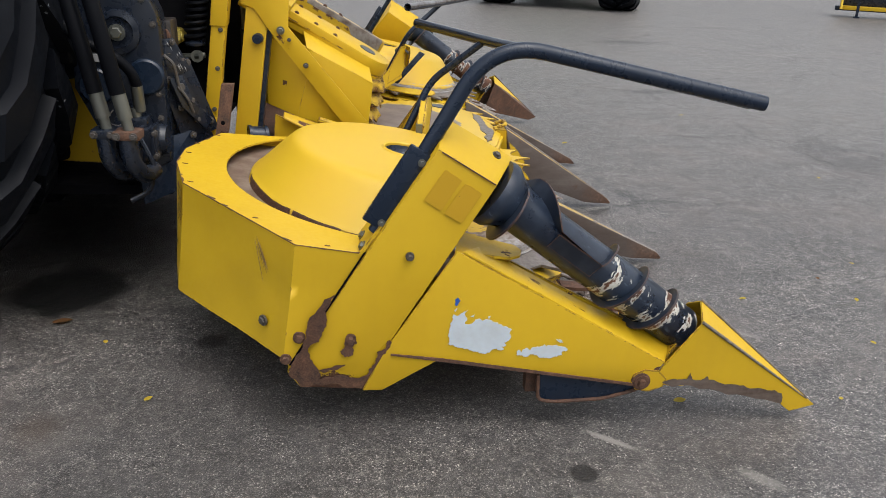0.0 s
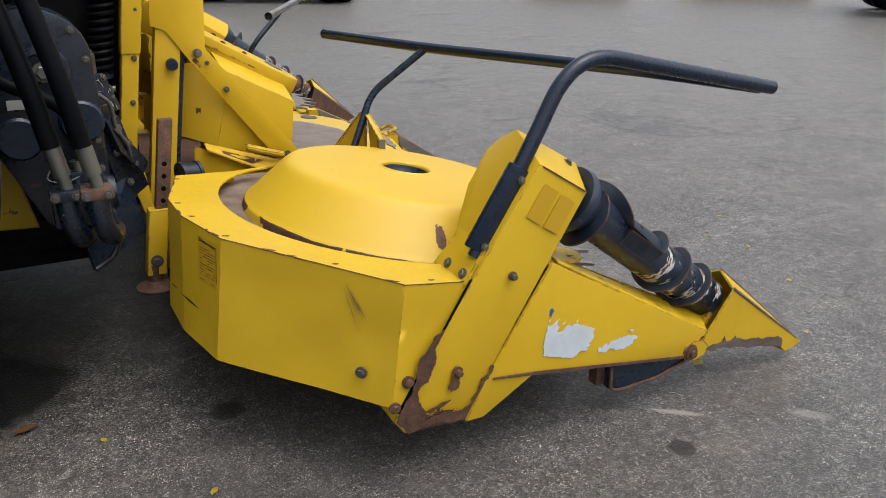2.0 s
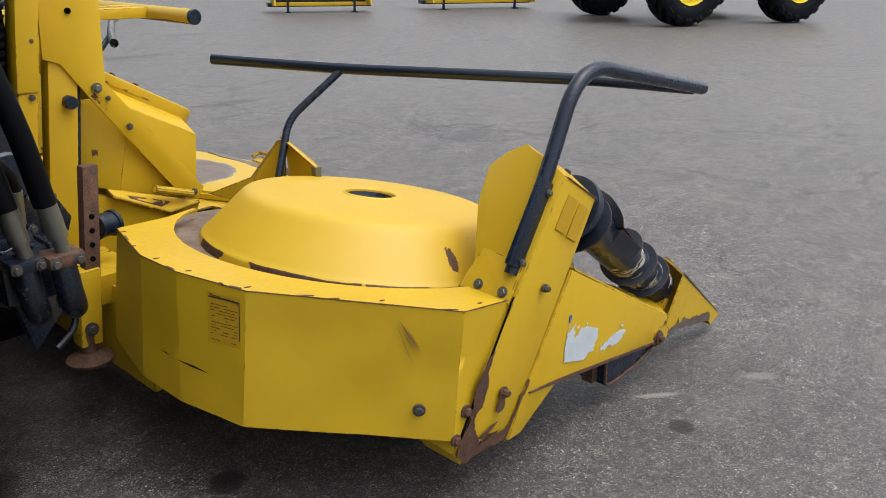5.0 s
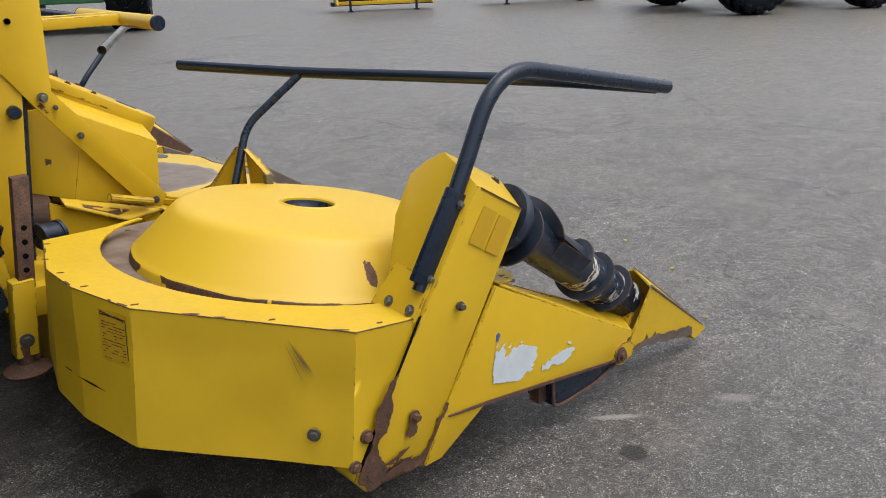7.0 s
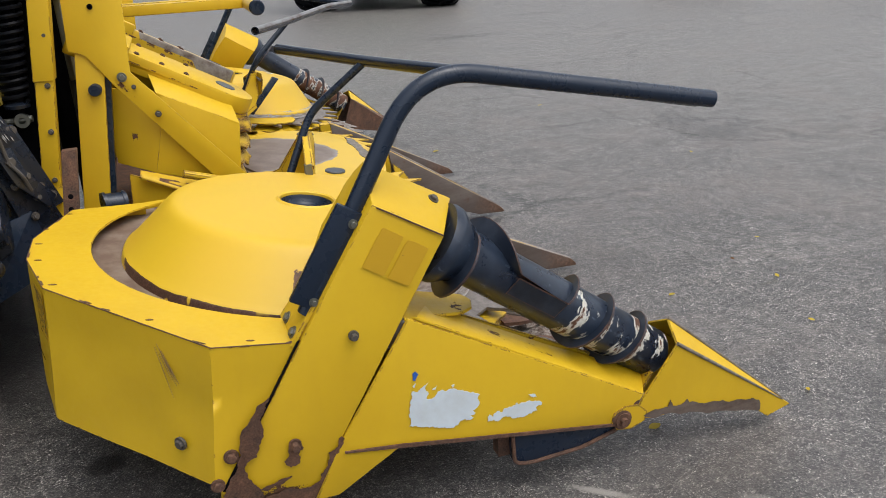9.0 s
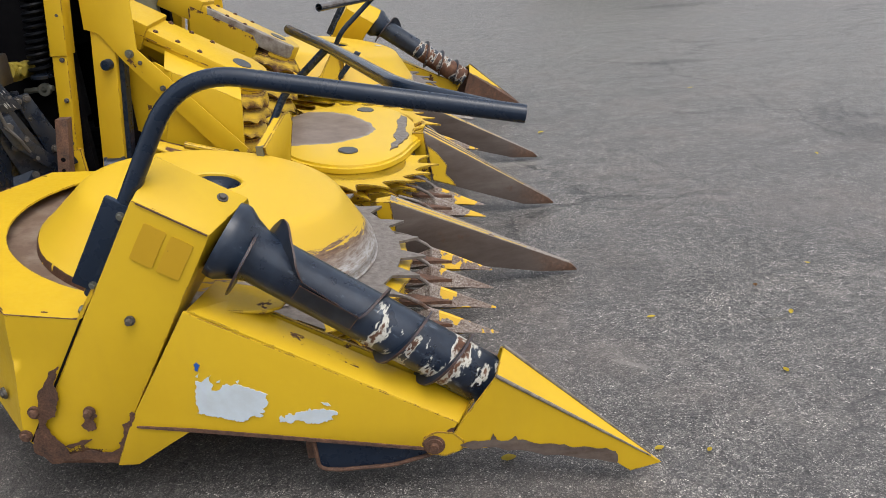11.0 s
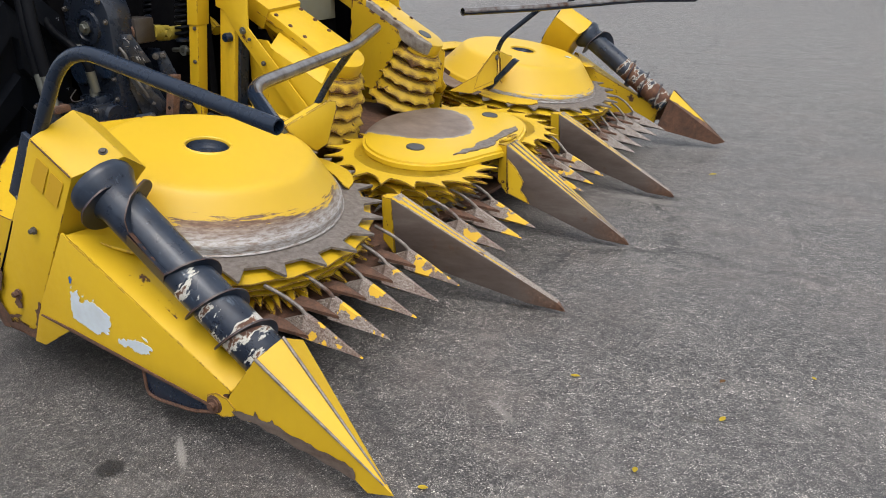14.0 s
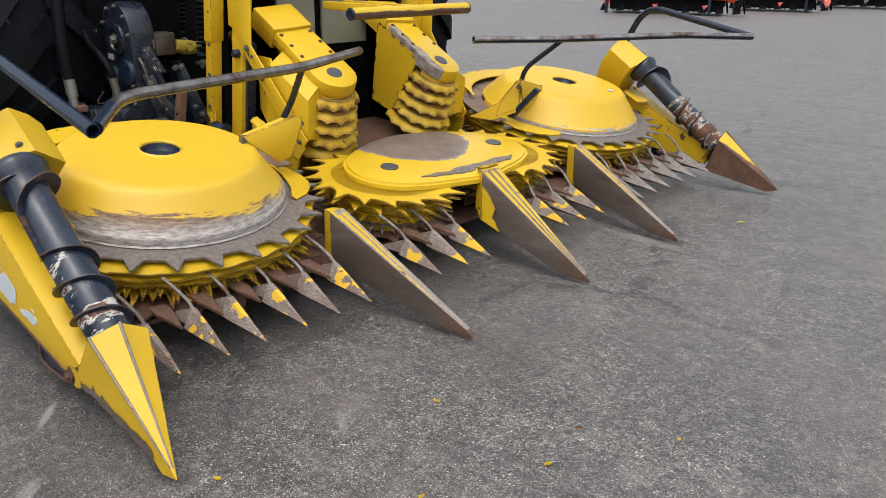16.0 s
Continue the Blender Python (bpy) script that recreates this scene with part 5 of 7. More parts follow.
steel = m.mix(edge_dust, m.ramp(m.noise(9, 6, 0.65), [(0.3, (0.10, 0.07, 0.053)), (0.7, (0.19, 0.15, 0.125))]), (0.30, 0.29, 0.28))
M_MID = m.out(m.mix(scr, m.mix(m.ramp(m.noise(5, 5, 0.6), [(0.5, 0.0), (0.9, 0.6)]), YEL, (0.5, 0.33, 0.03)), steel), m.mix(scr, 0.36, 0.5))
cover = part("middle_cover", bm, M_MID, header, "rounded yellow cover plate, worn bare in the middle")
for s in (-1, 1):
    mm = Matrix.Translation(at(s, 0.459, 0.414, 0.4945)) @ Matrix.Rotation(radians(TILT_DRUM), 4, "Y")
    part("plug", made(lathe, [(0, 0.003), (0.044, 0.003), (0.047, 0.0), (0.047, -0.01), (0, -0.01)], mm, 28), M_PLUG, cover, "flat dark plastic plug")
# scraped streaks along the creases of the nose
crease = [(0.650, -0.37), (0.672, -0.20), (0.664, 0.05), (0.648, 0.22), (0.662, 0.34), (0.690, 0.30), (0.700, 0.16), (0.706, 0.02), (0.722, -0.12), (0.700, -0.22)]
rng = random.Random(6)
for _ in range(3):
    fine = []
    for (x0, v0), (x1, v1) in zip(crease, crease[1:] + crease[:1]):
        k = rng.uniform(-0.12, 0.12)
        fine += [(x0, v0), ((x0 + x1) / 2 - (v1 - v0) * k, (v0 + v1) / 2 + (x1 - x0) * k)]
    crease = fine
part("bare_streak", made(prism, [V(x, Y0 + v, 0.505 - 0.115 * x + 0.0400) for x, v in crease], (0, 0, -0.010)), M_DISC, cover, "scraped bare streak")
# latch at the cover's nose
part("latch", made(tube, fillet([(0.75, Y0 - 0.05, 0.475), (0.80, Y0 - 0.05, 0.49), (0.80, Y0 + 0.05, 0.49), (0.75, Y0 + 0.05, 0.475)], 0.02, 4), 0.010, 10), M_YEL_WORN, cover)


m = Mat("scraped_arm_paint", 0.4)
ragg = m.math("SUBTRACT", m.z(1), m.math("MULTIPLY", m.noise(12, 6, 0.65), 0.10))
sc = m.math("MULTIPLY", m.math("LESS_THAN", ragg, Y0 + 0.288), m.math("GREATER_THAN", m.z(0), -0.30))
M_ARM_FAR = m.out(m.mix(sc, YEL, m.ramp(m.noise(14, 6, 0.7), [(0.3, (0.08, 0.05, 0.035)), (0.55, (0.25, 0.225, 0.20)), (0.8, (0.36, 0.34, 0.32))])), m.mix(sc, 0.36, 0.6))


M_BLADE = yellow("yellow_blade_paint", 0.03, 0.37, 0.09, 0.4)


# ---- upright feed rollers with their long housings ----
def feed_roller(s):
    cap = at(s, 0.030, 0.410, 0.930)
    low = at(s, -0.155, 0.375, 0.48)
    axis = (cap - low).normalized()
    m = Matrix.Translation(cap) @ axis.to_track_quat("Z", "Y").to_matrix().to_4x4()
    for i in range(5):
        z = -0.098 - i * 0.072
        rr = 0.158 + 0.012 * i
        n = 156
        ang = [2 * math.pi * k / n for k in range(n)]
        # scalloped lower edge: rounded hollows between drawn-out points, no two alike
        wave = [abs(math.sin(6.5 * a + i * 0.9)) for a in ang]
        bend = [noise.noise((math.cos(a) * 2.2, math.sin(a) * 2.2, i * 1.7 + s)) for a in ang]
        bm = bmesh.new()
        loops = []
        for q, dz, lift in ((0.74, 0.0, 0.0), (0.88, -0.022, 0.2), (0.96, -0.042, 0.6), (1.0, -0.056, 1.0), (0.985, -0.062, 1.0), (0.94, -0.049, 0.6), (0.86, -0.030, 0.2), (0.70, -0.008, 0.0)):
            loops.append([bm.verts.new(m @ V((rr * q + (0.004 - 0.011 * w + 0.018 * b_) * lift) * math.cos(a), (rr * q + (0.004 - 0.011 * w + 0.018 * b_) * lift) * math.sin(a), z + dz + (0.010 * w + 0.026 * b_) * lift)) for a, w, b_ in zip(ang, wave, bend)])
        for p, q in zip(loops, loops[1:] + loops[:1]):
            for k in range(n):
                bm.faces.new((p[k], p[(k + 1) % n], q[(k + 1) % n], q[k]))
        lathe(bm, [(0.06, z + 0.002), (rr * 0.76, z + 0.002), (rr * 0.70, z - 0.075), (0.06, z - 0.075)], m, 26)
        part("roller_blade", bm, M_BLADE, header, "wavy yellow feed roller blade with worn dark edges")
    part("roller_core", made(lathe, [(0, -0.03), (0.10, -0.03), (0.10, -0.46), (0, -0.46)], m, 20), M_RUST, header)
    # cap and housing arm running back and up
    back = Vector((-0.405, 0.0, 0.225))
    right = axis.cross(back.normalized()).normalized()
    fwd = -back.normalized()
    ups = right.cross(fwd).normalized()
    if ups.z < 0:
        ups = -ups
    c = cap - ups * 0.004
    ring = []
    for a in range(13):
        an = math.pi * (a / 12 - 0.5)
        ring.append(c + fwd * 0.125 * math.cos(an) + right * 0.128 * math.sin(an))
    tail = [c - fwd * 0.46 + right * 0.115, c - fwd * 0.46 - right * 0.115]
    bm = bmesh.new()
    prism(bm, ring + tail, ups * -0.074)
    arm = part("roller_housing", bm, M_ARM_FAR if s > 0 else M_YEL_CLEAN, header, "long yellow feed roller housing with rounded nose", round_edges=0.014)
    # lower collar of the nose
    ring2 = [c + (p - c) * 1.02 - ups * 0.072 for p in ring]
    part("collar", made(prism, ring2, ups * -0.022), M_YEL_WORN, arm)
    mm = Matrix.Translation(c + ups * 0.001) @ ups.to_track_quat("Z", "Y").to_matrix().to_4x4()
    part("plug", made(lathe, [(0, 0.003), (0.040, 0.003), (0.043, 0.0), (0.043, -0.01), (0, -0.01)], mm, 28), M_PLUG, arm, "flat dark plastic plug")
    for k in (0.17, 0.27, 0.37):
        for e in (1, -1):
            bolt(arm, c - fwd * k + right * 0.095 * e + ups * 0.001, ups, 0.008, 0.007, M_RUST)
    # box behind the arm
    bm = made(prism, [c - fwd * 0.40 + right * 0.125 + ups * 0.02, c - fwd * 0.40 - right * 0.125 + ups * 0.02, c - fwd * 0.62 - right * 0.125 + ups * 0.02, c - fwd * 0.62 + right * 0.125 + ups * 0.02], ups * -0.12)
    part("housing_box", bm, M_YEL_CLEAN, arm, round_edges=0.01)
    # crop shroud: faceted sheet outside the roller
    o = at(s, 0, 0, 0)
    part("roller_wall", made(prism, [c - fwd * 0.06 - right * 0.125 * (-s if right.y * s < 0 else s) - ups * 0.03, c - fwd * 0.46 - right * 0.125 * (-s if right.y * s < 0 else s) - ups * 0.03] + pts(s, [(-0.40, 0.24, 0.66), (-0.24, 0.25, 0.60)]), (-0.010, 0, 0)), M_YEL_SHADED, header, "yellow sheet wall behind the feed roller")
    sh = [(0.052, 0.610, 0.800), (0.030, 0.610, 0.590), (-0.01, 0.612, 0.550), (-0.30, 0.635, 0.645), (-0.22, 0.628, 0.945)]
    shroud = part("crop_shroud", made(prism, pts(s, sh), at(s, 0, -0.015, 0) - o), M_YEL_CLEAN, header, "faceted yellow crop shroud with a rusty lower edge", round_edges=0.003)
    rear_sh = [(-0.30, 0.635, 0.645), (-0.22, 0.628, 0.945), (-0.30, 0.590, 0.985), (-0.44, 0.570, 0.985), (-0.44, 0.575, 0.69)]
    part("shroud_rear", made(prism, pts(s, rear_sh), at(s, 0, -0.012, 0) - o), M_YEL_CLEAN, shroud, round_edges=0.003)
    top = [(0.052, 0.611, 0.802), (-0.25, 0.626, 0.962), (-0.27, 0.52, 1.025), (-0.02, 0.50, 0.905), (0.035, 0.52, 0.868)]
    part("shroud_top", made(prism, pts(s, top), (0, 0, -0.010)), M_YEL_CLEAN, shroud, round_edges=0.003)
    nose = [(0.052, 0.606, 0.800), (0.030, 0.606, 0.590), (-0.005, 0.50, 0.57), (0.035, 0.52, 0.866)]
    part("shroud_front", made(prism, pts(s, nose), (-0.010, 0, 0)), M_YEL_CHIP, shroud)
    lip = [(-0.36, 0.655, 0.672), (-0.36, 0.70, 0.655), (-0.14, 0.70, 0.545), (0.015, 0.655, 0.545)]
    part("shroud_lip", made(prism, pts(s, lip), (0, 0, -0.012)), M_YEL_CHIP, shroud, "folded lip with rusty dents", round_edges=0.003)
    under = [(-0.40, 0.66, 0.66), (-0.14, 0.68, 0.54), (0.01, 0.65, 0.535), (-0.02, 0.65, 0.42), (-0.42, 0.66, 0.42)]
    part("shroud_base", made(prism, pts(s, under), at(s, 0, -0.012, 0) - o), M_YEL_CHIP, shroud)
    part("strap", made(tube, [at(s, -0.20, 0.705, 0.645), at(s, -0.03, 0.675, 0.585)], 0.016, 10), M_YEL_CHIP, shroud, "bent yellow strap with flaked paint")


for s in (-1, 1):
    feed_roller(s)


# ---- uprights, braces and the top pipe of the header frame ----
def lean(s, x, v, z):
    """A point on the header frame, which leans forwards; x is taken at 1 m height."""
    return at(s, x + 0.14 * (z - 1.0), v, z)


def leaning_post(s, x0, x1, v0, v1, z0, z1):
    bm = bmesh.new()
    prism(bm, [lean(s, x, v, z0) for x, v in ((x0, v0), (x1, v0), (x1, v1), (x0, v1))], lean(s, 0, 0, z1) - lean(s, 0, 0, z0))
    return bm


def frame_side(s):
    o = at(s, 0, 0, 0)
    post = part("frame_post", leaning_post(s, -0.525, -0.425, 0.62, 0.68, 0.30, 1.30), M_YEL_CLEAN, header, "yellow square frame post", round_edges=0.006)
    # black strip stands in for the shade beside the post
    part("post_shade", leaning_post(s, -0.425, -0.405, 0.60, 0.655, 0.35, 1.06), M_BLACK, post, "black strip painted as shade beside the post")
    cap = Matrix.Translation(at(s, -0.457, 0.680, 1.003)) @ Vector((-0.1, s, 0)).to_track_quat("Z", "Y").to_matrix().to_4x4()
    part("pin", made(lathe, [(0, 0.035), (0.020, 0.035), (0.023, 0.028), (0.023, 0), (0, 0)], cap, 20), M_BLACK, post, "black round pin end")
    # gusset and brace in one cut plate
    g = [(-0.505, 1.46), (-0.30, 1.46), (-0.325, 1.055), (0.052, 0.590), (0.020, 0.545), (-0.045, 0.560), (-0.385, 1.005), (-0.470, 1.13), (-0.525, 1.15)]
    vs = [0.690 if x < -0.3 else 0.690 - 0.06 * (x + 0.33) / 0.38 for x, z in g]
    bm = bmesh.new()
    prism(bm, [at(s, x, v, z) for (x, z), v in zip(g, vs)], at(s, 0, -0.010, 0) - o)
    brace = part("brace", bm, M_YEL_CLEAN, header, "yellow gusset plate with a long diagonal brace", round_edges=0.003)
    bolt(brace, at(s, -0.358, 0.692, 1.040), (0, s, 0), 0.0125, 0.012, M_ZINC)
    bolt(brace, at(s, -0.322, 0.690, 1.000), (0, s, 0), 0.006, 0.008)
    bolt(brace, at(s, -0.252, 0.680, 0.887), (0, s, 0), 0.0085, 0.010)
    bolt(brace, at(s, 0.00, 0.640, 0.580), (0, s, 0), 0.010, 0.010)
    bolt(brace, at(s, -0.42, 0.692, 1.30), (0, s, 0), 0.007, 0.003, M_DARK)


for s in (-1, 1):
    frame_side(s)
m = Mat("yellow_pipe_paint", 0.4)
gone = m.math("LESS_THAN", m.math("SUBTRACT", m.math("SUBTRACT", m.z(2), m.math("MULTIPLY", m.z(0), 0.55)), m.math("MULTIPLY", m.noise(5, 6, 0.6, m.stretch(1, 0.5, 1)), 0.06)), 1.236 - 0.11 - 0.042)
M_PIPE = m.out(m.mix(gone, YEL, rust_colour(m, 20)), 0.42)
pipe = part("top_pipe", made(tube, [(0.2, Y0 - 0.43, 1.236), (0.2, Y0 + 0.44, 1.236)], 0.031, 24), M_PIPE, header, "yellow round cross pipe with chipped paint")
for y, e in ((Y0 - 0.432, -1), (Y0 + 0.442, 1)):
    mm = Matrix.Translation((0.2, y, 1.236)) @ Vector((0, e, 0)).to_track_quat("Z", "Y").to_matrix().to_4x4()
    part("end_cap", made(lathe, [(0, 0.006), (0.028, 0.006), (0.032, 0.002), (0.032, -0.004), (0, -0.004)], mm, 24), M_BLACK, pipe, "black plastic end cap")
part("pipe_arm", made(box, (-0.45, Y0 - 0.10, 1.215), (0.2, Y0 - 0.04, 1.26)), M_YEL, pipe, round_edges=0.006)
part("pipe_arm", made(box, (-0.45, Y0 + 0.05, 1.215), (0.2, Y0 + 0.11, 1.26)), M_YEL, pipe, round_edges=0.006)
# feed mouth behind the rollers: a near-black board stands in for its shade
mouth = part("feed_mouth_shade", made(box, (-0.62, Y0 - 0.36, 0.35), (-0.58, Y0 + 0.36, 1.5)), M_DARK, header, "near-black board standing in for the shaded feed opening")
for y0, y1 in ((-0.34, -0.075), (-0.02, 0.33)):
    part("feed_panel", made(box, (-0.578, Y0 + y0, 1.0), (-0.555, Y0 + y1, 1.32)), M_CREAM, mouth, "cream coloured panel", round_edges=0.006)
part("mouth_beam", made(box, (-0.60, Y0 - 0.5, 1.33), (-0.48, Y0 + 0.5, 1.42)), M_YEL_WORN, mouth, round_edges=0.006)
# floor trough under the rollers and main beam at the back
part("feed_floor", made(prism, [V(0.16, Y0 - 0.5, 0.44), V(0.16, Y0 + 0.5, 0.44), V(-0.58, Y0 + 0.4, 0.50), V(-0.58, Y0 - 0.4, 0.50)], (0, 0, -0.03)), M_RUST, header, "rusty feed floor")
# beam made deep and belly plate set low to darken the ground below
part("main_beam", made(box, (-0.56, Y0 - 1.25, 0.14), (-0.40, Y0 + 1.25, 0.46)), M_YEL_WORN, header, "yellow cross beam", round_edges=0.01)
part("belly_plate", made(prism, [V(0.66, Y0 - 1.95, 0.17), V(0.66, Y0 + 1.95, 0.17), V(-0.12, Y0 + 1.85, 0.19), V(-0.30, Y0 + 1.6, 0.19), V(-0.30, Y0 - 1.6, 0.19), V(-0.12, Y0 - 1.85, 0.19)], (0, 0, -0.02)), M_RUST, header, "rusty belly plate set low to cut light")


# ---- forage harvester front ----
def tyre(parent, centre, r, w, lugs=22, name="tyre", lug_h=0.05):
    """A ribbed farm tyre with slanting lugs and a rim, its axle along y."""
    m = Matrix.Translation(centre) @ Matrix.Rotation(radians(90), 4, "X")
    h = w / 2
    bm = bmesh.new()
    lathe(bm, [(r * 0.50, -h * 0.80), (r * 0.62, -h * 0.98), (r * 0.80, -h), (r * 0.92, -h * 0.88), (r - lug_h, -h * 0.72), (r - lug_h * 0.9, 0), (r - lug_h, h * 0.72), (r * 0.92, h * 0.88), (r * 0.80, h), (r * 0.62, h * 0.98), (r * 0.50, h * 0.80)], m, 56, True)
    body = part(name, bm, M_RUBBER, parent, "black lugged farm tyre", angle=25)
    da = 2 * math.pi / lugs
    for e in (1, -1):
        mesh = None
        rows = []
        for t, rr in ((0.03, r), (0.35, r), (0.7, r * 0.995), (0.92, r * 0.955), (1.02, r * 0.86)):
            an, wd = -t * da * 1.15, da * (0.20 + 0.05 * t)
            rows.append([(rr, an - wd, e * h * t), (rr, an + wd, e * h * t), (rr - lug_h * 1.3, an + wd * 1.25, e * h * t * 0.97), (rr - lug_h * 1.3, an - wd * 1.25, e * h * t * 0.97)])
        bm = bmesh.new()
        vs = [[bm.verts.new(V(q * math.cos(an), q * math.sin(an), z)) for q, an, z in row] for row in rows]
        for p, q in zip(vs, vs[1:]):
            for k in range(4):
                bm.faces.new((p[k], p[(k + 1) % 4], q[(k + 1) % 4], q[k]))
        bm.faces.new(vs[0])
        bm.faces.new(vs[-1][::-1])
        first = part("lug", bm, M_RUBBER, body, angle=25)
        for i in range(lugs):
            ob = first if i == 0 else new("lug", first.data)
            ob.parent = body
            ob.matrix_basis = m @ Matrix.Rotation(da * (i + (0.5 if e > 0 else 0)), 4, "Z")
    return body


def rim(parent, centre, r, w, material):
    m = Matrix.Translation(centre) @ Matrix.Rotation(radians(90), 4, "X")
    h = w / 2
    return part("rim", made(lathe, [(r, -h), (r * 0.95, -h * 0.9), (r * 0.88, -h * 0.2), (r * 0.45, -h * 0.05), (r * 0.3, -h * 0.35), (0, -h * 0.35), (0, h * 0.35), (r * 0.3, h * 0.35), (r * 0.45, h * 0.05), (r * 0.88, h * 0.2), (r * 0.95, h * 0.9), (r, h)], m, 32), material, parent)


wheel = tyre(harvester, (-2.06, 2.99, 0.98), 0.98, 0.72, 18, "front_tyre", 0.055)
rim(wheel, (-2.06, 2.99, 0.98), 0.5, 0.5, M_YEL)
wheel = tyre(harvester, (-2.06, 5.81, 0.98), 0.98, 0.72, 18, "front_tyre", 0.055)
rim(wheel, (-2.06, 5.81, 0.98), 0.5, 0.5, M_YEL)

M_BLOCK = paint_mat("oily_brown_casting", (0.022, 0.016, 0.013), 0.4, 0.2)
M_OLIVE = paint_mat("greasy_yellow_paint", (0.26, 0.20, 0.03), 0.35, 0.1, 0.12, (0.03, 0.025, 0.012), (0.05, 0.04, 0.02))
# chain case: a tall rounded plate leaning back, with hub and lower cover
o = V(-0.93, 3.24, 0)
bm = bmesh.new()
prof = []
for a in range(0, 181, 15):
    prof.append((-0.945 + 0.165 * math.cos(radians(a)), 1.10 + 0.165 * math.sin(radians(a))))
prof += [(-1.12, 0.85), (-0.99, 0.56), (-0.87, 0.50), (-0.775, 0.56), (-0.775, 0.95)]
prism(bm, [V(x, 3.27, z) for x, z in prof], (0, 0.14, 0))
case = part("chain_case", bm, M_BLACK_DUSTY, harvester, "black cast chain case", round_edges=0.012)
mm = Matrix.Translation((-0.931, 3.27, 1.069)) @ Vector((0, -1, 0)).to_track_quat("Z", "Y").to_matrix().to_4x4()
part("hub", made(lathe, [(0.085, 0), (0.082, 0.012), (0.06, 0.018), (0.055, 0.008), (0.035, 0.008), (0.034, 0.018), (0, 0.018)], mm, 32), M_BLACK_DUSTY, case)
bolt(case, V(-0.931, 3.25, 1.069), (0, -1, 0), 0.022, 0.02, M_ZINC)
mm = Matrix.Translation((-1.03, 3.27, 0.86)) @ Vector((0, -1, 0)).to_track_quat("Z", "Y").to_matrix().to_4x4()
part("cover_disc", made(lathe, [(0, 0.02), (0.062, 0.02), (0.07, 0.012), (0.072, 0), (0, 0)], mm, 28), M_BLACK, case)
mm = Matrix.Translation((-0.84, 3.27, 0.90)) @ Vector((0, -1, 0)).to_track_quat("Z", "Y").to_matrix().to_4x4()
part("cover_disc", made(lathe, [(0, 0.02), (0.062, 0.02), (0.07, 0.012), (0.072, 0), (0, 0)], mm, 28), M_BLACK, case)
# rim flange plates in front of the case
plate = part("coupling_plate", made(prism, [V(-0.80, 3.25, 1.04), V(-0.73, 3.33, 1.02), V(-0.60, 3.45, 0.60), V(-0.70, 3.36, 0.56)], (0.012, -0.012, 0)), M_BLACK_DUSTY, harvester, "black coupling plate with bolts")
for t in (0.08, 0.35, 0.62, 0.9):
    bolt(plate, V(-0.78, 3.265, 1.03).lerp(V(-0.66, 3.37, 0.60), t) + V(0.012, -0.012, 0), (0.7, -0.7, 0), 0.010, 0.010, M_BOLT)
part("plate_latch", made(tube, fillet([(-0.735, 3.27, 0.98), (-0.70, 3.27, 0.95), (-0.69, 3.29, 0.85), (-0.66, 3.30, 0.80), (-0.65, 3.33, 0.74)], 0.02, 4), 0.007, 8), M_BOLT, plate)
part("side_plate", made(prism, [V(-0.94, 3.49, 0.95), V(-0.78, 3.55, 0.95), V(-0.72, 3.60, 0.55), V(-0.98, 3.52, 0.52)], (0.01, -0.01, 0)), M_BLACK_DUSTY, harvester, "black steel plate", round_edges=0.003)
# lower plate
part("lower_plate", made(prism, [V(-0.92, 3.25, 0.62), V(-0.72, 3.40, 0.66), V(-0.67, 3.42, 0.45), V(-0.88, 3.20, 0.40)], (0.008, -0.008, 0)), M_BLACK, harvester, "black lower steel plate")

M_SCUFF = paint_mat("scuffed_grey", (0.34, 0.34, 0.34), 0.6, 0.2)
# slotted, scratched plate bolted over the case
fp = [V(-0.795, 3.262, 1.035), V(-0.715, 3.335, 1.040), V(-0.665, 3.385, 0.905), V(-0.745, 3.305, 0.895)]
front = part("slotted_plate", made(prism, fp, (0.012, -0.012, 0)), M_BLACK_DUSTY, harvester, "black slotted plate with white scuffs", round_edges=0.002)
rng = random.Random(3)
for i in range(16):
    u, w = rng.uniform(0.08, 0.92), rng.uniform(0.08, 0.92)
    p = fp[0].lerp(fp[1], u).lerp(fp[3].lerp(fp[2], u), w) + V(0.0135, -0.0135, 0)
    ax = (fp[1] - fp[0]).normalized() if rng.random() < 0.5 else (fp[3] - fp[0]).normalized()
    ay = V(0.7, 0.7, 0).cross(ax).cross(ax).normalized() * 0.0018
    l = ax * rng.uniform(0.005, 0.016)
    part("scuff", made(prism, [p - l, p - l * 0.2 + ay, p + l, p - l * 0.1 - ay], (0.001, -0.001, 0)), M_SCUFF, front)
for u in (0.08, 0.92):
    bolt(front, fp[0].lerp(fp[1], u) + V(0.013, -0.013, -0.014), (0.7, -0.7, 0), 0.009, 0.010, M_BOLT)
lever = part("lever", made(prism, [V(-0.735, 3.285, 0.885), V(-0.690, 3.325, 0.895), V(-0.665, 3.345, 0.80), V(-0.600, 3.40, 0.70), V(-0.625, 3.375, 0.665), V(-0.700, 3.31, 0.77)], (0.016, -0.016, 0)), M_BLACK_DUSTY, harvester, "black forged latch lever with rubbed edges", round_edges=0.003)
for x, y, z, r in ((-0.690, 3.300, 0.850, 0.018), (-0.655, 3.335, 0.79, 0.010), (-0.64, 3.35, 0.71, 0.010)):
    bolt(lever, V(x, y, z), (0.7, -0.7, 0), r, 0.014, M_BOLT)
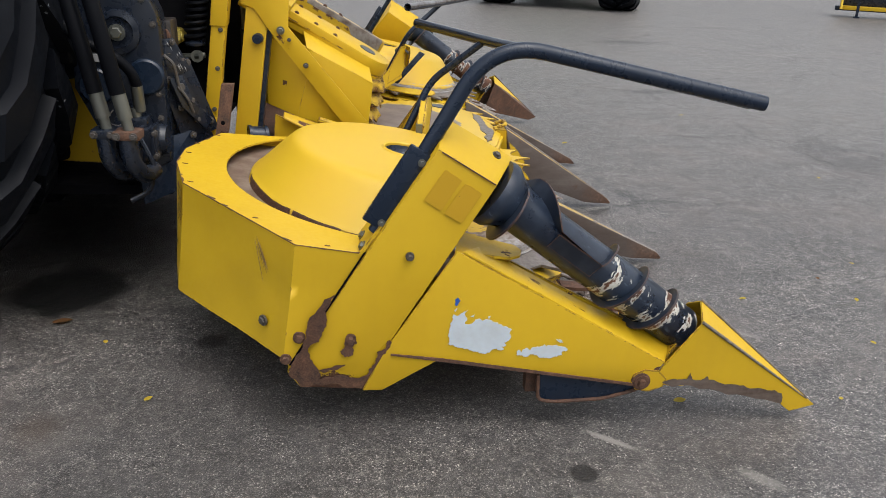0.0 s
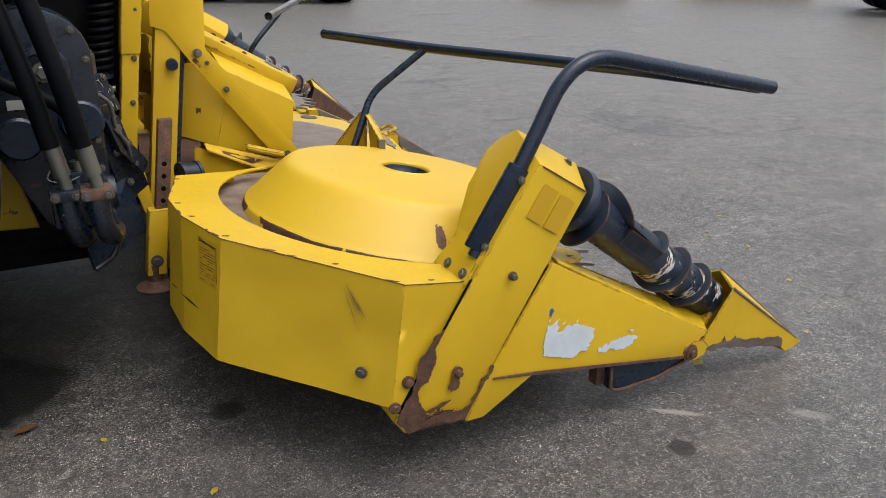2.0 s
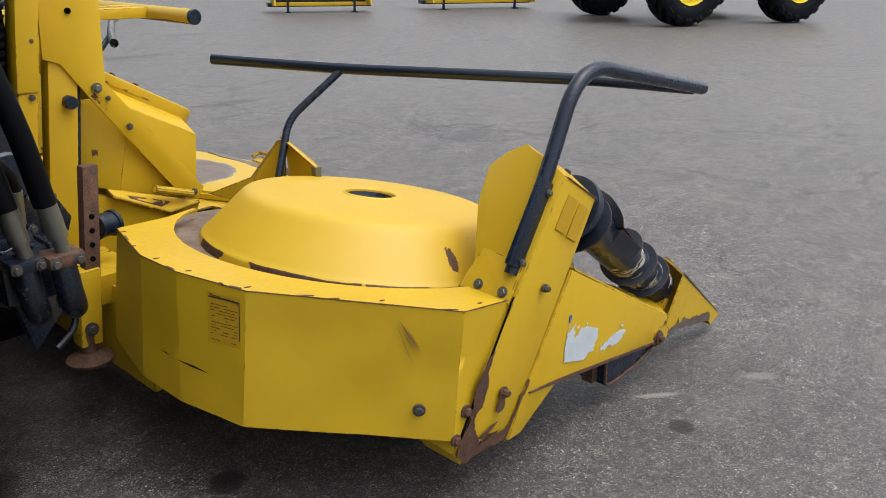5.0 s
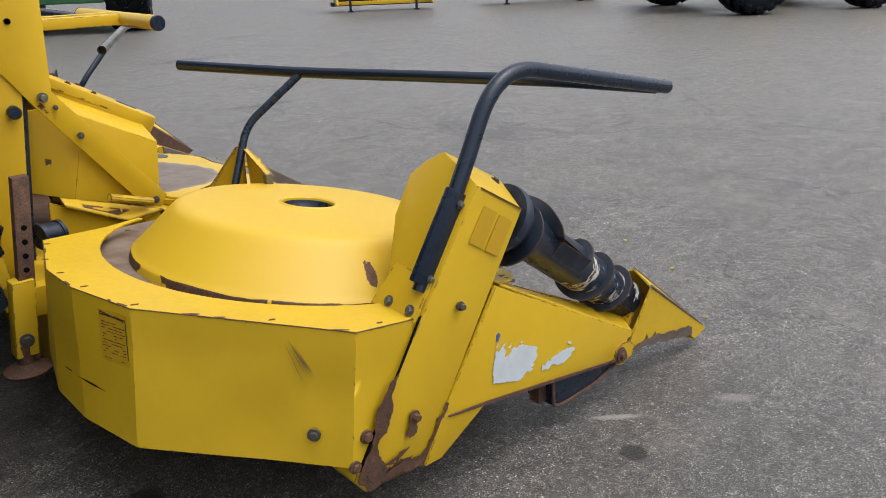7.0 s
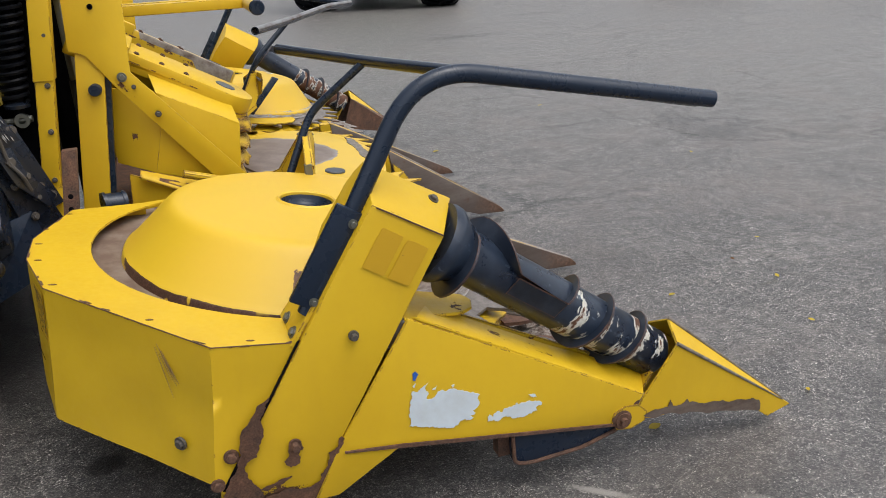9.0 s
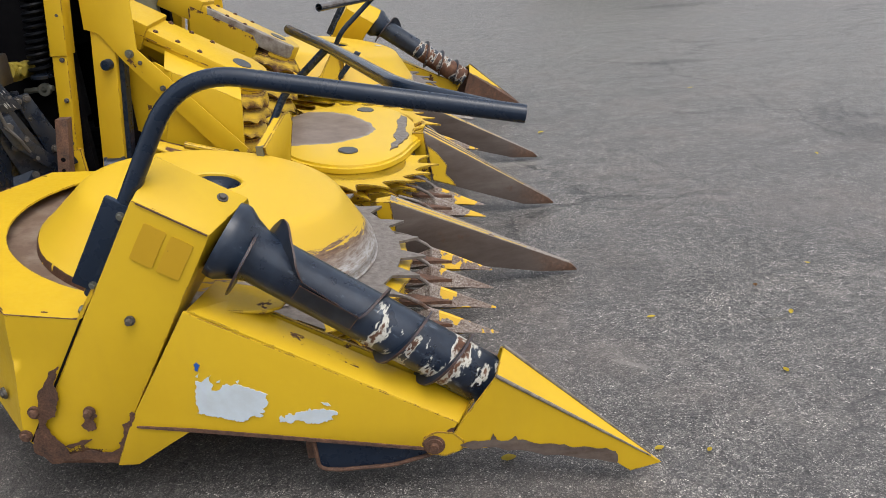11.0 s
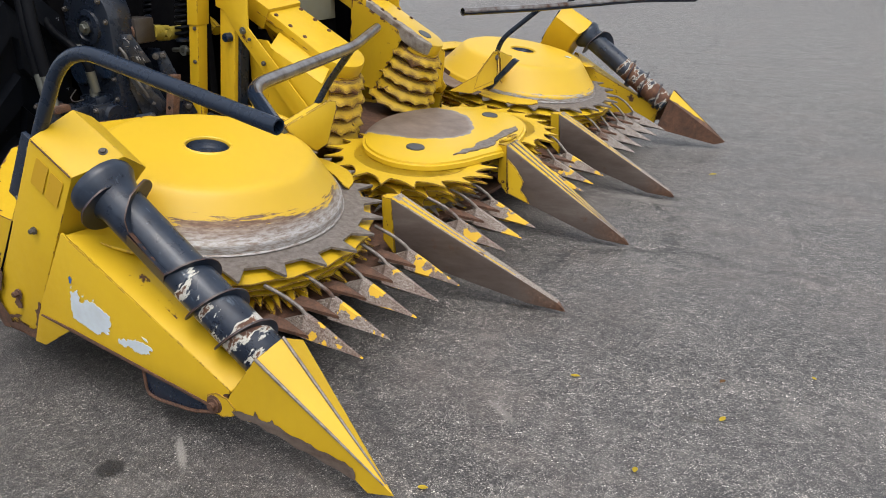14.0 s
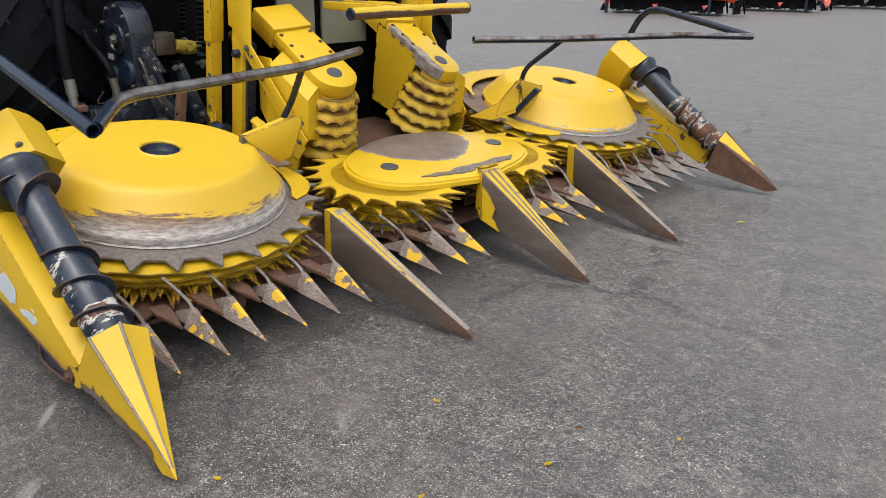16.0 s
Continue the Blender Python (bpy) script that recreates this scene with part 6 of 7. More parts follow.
part("side_plate", made(prism, [V(-0.785, 3.51, 0.93), V(-0.74, 3.545, 0.94), V(-0.645, 3.625, 0.62), V(-0.71, 3.57, 0.60)], (0.010, -0.010, 0)), M_BLACK_DUSTY, harvester, "black steel plate with rusty rim", round_edges=0.003)
for p in (V(-0.770, 3.51, 0.915), V(-0.745, 3.535, 0.92), V(-0.675, 3.598, 0.66), V(-0.705, 3.575, 0.70)):
    bolt(harvester, p + V(0.011, -0.011, 0), (0.7, -0.7, 0), 0.011, 0.009, M_BOLT)
for a in range(0, 200, 40):
    bolt(case, V(-0.945 + 0.145 * math.cos(radians(a)), 3.268, 1.10 + 0.145 * math.sin(radians(a))), (0, -1, 0), 0.009, 0.012, M_BOLT)
for t in (0.1, 0.35, 0.6, 0.85):
    bolt(case, V(-0.80, 3.268, 0.97).lerp(V(-0.80, 3.268, 0.58), t), (0, -1, 0), 0.009, 0.012, M_BOLT)
for ob in (plate, front, lever):
    ob.location = (-0.042, 0.036, 0)
part("type_plate", made(box, (-1.05, 3.262, 0.955), (-1.0, 3.268, 0.985)), M_SCUFF, case, "small grey type plate")
# cast pump with ribs, seen between hood and hoop
pump = part("gear_pump", made(box, (-0.95, 3.14, 0.60), (-0.79, 3.27, 0.72)), M_BLACK_DUSTY, harvester, "black ribbed gear pump", round_edges=0.018)
for i in range(4):
    part("rib", made(box, (-0.935 + i * 0.04, 3.13, 0.595), (-0.92 + i * 0.04, 3.28, 0.73)), M_BLACK_DUSTY, pump, round_edges=0.004)
for x in (-0.94, -0.80):
    for z in (0.615, 0.705):
        bolt(pump, V(x, 3.138, z), (0, -1, 0), 0.010, 0.012, M_BOLT)
part("fitting", made(tube, [(-0.87, 3.20, 0.72), (-0.88, 3.20, 0.79)], 0.020, 12), M_ZINC, pump, "zinc pipe fitting")
part("wire", made(tube, fillet([(-0.95, 3.16, 0.79), (-0.98, 3.14, 0.75), (-0.93, 3.12, 0.735), (-0.88, 3.14, 0.75)], 0.02, 4), 0.003, 6), M_BOLT, pump)
# black ribbed duct beside the shroud
part("duct", made(tube, [(-0.50, 3.56, 0.60), (-0.42, 3.584, 0.592)], 0.042, 18), M_BLACK, harvester, "short black rubber duct")
for i in range(2):
    p = V(-0.50, 3.56, 0.60).lerp(V(-0.42, 3.584, 0.592), i / 1.2)
    part("duct_rib", made(tube, [p, p + V(0.012, 0.004, 0)], 0.047, 18), M_BLACK, harvester)

# hydraulic multi-coupler with two thick hoses
blk = part("coupler_block", made(box, (-0.975, 3.03, 0.615), (-0.835, 3.13, 0.73)), M_BLACK_DUSTY, harvester, "black cast hydraulic coupler", round_edges=0.012)
for i, (x, y) in enumerate(((-0.935, 2.985), (-0.85, 2.96))):
    part("fitting", made(tube, [(x - 0.018, y, 0.90), (x, y, 0.80)], 0.026, 18), M_ZINC, blk, "zinc hose fitting")
    part("nut", made(tube, [(x, y, 0.80), (x + 0.008, y, 0.755)], 0.019, 12), M_ZINC, blk)
    part("flange", made(box, (x - 0.045, y - 0.035, 0.725), (x + 0.05, y + 0.05, 0.76)), M_RUST if i else M_BLACK_DUSTY, blk, round_edges=0.010)
    part("elbow", made(tube, fillet([(x, y, 0.73), (x + 0.006, y - 0.008, 0.64), (x + 0.035, y + 0.05, 0.57), (x + 0.05, y + 0.13, 0.575)], 0.05, 5), 0.033, 14), M_BLACK_DUSTY, blk)
    for k in (-0.03, 0.03):
        bolt(blk, V(x + k, y - 0.036, 0.742), (0, -1, 0), 0.010, 0.012, M_BOLT)
    h = part("hose", made(tube, fillet([(x - 0.018, y, 0.89), (x - 0.05, y, 1.08), (x - 0.10, y + 0.03, 1.30), (x - 0.2, y + 0.15, 1.7)], 0.15, 6), 0.0285, 16), M_HOSE, harvester, "thick black hydraulic hose")
part("guard_bracket", made(tube, fillet([(-0.84, 3.06, 0.72), (-0.79, 3.06, 0.60), (-0.81, 3.05, 0.50), (-0.88, 3.02, 0.47)], 0.03, 4), 0.010, 8), M_BLACK_DUSTY, blk)
part("valve_block", made(box, (-0.96, 3.17, 0.58), (-0.83, 3.28, 0.76)), M_BLACK_DUSTY, harvester, "black pump body", round_edges=0.02)
part("pump", made(lathe, [(0, 0.16), (0.055, 0.16), (0.062, 0.14), (0.062, 0.06), (0.07, 0.05), (0.07, 0.0), (0, 0)], Matrix.Translation((-0.93, 3.23, 0.66)) @ Matrix.Rotation(radians(90), 4, "Y"), 24), M_BLACK_DUSTY, harvester, "black round pump")
part("hose", made(tube, fillet([(-0.86, 3.20, 0.80), (-0.86, 3.18, 0.92), (-0.93, 3.16, 1.0), (-1.05, 3.16, 1.05), (-1.3, 3.2, 1.3)], 0.08, 6), 0.020, 12), M_HOSE, harvester, "black hydraulic hose")
part("fitting", made(tube, [(-0.86, 3.20, 0.78), (-0.86, 3.185, 0.88)], 0.022, 12), M_ZINC, harvester, "zinc hose fitting")

# coil springs on their rods, with the drive joint between
for x, y, r, z0, tall in ((-0.726, 3.672, 0.040, 0.995, 0.55), (-1.03, 3.74, 0.030, 1.09, 0.5)):
    path, n = [], 360
    for i in range(n + 1):
        t = i / n
        a = t * 2 * math.pi * 20
        path.append((x + 0.14 * t * tall + r * math.cos(a), y + r * math.sin(a), z0 + t * tall))
    sp = part("coil_spring", made(tube, path, 0.0085, 6), M_HOSE, harvester, "black coil spring")
    part("rod", made(tube, [(x, y, z0 - 0.06), (x + 0.14 * tall, y, z0 + tall)], 0.020, 10), M_DARK, sp)
    part("seat", made(lathe, [(0, 0.0), (r + 0.004, 0.0), (r + 0.006, 0.012), (r - 0.01, 0.022), (0, 0.022)], Matrix.Translation((x, y, z0 - 0.022)), 20), M_BLACK_DUSTY, sp)
    part("joint", made(tube, [(x - 0.08, y - 0.01, z0 - 0.070), (x + 0.045, y - 0.02, z0 - 0.062)], 0.012, 10), M_ZINC, sp)
    part("eye", made(lathe, [(0.012, -0.012), (0.026, -0.012), (0.026, 0.012), (0.012, 0.012)], Matrix.Translation((x + 0.01, y - 0.02, z0 - 0.066)) @ Matrix.Rotation(radians(90), 4, "X"), 16), M_ZINC, sp)
gear = part("drive_block", made(box, (-0.88, 3.40, 0.985), (-0.76, 3.52, 1.105)), M_BLOCK, harvester, "dark oily brown gear block", round_edges=0.012)
part("bore", made(lathe, [(0.022, 0.006), (0.034, 0.006), (0.036, 0.0), (0.018, -0.002), (0, -0.002)], Matrix.Translation((-0.80, 3.398, 1.042)) @ Matrix.Rotation(radians(90), 4, "X"), 20), M_RUST, gear)
bm = bmesh.new()
for k, (p, q, r) in enumerate((((-0.79, 3.52, 1.03), (-0.80, 3.58, 1.02), 0.038), ((-0.80, 3.57, 1.045), (-0.80, 3.64, 1.035), 0.016), ((-0.80, 3.57, 0.995), (-0.80, 3.64, 0.99), 0.016), ((-0.80, 3.63, 1.012), (-0.80, 3.72, 1.01), 0.034), ((-0.83, 3.605, 1.015), (-0.76, 3.605, 1.015), 0.018))):
    tube(bm, [p, q], r, 12)
part("drive_joint", bm, M_OLIVE, gear, "greasy yellow universal joint")

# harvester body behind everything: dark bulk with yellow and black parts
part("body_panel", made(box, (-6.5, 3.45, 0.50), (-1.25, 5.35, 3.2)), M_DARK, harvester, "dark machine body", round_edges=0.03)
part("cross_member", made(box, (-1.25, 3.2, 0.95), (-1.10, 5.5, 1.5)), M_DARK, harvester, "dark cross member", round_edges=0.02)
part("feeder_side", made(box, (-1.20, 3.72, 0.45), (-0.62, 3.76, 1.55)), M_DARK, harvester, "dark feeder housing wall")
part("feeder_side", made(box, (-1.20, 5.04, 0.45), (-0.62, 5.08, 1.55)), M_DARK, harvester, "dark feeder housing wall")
# floor and belly blocks added to keep light off the ground below
part("feeder_floor", made(box, (-1.34, 3.34, 0.395), (-0.80, 5.45, 0.435)), M_DARK, harvester, "dark feeder floor added to cut light below")
part("belly", made(box, (-6.3, 3.55, 0.28), (-1.34, 5.25, 0.50)), M_DARK, harvester, "dark block added under the body to cut light", round_edges=0.03)
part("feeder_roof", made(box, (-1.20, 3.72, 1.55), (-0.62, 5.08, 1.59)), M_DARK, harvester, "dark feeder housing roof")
part("side_panel", made(prism, [V(-1.40, 3.50, 0.86), V(-1.10, 3.50, 0.86), V(-1.02, 3.50, 0.48), V(-1.40, 3.50, 0.50)], (0, 0.02, 0)), M_YEL_WORN, harvester, "yellow lower side panel with dark wear")
part("axle", made(tube, [(-2.06, 3.0, 0.98), (-2.06, 5.8, 0.98)], 0.16, 16), M_DARK, harvester, "dark axle")
part("yellow_valve", made(tube, fillet([(-0.95, 4.0, 1.05), (-0.86, 3.95, 1.02), (-0.80, 3.92, 1.05), (-0.72, 3.9, 1.0)], 0.03, 4), 0.03, 10), M_YEL_WORN, harvester, "dirty yellow linkage")

# uprights next to the coupling, part of the harvester's lifting frame
post = part("lift_post", leaning_post(-1, -0.655, -0.592, 0.70, 0.765, 0.50, 1.50), M_YEL, harvester, "yellow folded lifting post with bolts", round_edges=0.006)
part("post_cap", leaning_post(-1, -0.660, -0.588, 0.69, 0.772, 1.06, 1.50), M_YEL, post, round_edges=0.006)
for z in (0.70, 0.88, 1.045, 1.22):
    bolt(post, lean(-1, -0.612, 0.768, z), (0, -1, 0), 0.007, 0.008)
part("post_foot", made(prism, [V(-0.70, 3.635, 0.67), V(-0.625, 3.635, 0.67), V(-0.60, 3.60, 0.45), V(-0.635, 3.60, 0.43)], (0, 0.02, 0)), M_YEL_CHIP, post)
far_post = part("lift_post", leaning_post(1, -0.655, -0.580, 0.70, 0.765, 0.66, 1.50), M_YEL, harvester, "yellow folded lifting post", round_edges=0.006)


# parking leg of the header: a square socket with a rusty stake through it
def leaning_box(x0, x1, y0, y1, z0, z1, k=0.155, ky=0.08):
    bm = bmesh.new()
    sh = lambda x, y, z: V(x + k * (z - 0.5), y + ky * (z - 0.5), z)
    prism(bm, [sh(x, y, z0) for x, y in ((x0, y0), (x1, y0), (x1, y1), (x0, y1))], sh(0, 0, z1) - sh(0, 0, z0))
    return bm


leg = part("parking_leg", leaning_box(-0.660, -0.590, 3.352, 3.420, 0.285, 0.53), M_YEL, header, "yellow square parking leg socket", round_edges=0.006)
part("arm", made(box, (-0.64, 3.36, 0.40), (-0.50, 3.42, 0.50)), M_YEL, leg, round_edges=0.006)
stake = part("leg_stake", leaning_box(-0.634, -0.584, 3.370, 3.412, 0.26, 0.853), M_RUST, header, "brown rusty square leg with holes", round_edges=0.003)
part("leg_foot", made(lathe, [(0, 0.0), (0.07, 0.0), (0.075, 0.01), (0.05, 0.02), (0.028, 0.035), (0.026, 0.10), (0, 0.10)], Matrix.Translation((-0.662, 3.36, 0.225)), 24), M_RUST, leg, "rusty round foot plate")
bolt(leg, V(-0.652, 3.338, 0.34), (0, -1, 0), 0.016, 0.014, M_BOLT)
for z in (0.56, 0.605, 0.65, 0.695):
    mm = Matrix.Translation((-0.609 + 0.155 * (z - 0.5), 3.369 + 0.08 * (z - 0.5), z)) @ Vector((0, -1, 0)).to_track_quat("Z", "Y").to_matrix().to_4x4()
    part("hole", made(lathe, [(0, 0.0012), (0.009, 0.0012), (0.009, -0.002), (0, -0.002)], mm, 12), M_DARK, stake)


# ---- machines parked farther off ----


def parked_vehicle(label, wheels, body_lo, body_hi, turn, x, y, mat, rim_mat):
    """A tractor seen from below its belly: tyres, axles and a chassis."""
    e = tagged(new("tractor"), label, "tractor")
    for wx, wy, r, w in wheels:
        t = tyre(e, (wx, wy, r), r, w, 18, lug_h=0.06)
        rim(t, (wx, wy, r), r * 0.52, w * 0.9, rim_mat)
    part("chassis", made(box, body_lo, body_hi), mat, e, round_edges=0.05)
    for wx in sorted({w[0] for w in wheels}):
        ys = [w[1] for w in wheels if w[0] == wx]
        rr = [w[2] for w in wheels if w[0] == wx][0]
        part("axle", made(tube, [(wx, min(ys), rr), (wx, max(ys), rr)], 0.12, 12), M_DARK, e)
    e.matrix_world = pose(x, y, 0, 0, 0, turn)
    return e


parked_vehicle("green tractor on large black tyres with yellow rims", [(0.35, 0.3, 0.92, 0.62), (0.5, 3.7, 0.92, 0.62), (3.5, 0.3, 0.92, 0.62), (3.7, 3.7, 0.92, 0.62)], (-0.8, 1.2, 0.9), (4.6, 2.9, 2.2), -23.9, 15.05, 9.35, M_GREEN, M_RIMY)
parked_vehicle("green combine harvester on large black tyres", [(0.95, -1.43, 0.95, 0.85), (0.95, 1.43, 0.95, 0.85), (4.6, -1.1, 0.7, 0.5), (4.6, 1.1, 0.7, 0.5)], (0.1, -1.0, 0.62), (5.5, 1.35, 2.6), 65, 4.15, 18.35, M_GREEN, M_RIMY)


def parked_header(label, x, y, turn, wide, mat):
    e = tagged(new("cutting_header"), label, "header", "parked headers")
    part("cross_bar", made(box, (-wide / 2, -0.06, 0.17), (wide / 2, 0.06, 0.26)), mat, e, round_edges=0.01)
    part("back_wall", made(box, (-wide / 2, 0.12, 0.24), (wide / 2, 0.36, 1.3)), M_BLACK_DUSTY, e, round_edges=0.01)
    part("under_beam", made(box, (-wide / 2 - 0.15, 0.1, 0.14), (wide / 2 + 0.15, 0.5, 0.24)), M_BLACK, e, round_edges=0.02)
    for sx in (-1, 1):
        part("end_plate", made(prism, [V(sx * wide / 2, -0.5, 0.20), V(sx * wide / 2, 0.5, 0.15), V(sx * wide / 2, 0.5, 1.2), V(sx * wide / 2, -0.1, 0.9)], (sx * 0.05, 0, 0)), mat, e, round_edges=0.01)
        part("stand", made(box, (sx * wide * 0.36 - 0.03, -0.08, 0.03), (sx * wide * 0.36 + 0.03, -0.02, 0.35)), M_BLACK, e)
        part("stand_foot", made(box, (sx * wide * 0.36 - 0.07, -0.12, 0), (sx * wide * 0.36 + 0.07, 0.02, 0.03)), M_BLACK, e)
    e.matrix_world = pose(x, y, 0, 0, 0, turn)
    return e


parked_header("black and yellow cutting header parked on stands", 12.2, 17.9, -30, 2.4, M_YEL)
parked_header("black and yellow cutting header parked on stands", 16.4, 16.1, -27, 3.0, M_YEL)


def parked_implement(label, x, y, turn, wide, mat):
    e = tagged(new("implement"), label, "implement", "parked implements")
    part("main_beam", made(box, (-wide / 2, -0.70, 0.42), (wide / 2, -0.56, 0.62)), mat, e, round_edges=0.02)
    n = int(wide / 0.42)
    for i in range(n + 1):
        xx = -wide / 2 + i * wide / n
        part("tine_arm", made(prism, [V(xx - 0.07, -0.25, 0.75), V(xx + 0.07, -0.25, 0.75), V(xx + 0.16, -0.62, 0.30), V(xx + 0.05, -0.66, 0.14), V(xx - 0.06, -0.60, 0.34)], (0.0, 0.14, 0)), mat if i % 3 == 0 else M_DARK, e, round_edges=0.01)
        part("share", made(prism, [V(xx - 0.10, -0.75, 0.06), V(xx + 0.12, -0.72, 0.08), V(xx + 0.10, -0.55, 0.26), V(xx - 0.05, -0.55, 0.26)], (0.0, 0.05, 0)), M_DARK, e)
        part("hub_disc", made(lathe, [(0, 0.03), (0.17, 0.02), (0.20, 0), (0.17, -0.02), (0, -0.03)], Matrix.Translation((xx + 0.2, -0.3, 0.24)) @ Matrix.Rotation(radians(80), 4, "Y"), 18), M_DARK, e)
    part("rear_bar", made(box, (-wide / 2, 0.25, 0.32), (wide / 2, 0.35, 0.42)), mat, e, round_edges=0.01)
    part("under_frame", made(box, (-wide * 0.46, -0.62, 0.10), (wide * 0.40, 0.5, 0.62)), M_DARK, e, round_edges=0.06)
    for sx in (-0.48, 0.3):
        part("stand", made(box, (sx * wide - 0.04, -0.75, 0), (sx * wide + 0.04, -0.67, 0.8)), M_BLACK, e)
    e.matrix_world = pose(x, y, 0, 0, 0, turn)
    return e


parked_implement("orange-red and black soil implement parked on stands", -8.45, 23.2, 25, 3.6, M_RED)
parked_implement("orange-red and black soil implement parked on stands", -7.0, 27.2, 25, 2.6, M_RED)
parked_implement("dark soil implement parked on stands", -5.2, 31.5, 25, 4.0, M_BLACK_DUSTY)


# ---- decals, scratches and leaves ----
def ragged(bm, centre, ax, ay, w, h, normal, seed, rough=0.18, n=70, square=6):
    """A torn flat patch: a rectangle with a ragged outline, 1 mm thick."""
    rng = random.Random(seed)
    ax, ay, normal = Vector(ax).normalized(), Vector(ay).normalized(), Vector(normal).normalized()
    line = []
    for i in range(n):
        a = 2 * math.pi * i / n
        c, s_ = math.cos(a), math.sin(a)
        k = (abs(c) ** square + abs(s_) ** square) ** (-1 / square)
        k *= 1 - rough * abs(noise.noise((c * 3 + seed, s_ * 3, seed))) * 1.6 - rng.uniform(0, rough * 0.5)
        line.append(Vector(centre) + ax * (w / 2 * c * k) + ay * (h / 2 * s_ * k))
    prism(bm, line, normal * 0.0015)


side_out = (0, -1, 0)
m = Mat("torn_white_decal", 0.45)
M_DECAL = m.out(m.mix(m.ramp(m.noise(14, 5, 0.7), [(0.4, 0.0), (0.8, 1.0)]), (0.52, 0.58, 0.62), (0.44, 0.47, 0.48)))
M_BLUE = paint_mat("blue_decal_scrap", (0.01, 0.08, 0.35), 0.4, 0.1)
m = Mat("faded_decal", 0.55)
spots = m.ramp(m.noise(60, 4, 0.6), [(0.70, 0.0), (0.72, 1.0)])
M_FADED = m.out(m.mix(spots, (0.475, 0.275, 0.006), RUST_M))
M_INK = paint_mat("black_print", (0.012, 0.012, 0.012), 0.5, 0.2)
M_SCRATCH = paint_mat("scratched_paint", (0.20, 0.12, 0.035), 0.7, 0.1)
slope = Vector((1, 0, -0.16)).normalized()
upz = Vector((0.12, 0, 1)).normalized()
by_name = {o.name: o for o in scene.objects}
panel = by_name["divider_panel"]
y = Y0 - 2.2685
WHITE = [(0.255, 0.311), (0.259, 0.347), (0.264, 0.372), (0.269, 0.410), (0.284, 0.404), (0.300, 0.418), (0.313, 0.424), (0.306, 0.404), (0.312, 0.392), (0.305, 0.379), (0.329, 0.380), (0.350, 0.396), (0.358, 0.388), (0.395, 0.384), (0.424, 0.368), (0.451, 0.357),
         (0.443, 0.345), (0.449, 0.332), (0.430, 0.315), (0.436, 0.303), (0.420, 0.300), (0.430, 0.291), (0.387, 0.281), (0.328, 0.289), (0.290, 0.300)]
WHITE_2 = [(0.470, 0.270), (0.474, 0.288), (0.486, 0.279), (0.498, 0.295), (0.508, 0.287), (0.525, 0.296), (0.539, 0.297), (0.556, 0.306), (0.560, 0.297), (0.572, 0.302), (0.598, 0.300), (0.627, 0.282), (0.610, 0.277), (0.614, 0.267), (0.596, 0.262), (0.560, 0.258), (0.538, 0.263), (0.500, 0.263)]
for outline, seed, amp in ((WHITE, 3, 0.22), (WHITE_2, 5, 0.26), ([(0.588, 0.325), (0.600, 0.322), (0.613, 0.310), (0.602, 0.311)], 8, 0.2), ([(0.322, 0.402), (0.336, 0.412), (0.330, 0.400)], 9, 0.2), ([(0.374, 0.402), (0.383, 0.404), (0.378, 0.394)], 10, 0.2), ([(0.272, 0.424), (0.281, 0.432), (0.277, 0.420)], 11, 0.2)):
    bm = bmesh.new()
    torn(bm, outline, y, seed, amp)
    part("decal_scrap", bm, M_DECAL, panel, "torn white decal remnant")
bm = bmesh.new()
torn(bm, [(0.274, 0.441), (0.274, 0.460), (0.281, 0.466), (0.290, 0.455), (0.284, 0.446), (0.280, 0.438)], y, 4, 0.15, 2)
part("decal_scrap", bm, M_BLUE, panel, "blue decal scrap")
case = by_name["gearbox_cover"]
e1, e2 = Vector((0.530, 0, 0.848)), Vector((0.85, 0, -0.53))
for c in ((0.2315, 0.7955), (0.2905, 0.757)):
    bm = bmesh.new()
    ragged(bm, (c[0] - 0.006, Y0 - 2.2671, c[1]), e2, e1, 0.060, 0.108, side_out, 7 + c[0] * 30, 0.05, 120, 40)
    part("faded_decal", bm, M_FADED, case, "faded yellow decal")
# bare rusty foot of the cover, the paint left in tongues
cover_y = lambda x, z: Y0 - 2.2635 + 0.017 * max(0.0, min(1.0, (0.30 - z) / 0.15)) - 0.003
FOOT = [(-0.078, 0.478), (-0.096, 0.440), (-0.104, 0.387), (-0.128, 0.322), (-0.154, 0.312), (-0.156, 0.266), (-0.134, 0.228), (-0.128, 0.190), (-0.090, 0.194), (-0.060, 0.204), (-0.012, 0.190), (0.018, 0.206), (0.020, 0.224), (0.040, 0.255), (0.044, 0.285), (0.070, 0.300), (0.080, 0.326), (0.088, 0.318), (0.072, 0.290), (0.000, 0.150), (-0.185, 0.160), (-0.222, 0.212), (-0.212, 0.245)]
for outline, seed in ((FOOT, 4), ([(-0.134, 0.218), (-0.097, 0.229), (-0.050, 0.240), (-0.074, 0.224), (-0.118, 0.212)], 6)):
    bm = bmesh.new()
    torn(bm, outline, cover_y, seed, 0.15)
    part("rust_band", bm, M_RUST, case, "bare rusty foot with paint left in tongues")
# rusty scuff where the bolt has worn the sheet
for outline, seed in (([(-0.050, 0.335), (-0.034, 0.345), (-0.018, 0.338), (-0.015, 0.318), (-0.030, 0.304), (-0.028, 0.276), (-0.052, 0.268), (-0.066, 0.290), (-0.050, 0.310)], 2),):
    bm = bmesh.new()
    torn(bm, outline, cover_y, seed, 0.2)
    part("worn_patch", bm, M_RUST, case, "worn-through rusty patch")

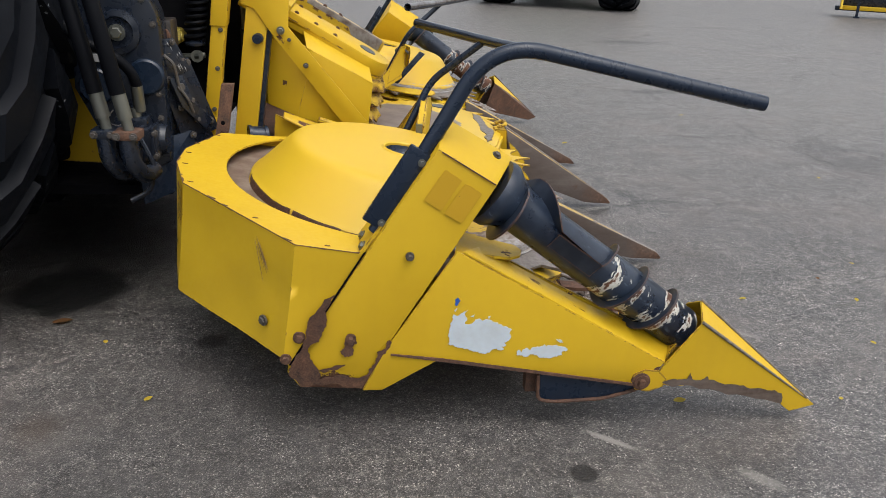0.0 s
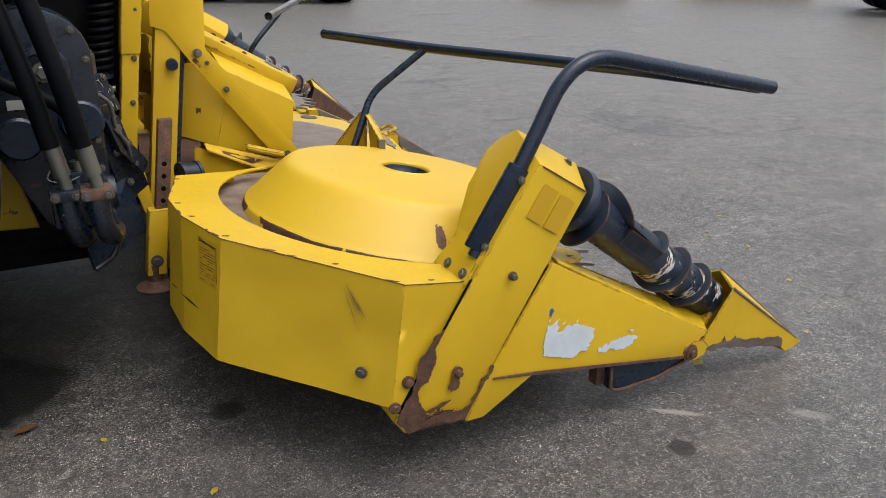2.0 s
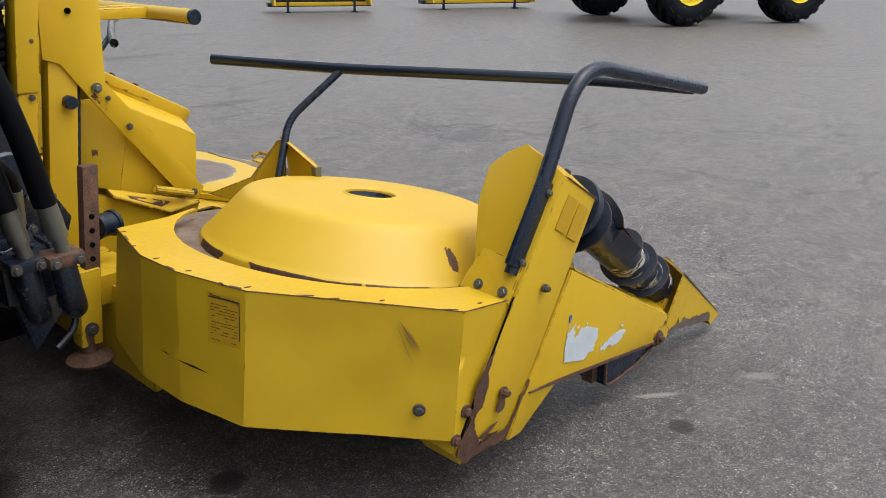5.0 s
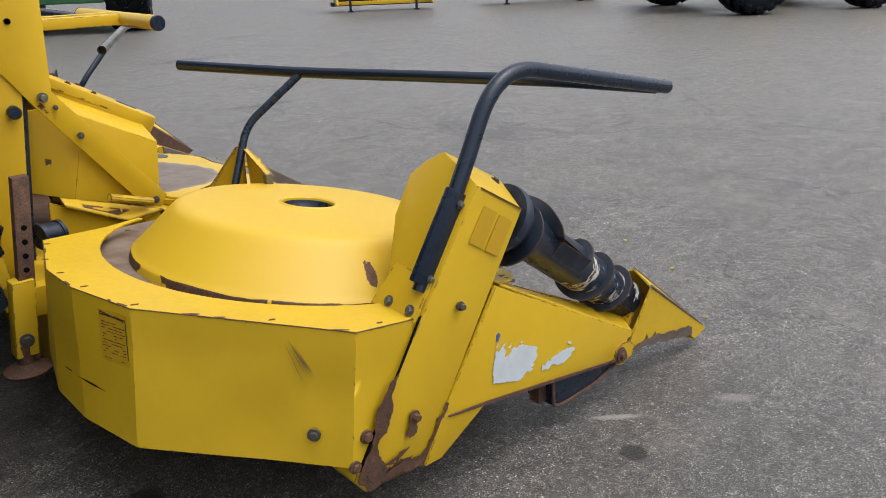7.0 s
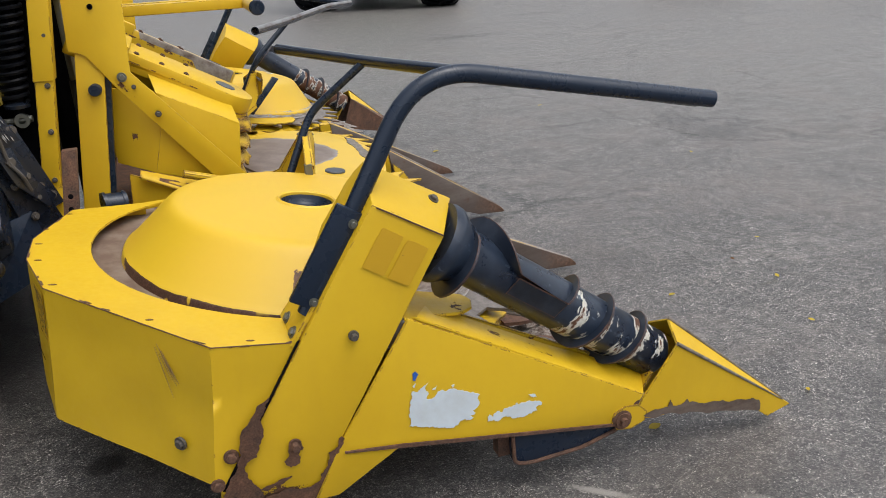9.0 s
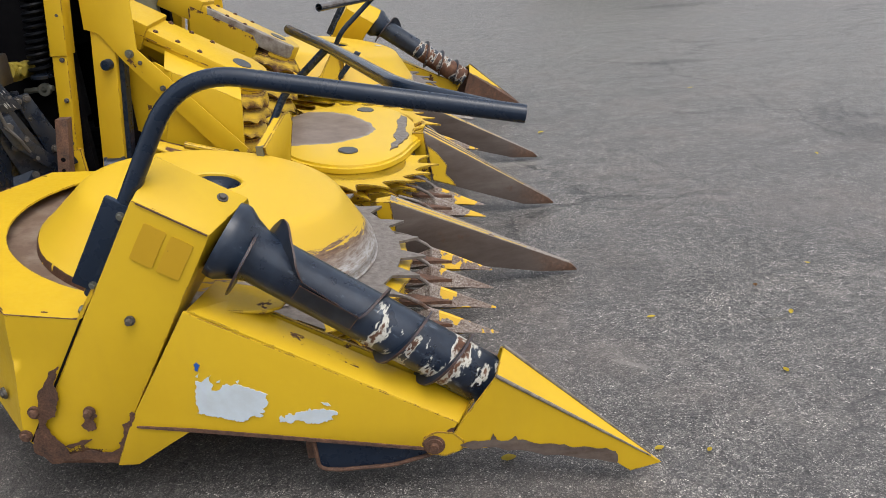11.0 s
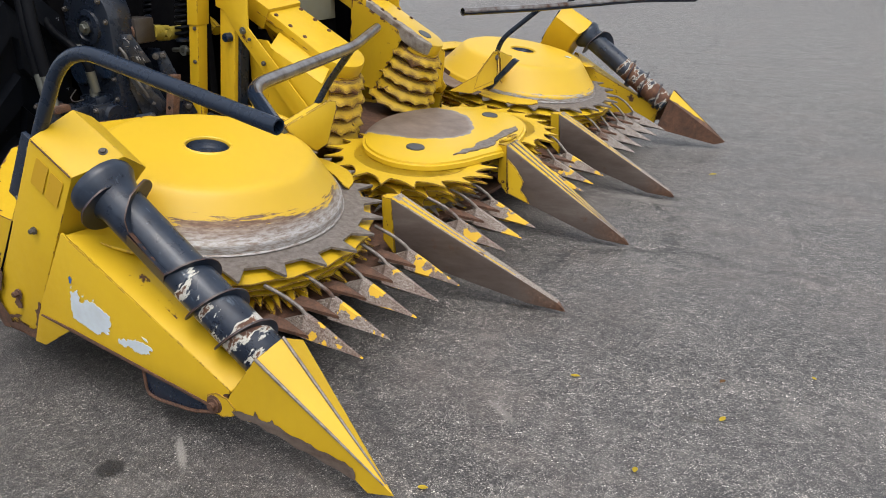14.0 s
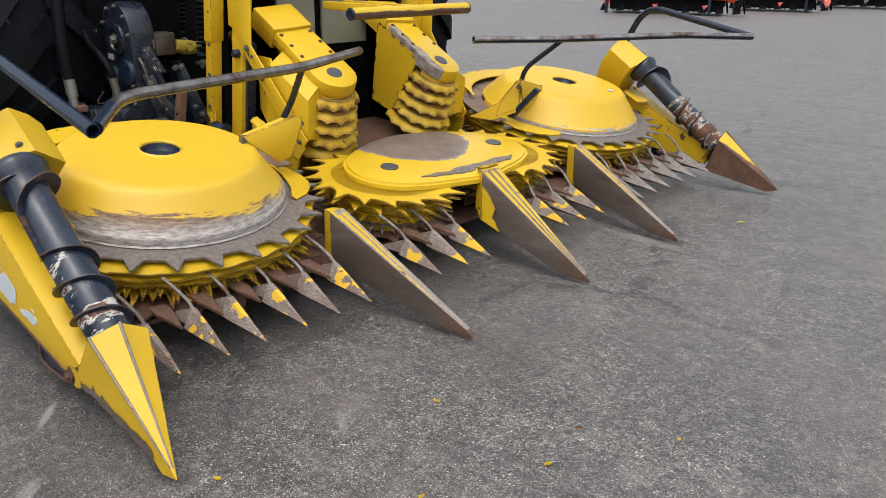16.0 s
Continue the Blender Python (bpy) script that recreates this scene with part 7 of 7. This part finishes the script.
# instruction label on the skirt, its heading still legible
cover_ob = by_name["side_cover"]
p0, p1 = Vector((-0.575, Y0 - 1.85, 0)), Vector((-0.64, Y0 - 1.63, 0))
along = (p0 - p1).normalized()
fn = Vector((-along.y, along.x, 0))
fn = -fn if fn.x > 0 else fn
tiltv = Vector((0.11, 0.0, 1)).normalized()


def on_face(u, z):
    """A point on the label's skirt face: metres along it and height."""
    t = (0.69 - z) / 0.385
    return p1 + along * u + Vector((-0.032 * t, -0.002 * t, z)) + fn * 0.003


def bar_on(u0, u1, z0, z1, mat, parent, name="print_line"):
    bm = bmesh.new()
    prism(bm, [on_face(u0, z0), on_face(u1, z0), on_face(u1, z1), on_face(u0, z1)], fn * 0.001)
    return part(name, bm, mat, parent)


lab = bar_on(0.108, 0.214, 0.525, 0.664, M_FADED, cover_ob, "instruction_label")
lab["label"] = "worn black-printed instruction label"
along_t = fn * 0.0012
def print_bar(u0, u1, z0, z1):
    bm = bmesh.new()
    prism(bm, [on_face(u0, z0) + along_t, on_face(u1, z0) + along_t, on_face(u1, z1) + along_t, on_face(u0, z1) + along_t], fn * 0.0006)
    part("print_line", bm, M_INK, lab)
print_bar(0.211, 0.2135, 0.545, 0.652)
print_bar(0.112, 0.2135, 0.650, 0.6525)
rng = random.Random(5)
for k in range(13):
    z = 0.632 - k * 0.0082
    u = 0.116 + rng.uniform(0, 0.006)
    while u < 0.200:
        w = rng.uniform(0.004, 0.018)
        if rng.random() < 0.80 - 0.03 * k:
            print_bar(u, min(u + w, 0.206), z, z + 0.0016)
        u += w + 0.003
font = bpy.data.curves.new("heading", "FONT")
font.body = "Wartung und Prüfung"
font.size = 0.0115
font.extrude = 0.0003
txt = new("heading", font)
txt.data.materials.append(M_INK)
txt.parent = lab
R3 = Matrix((along, tiltv, fn)).transposed().to_4x4()
txt.matrix_basis = Matrix.Translation(on_face(0.113, 0.6545) + fn * 0.0016) @ R3

# scratches and slits in the skirt
q0, q1 = Vector((-0.19, Y0 - 2.25, 0)), Vector((-0.575, Y0 - 1.85, 0))
ql = (q1 - q0).normalized()
qn = Vector((ql.y, -ql.x, 0))
qn = -qn if qn.y > 0 else qn
for u0, z0, u1, z1, w in ((0.165, 0.608, 0.105, 0.508, 0.0014), (0.172, 0.598, 0.118, 0.475, 0.0008), (0.150, 0.592, 0.098, 0.515, 0.0010), (0.16, 0.600, 0.112, 0.53, 0.0008), (0.142, 0.573, 0.105, 0.52, 0.0020), (0.158, 0.585, 0.120, 0.52, 0.0008)):
    def on_q(u, z):
        t = (0.66 - z) / 0.37
        return q0 + ql * u + Vector((-0.043 * t, -0.006 * t, z)) + qn * 0.001
    a, b = on_q(u0, z0), on_q(u1, z1)
    d = (b - a).normalized().cross(qn) * w
    bm = bmesh.new()
    mid = (a + b) / 2
    prism(bm, [a, mid + d, b, mid - d], qn * 0.0012)
    part("scratch", bm, M_SCRATCH, cover_ob, "brown scratch")
for u0, z0, u1, z1, w in ((0.105, 0.430, -0.005, 0.444, 0.003), (-0.03, 0.452, -0.06, 0.460, 0.002)):
    a, b = on_face(u0, z0), on_face(u1, z1)
    bm = bmesh.new()
    prism(bm, [a, (a + b) / 2 + V(0, 0, w), b, (a + b) / 2 - V(0, 0, w)], fn * 0.001)
    part("slit", bm, M_DARK, cover_ob, "dark slit in the sheet")
# rust blots where the rim's weld studs sit
for x, v in ((-0.555, 1.83), (-0.61, 1.64), (-0.625, 1.50), (-0.32, 2.08), (-0.10, 2.225), (-0.62, 1.36), (-0.57, 1.20), (-0.30, 1.13)):
    for s in (-1, 1):
        bm = bmesh.new()
        ragged(bm, at(s, x, v, 0.5975 - 0.155 * x), (1, 0, -0.155), (0, 1, 0), 0.024, 0.009, (0.155, 0, 1), x * 7 + v, 0.55, 40, 2)
        part("rust_spot", bm, M_RUST, cover_ob, "brown rust spot")
# chipped line along the rim's outer edge
rng = random.Random(9)
rim_line = [(0.02, 2.245), (-0.19, 2.25), (-0.575, 1.85), (-0.64, 1.63), (-0.645, 1.45), (-0.565, 1.15)]
for (x0, v0), (x1, v1) in zip(rim_line, rim_line[1:]):
    L = math.dist((x0, v0), (x1, v1))
    u = 0.0
    while u < L - 0.02:
        w = rng.uniform(0.02, 0.10)
        if rng.random() < 0.38:
            t = min(1.0, (u + w / 2) / L)
            cx, cv = x0 + (x1 - x0) * t, v0 + (v1 - v0) * t
            dirv = Vector((x1 - x0, -(v1 - v0), 0)).normalized()
            nrm = Vector((dirv.y, -dirv.x, 0))
            bm = bmesh.new()
            into = Vector((0.15 - cx, 1.49 - cv)).normalized() * 0.0035
            ragged(bm, at(-1, cx + into.x, cv + into.y, 0.5975 - 0.155 * (cx + into.x)), dirv, nrm, w * 0.7, rng.uniform(0.003, 0.007), (0.155, 0, 1), rng.uniform(0, 50), 0.35, 24)
            part("rust_chip", bm, M_RUST, cover_ob, "chipped rusty edge")
        u += w + rng.uniform(0.0, 0.02)
part("rim_seam", made(tube, [at(-1, x, v, 0.5965 - 0.155 * x) for x, v in rim_line], 0.0016, 6), M_RUST, cover_ob, "thin rusty line along the folded edge")
# dark strip painted as the shaded gap, and rusty edge beside the slanting cover
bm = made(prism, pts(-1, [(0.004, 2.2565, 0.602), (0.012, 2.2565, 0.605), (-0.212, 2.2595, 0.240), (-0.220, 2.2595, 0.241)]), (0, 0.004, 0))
part("gap_shade", bm, M_DARK, cover_ob, "dark strip painted as the shaded gap between the sheets")
for t0, t1, w, sd in ((0.70, 0.90, 0.008, 3), (0.62, 0.70, 0.008, 8)):
    a, b = at(-1, 0.014, 2.2585, 0.605), at(-1, -0.212, 2.2615, 0.240)
    c = a.lerp(b, (t0 + t1) / 2)
    bm = bmesh.new()
    ragged(bm, c + V(0.008, 0, 0.0), (b - a), (b - a).cross(V(0, 1, 0)), (b - a).length * (t1 - t0), w, side_out, sd, 0.35, 40)
    part("rust_edge", bm, M_RUST, case, "rusty worn edge")
# small white label on the far dome
dome_far = by_name["drum_dome.001"]
mm = dome_far.matrix_basis
bm = bmesh.new()
ragged(bm, (0.28, -0.16, 0.2365), (1, 0.3, 0), (-0.3, 1, 0), 0.05, 0.035, (0, 0, 1), 3, 0.12, 30)
part("small_label", bm, M_DECAL, dome_far, "small white round-cornered label")

# fallen leaves and paint flakes
m = Mat("yellow_leaf", 0.6)
M_LEAF = m.out(m.mix(m.noise(60, 3, 0.6), (0.62, 0.52, 0.03), (0.40, 0.24, 0.02)))
M_LEAF_BROWN = paint_mat("brown_leaf", (0.16, 0.075, 0.02), 0.7, 0.1)


def leaf(x, y, size, turn, mat, label):
    bm = bmesh.new()
    rng = random.Random(int(x * 100) * 31 + int(y * 100))
    n = 9
    rows = []
    for i in range(n):
        t = i / (n - 1)
        w = math.sin(math.pi * min(1, t * 0.9 + 0.08)) ** 0.8 * 0.30 * size
        lift = 0.006 + 0.10 * size * t * (1 - t) + rng.uniform(0, 0.02) * size
        rows.append([bm.verts.new((size * (t - 0.5), w * e, 0.004 + lift + abs(e) * 0.05 * size)) for e in (-1, 0, 1)])
    for a, b in zip(rows, rows[1:]):
        for k in range(2):
            bm.faces.new((a[k], a[k + 1], b[k + 1], b[k]))
    bmesh.ops.solidify(bm, geom=list(bm.faces), thickness=0.0012)
    ob = tagged(part("leaf", bm, mat), label, "leaf", "fallen leaves")
    ob.matrix_world = pose(x, y, -0.003, rng.uniform(-6, 6), rng.uniform(-6, 6), turn)


for x, y, sz, tn in ((1.08, 2.27, 0.045, 10), (-0.70, 2.35, 0.030, 40), (2.20, 3.06, 0.030, 70), (1.68, 3.08, 0.034, 15), (2.03, 2.66, 0.028, 100), (1.66, 2.26, 0.024, 60), (1.52, 2.28, 0.030, 20),
                     (2.43, 3.48, 0.022, 130), (1.55, 5.9, 0.05, 30), (3.1, 5.0, 0.03, 80), (-1.12, 1.95, 0.03, 20), (-0.95, 2.75, 0.03, 110), (0.15, 1.55, 0.02, 50), (2.9, 7.0, 0.04, 10)):
    leaf(x, y, sz, tn, M_LEAF, "small yellow fallen leaf on asphalt")
leaf(-1.16, 2.92, 0.07, 25, M_LEAF_BROWN, "curled brown leaf on asphalt")
leaf(2.15, 3.30, 0.03, 70, M_LEAF_BROWN, "curled brown leaf on asphalt")
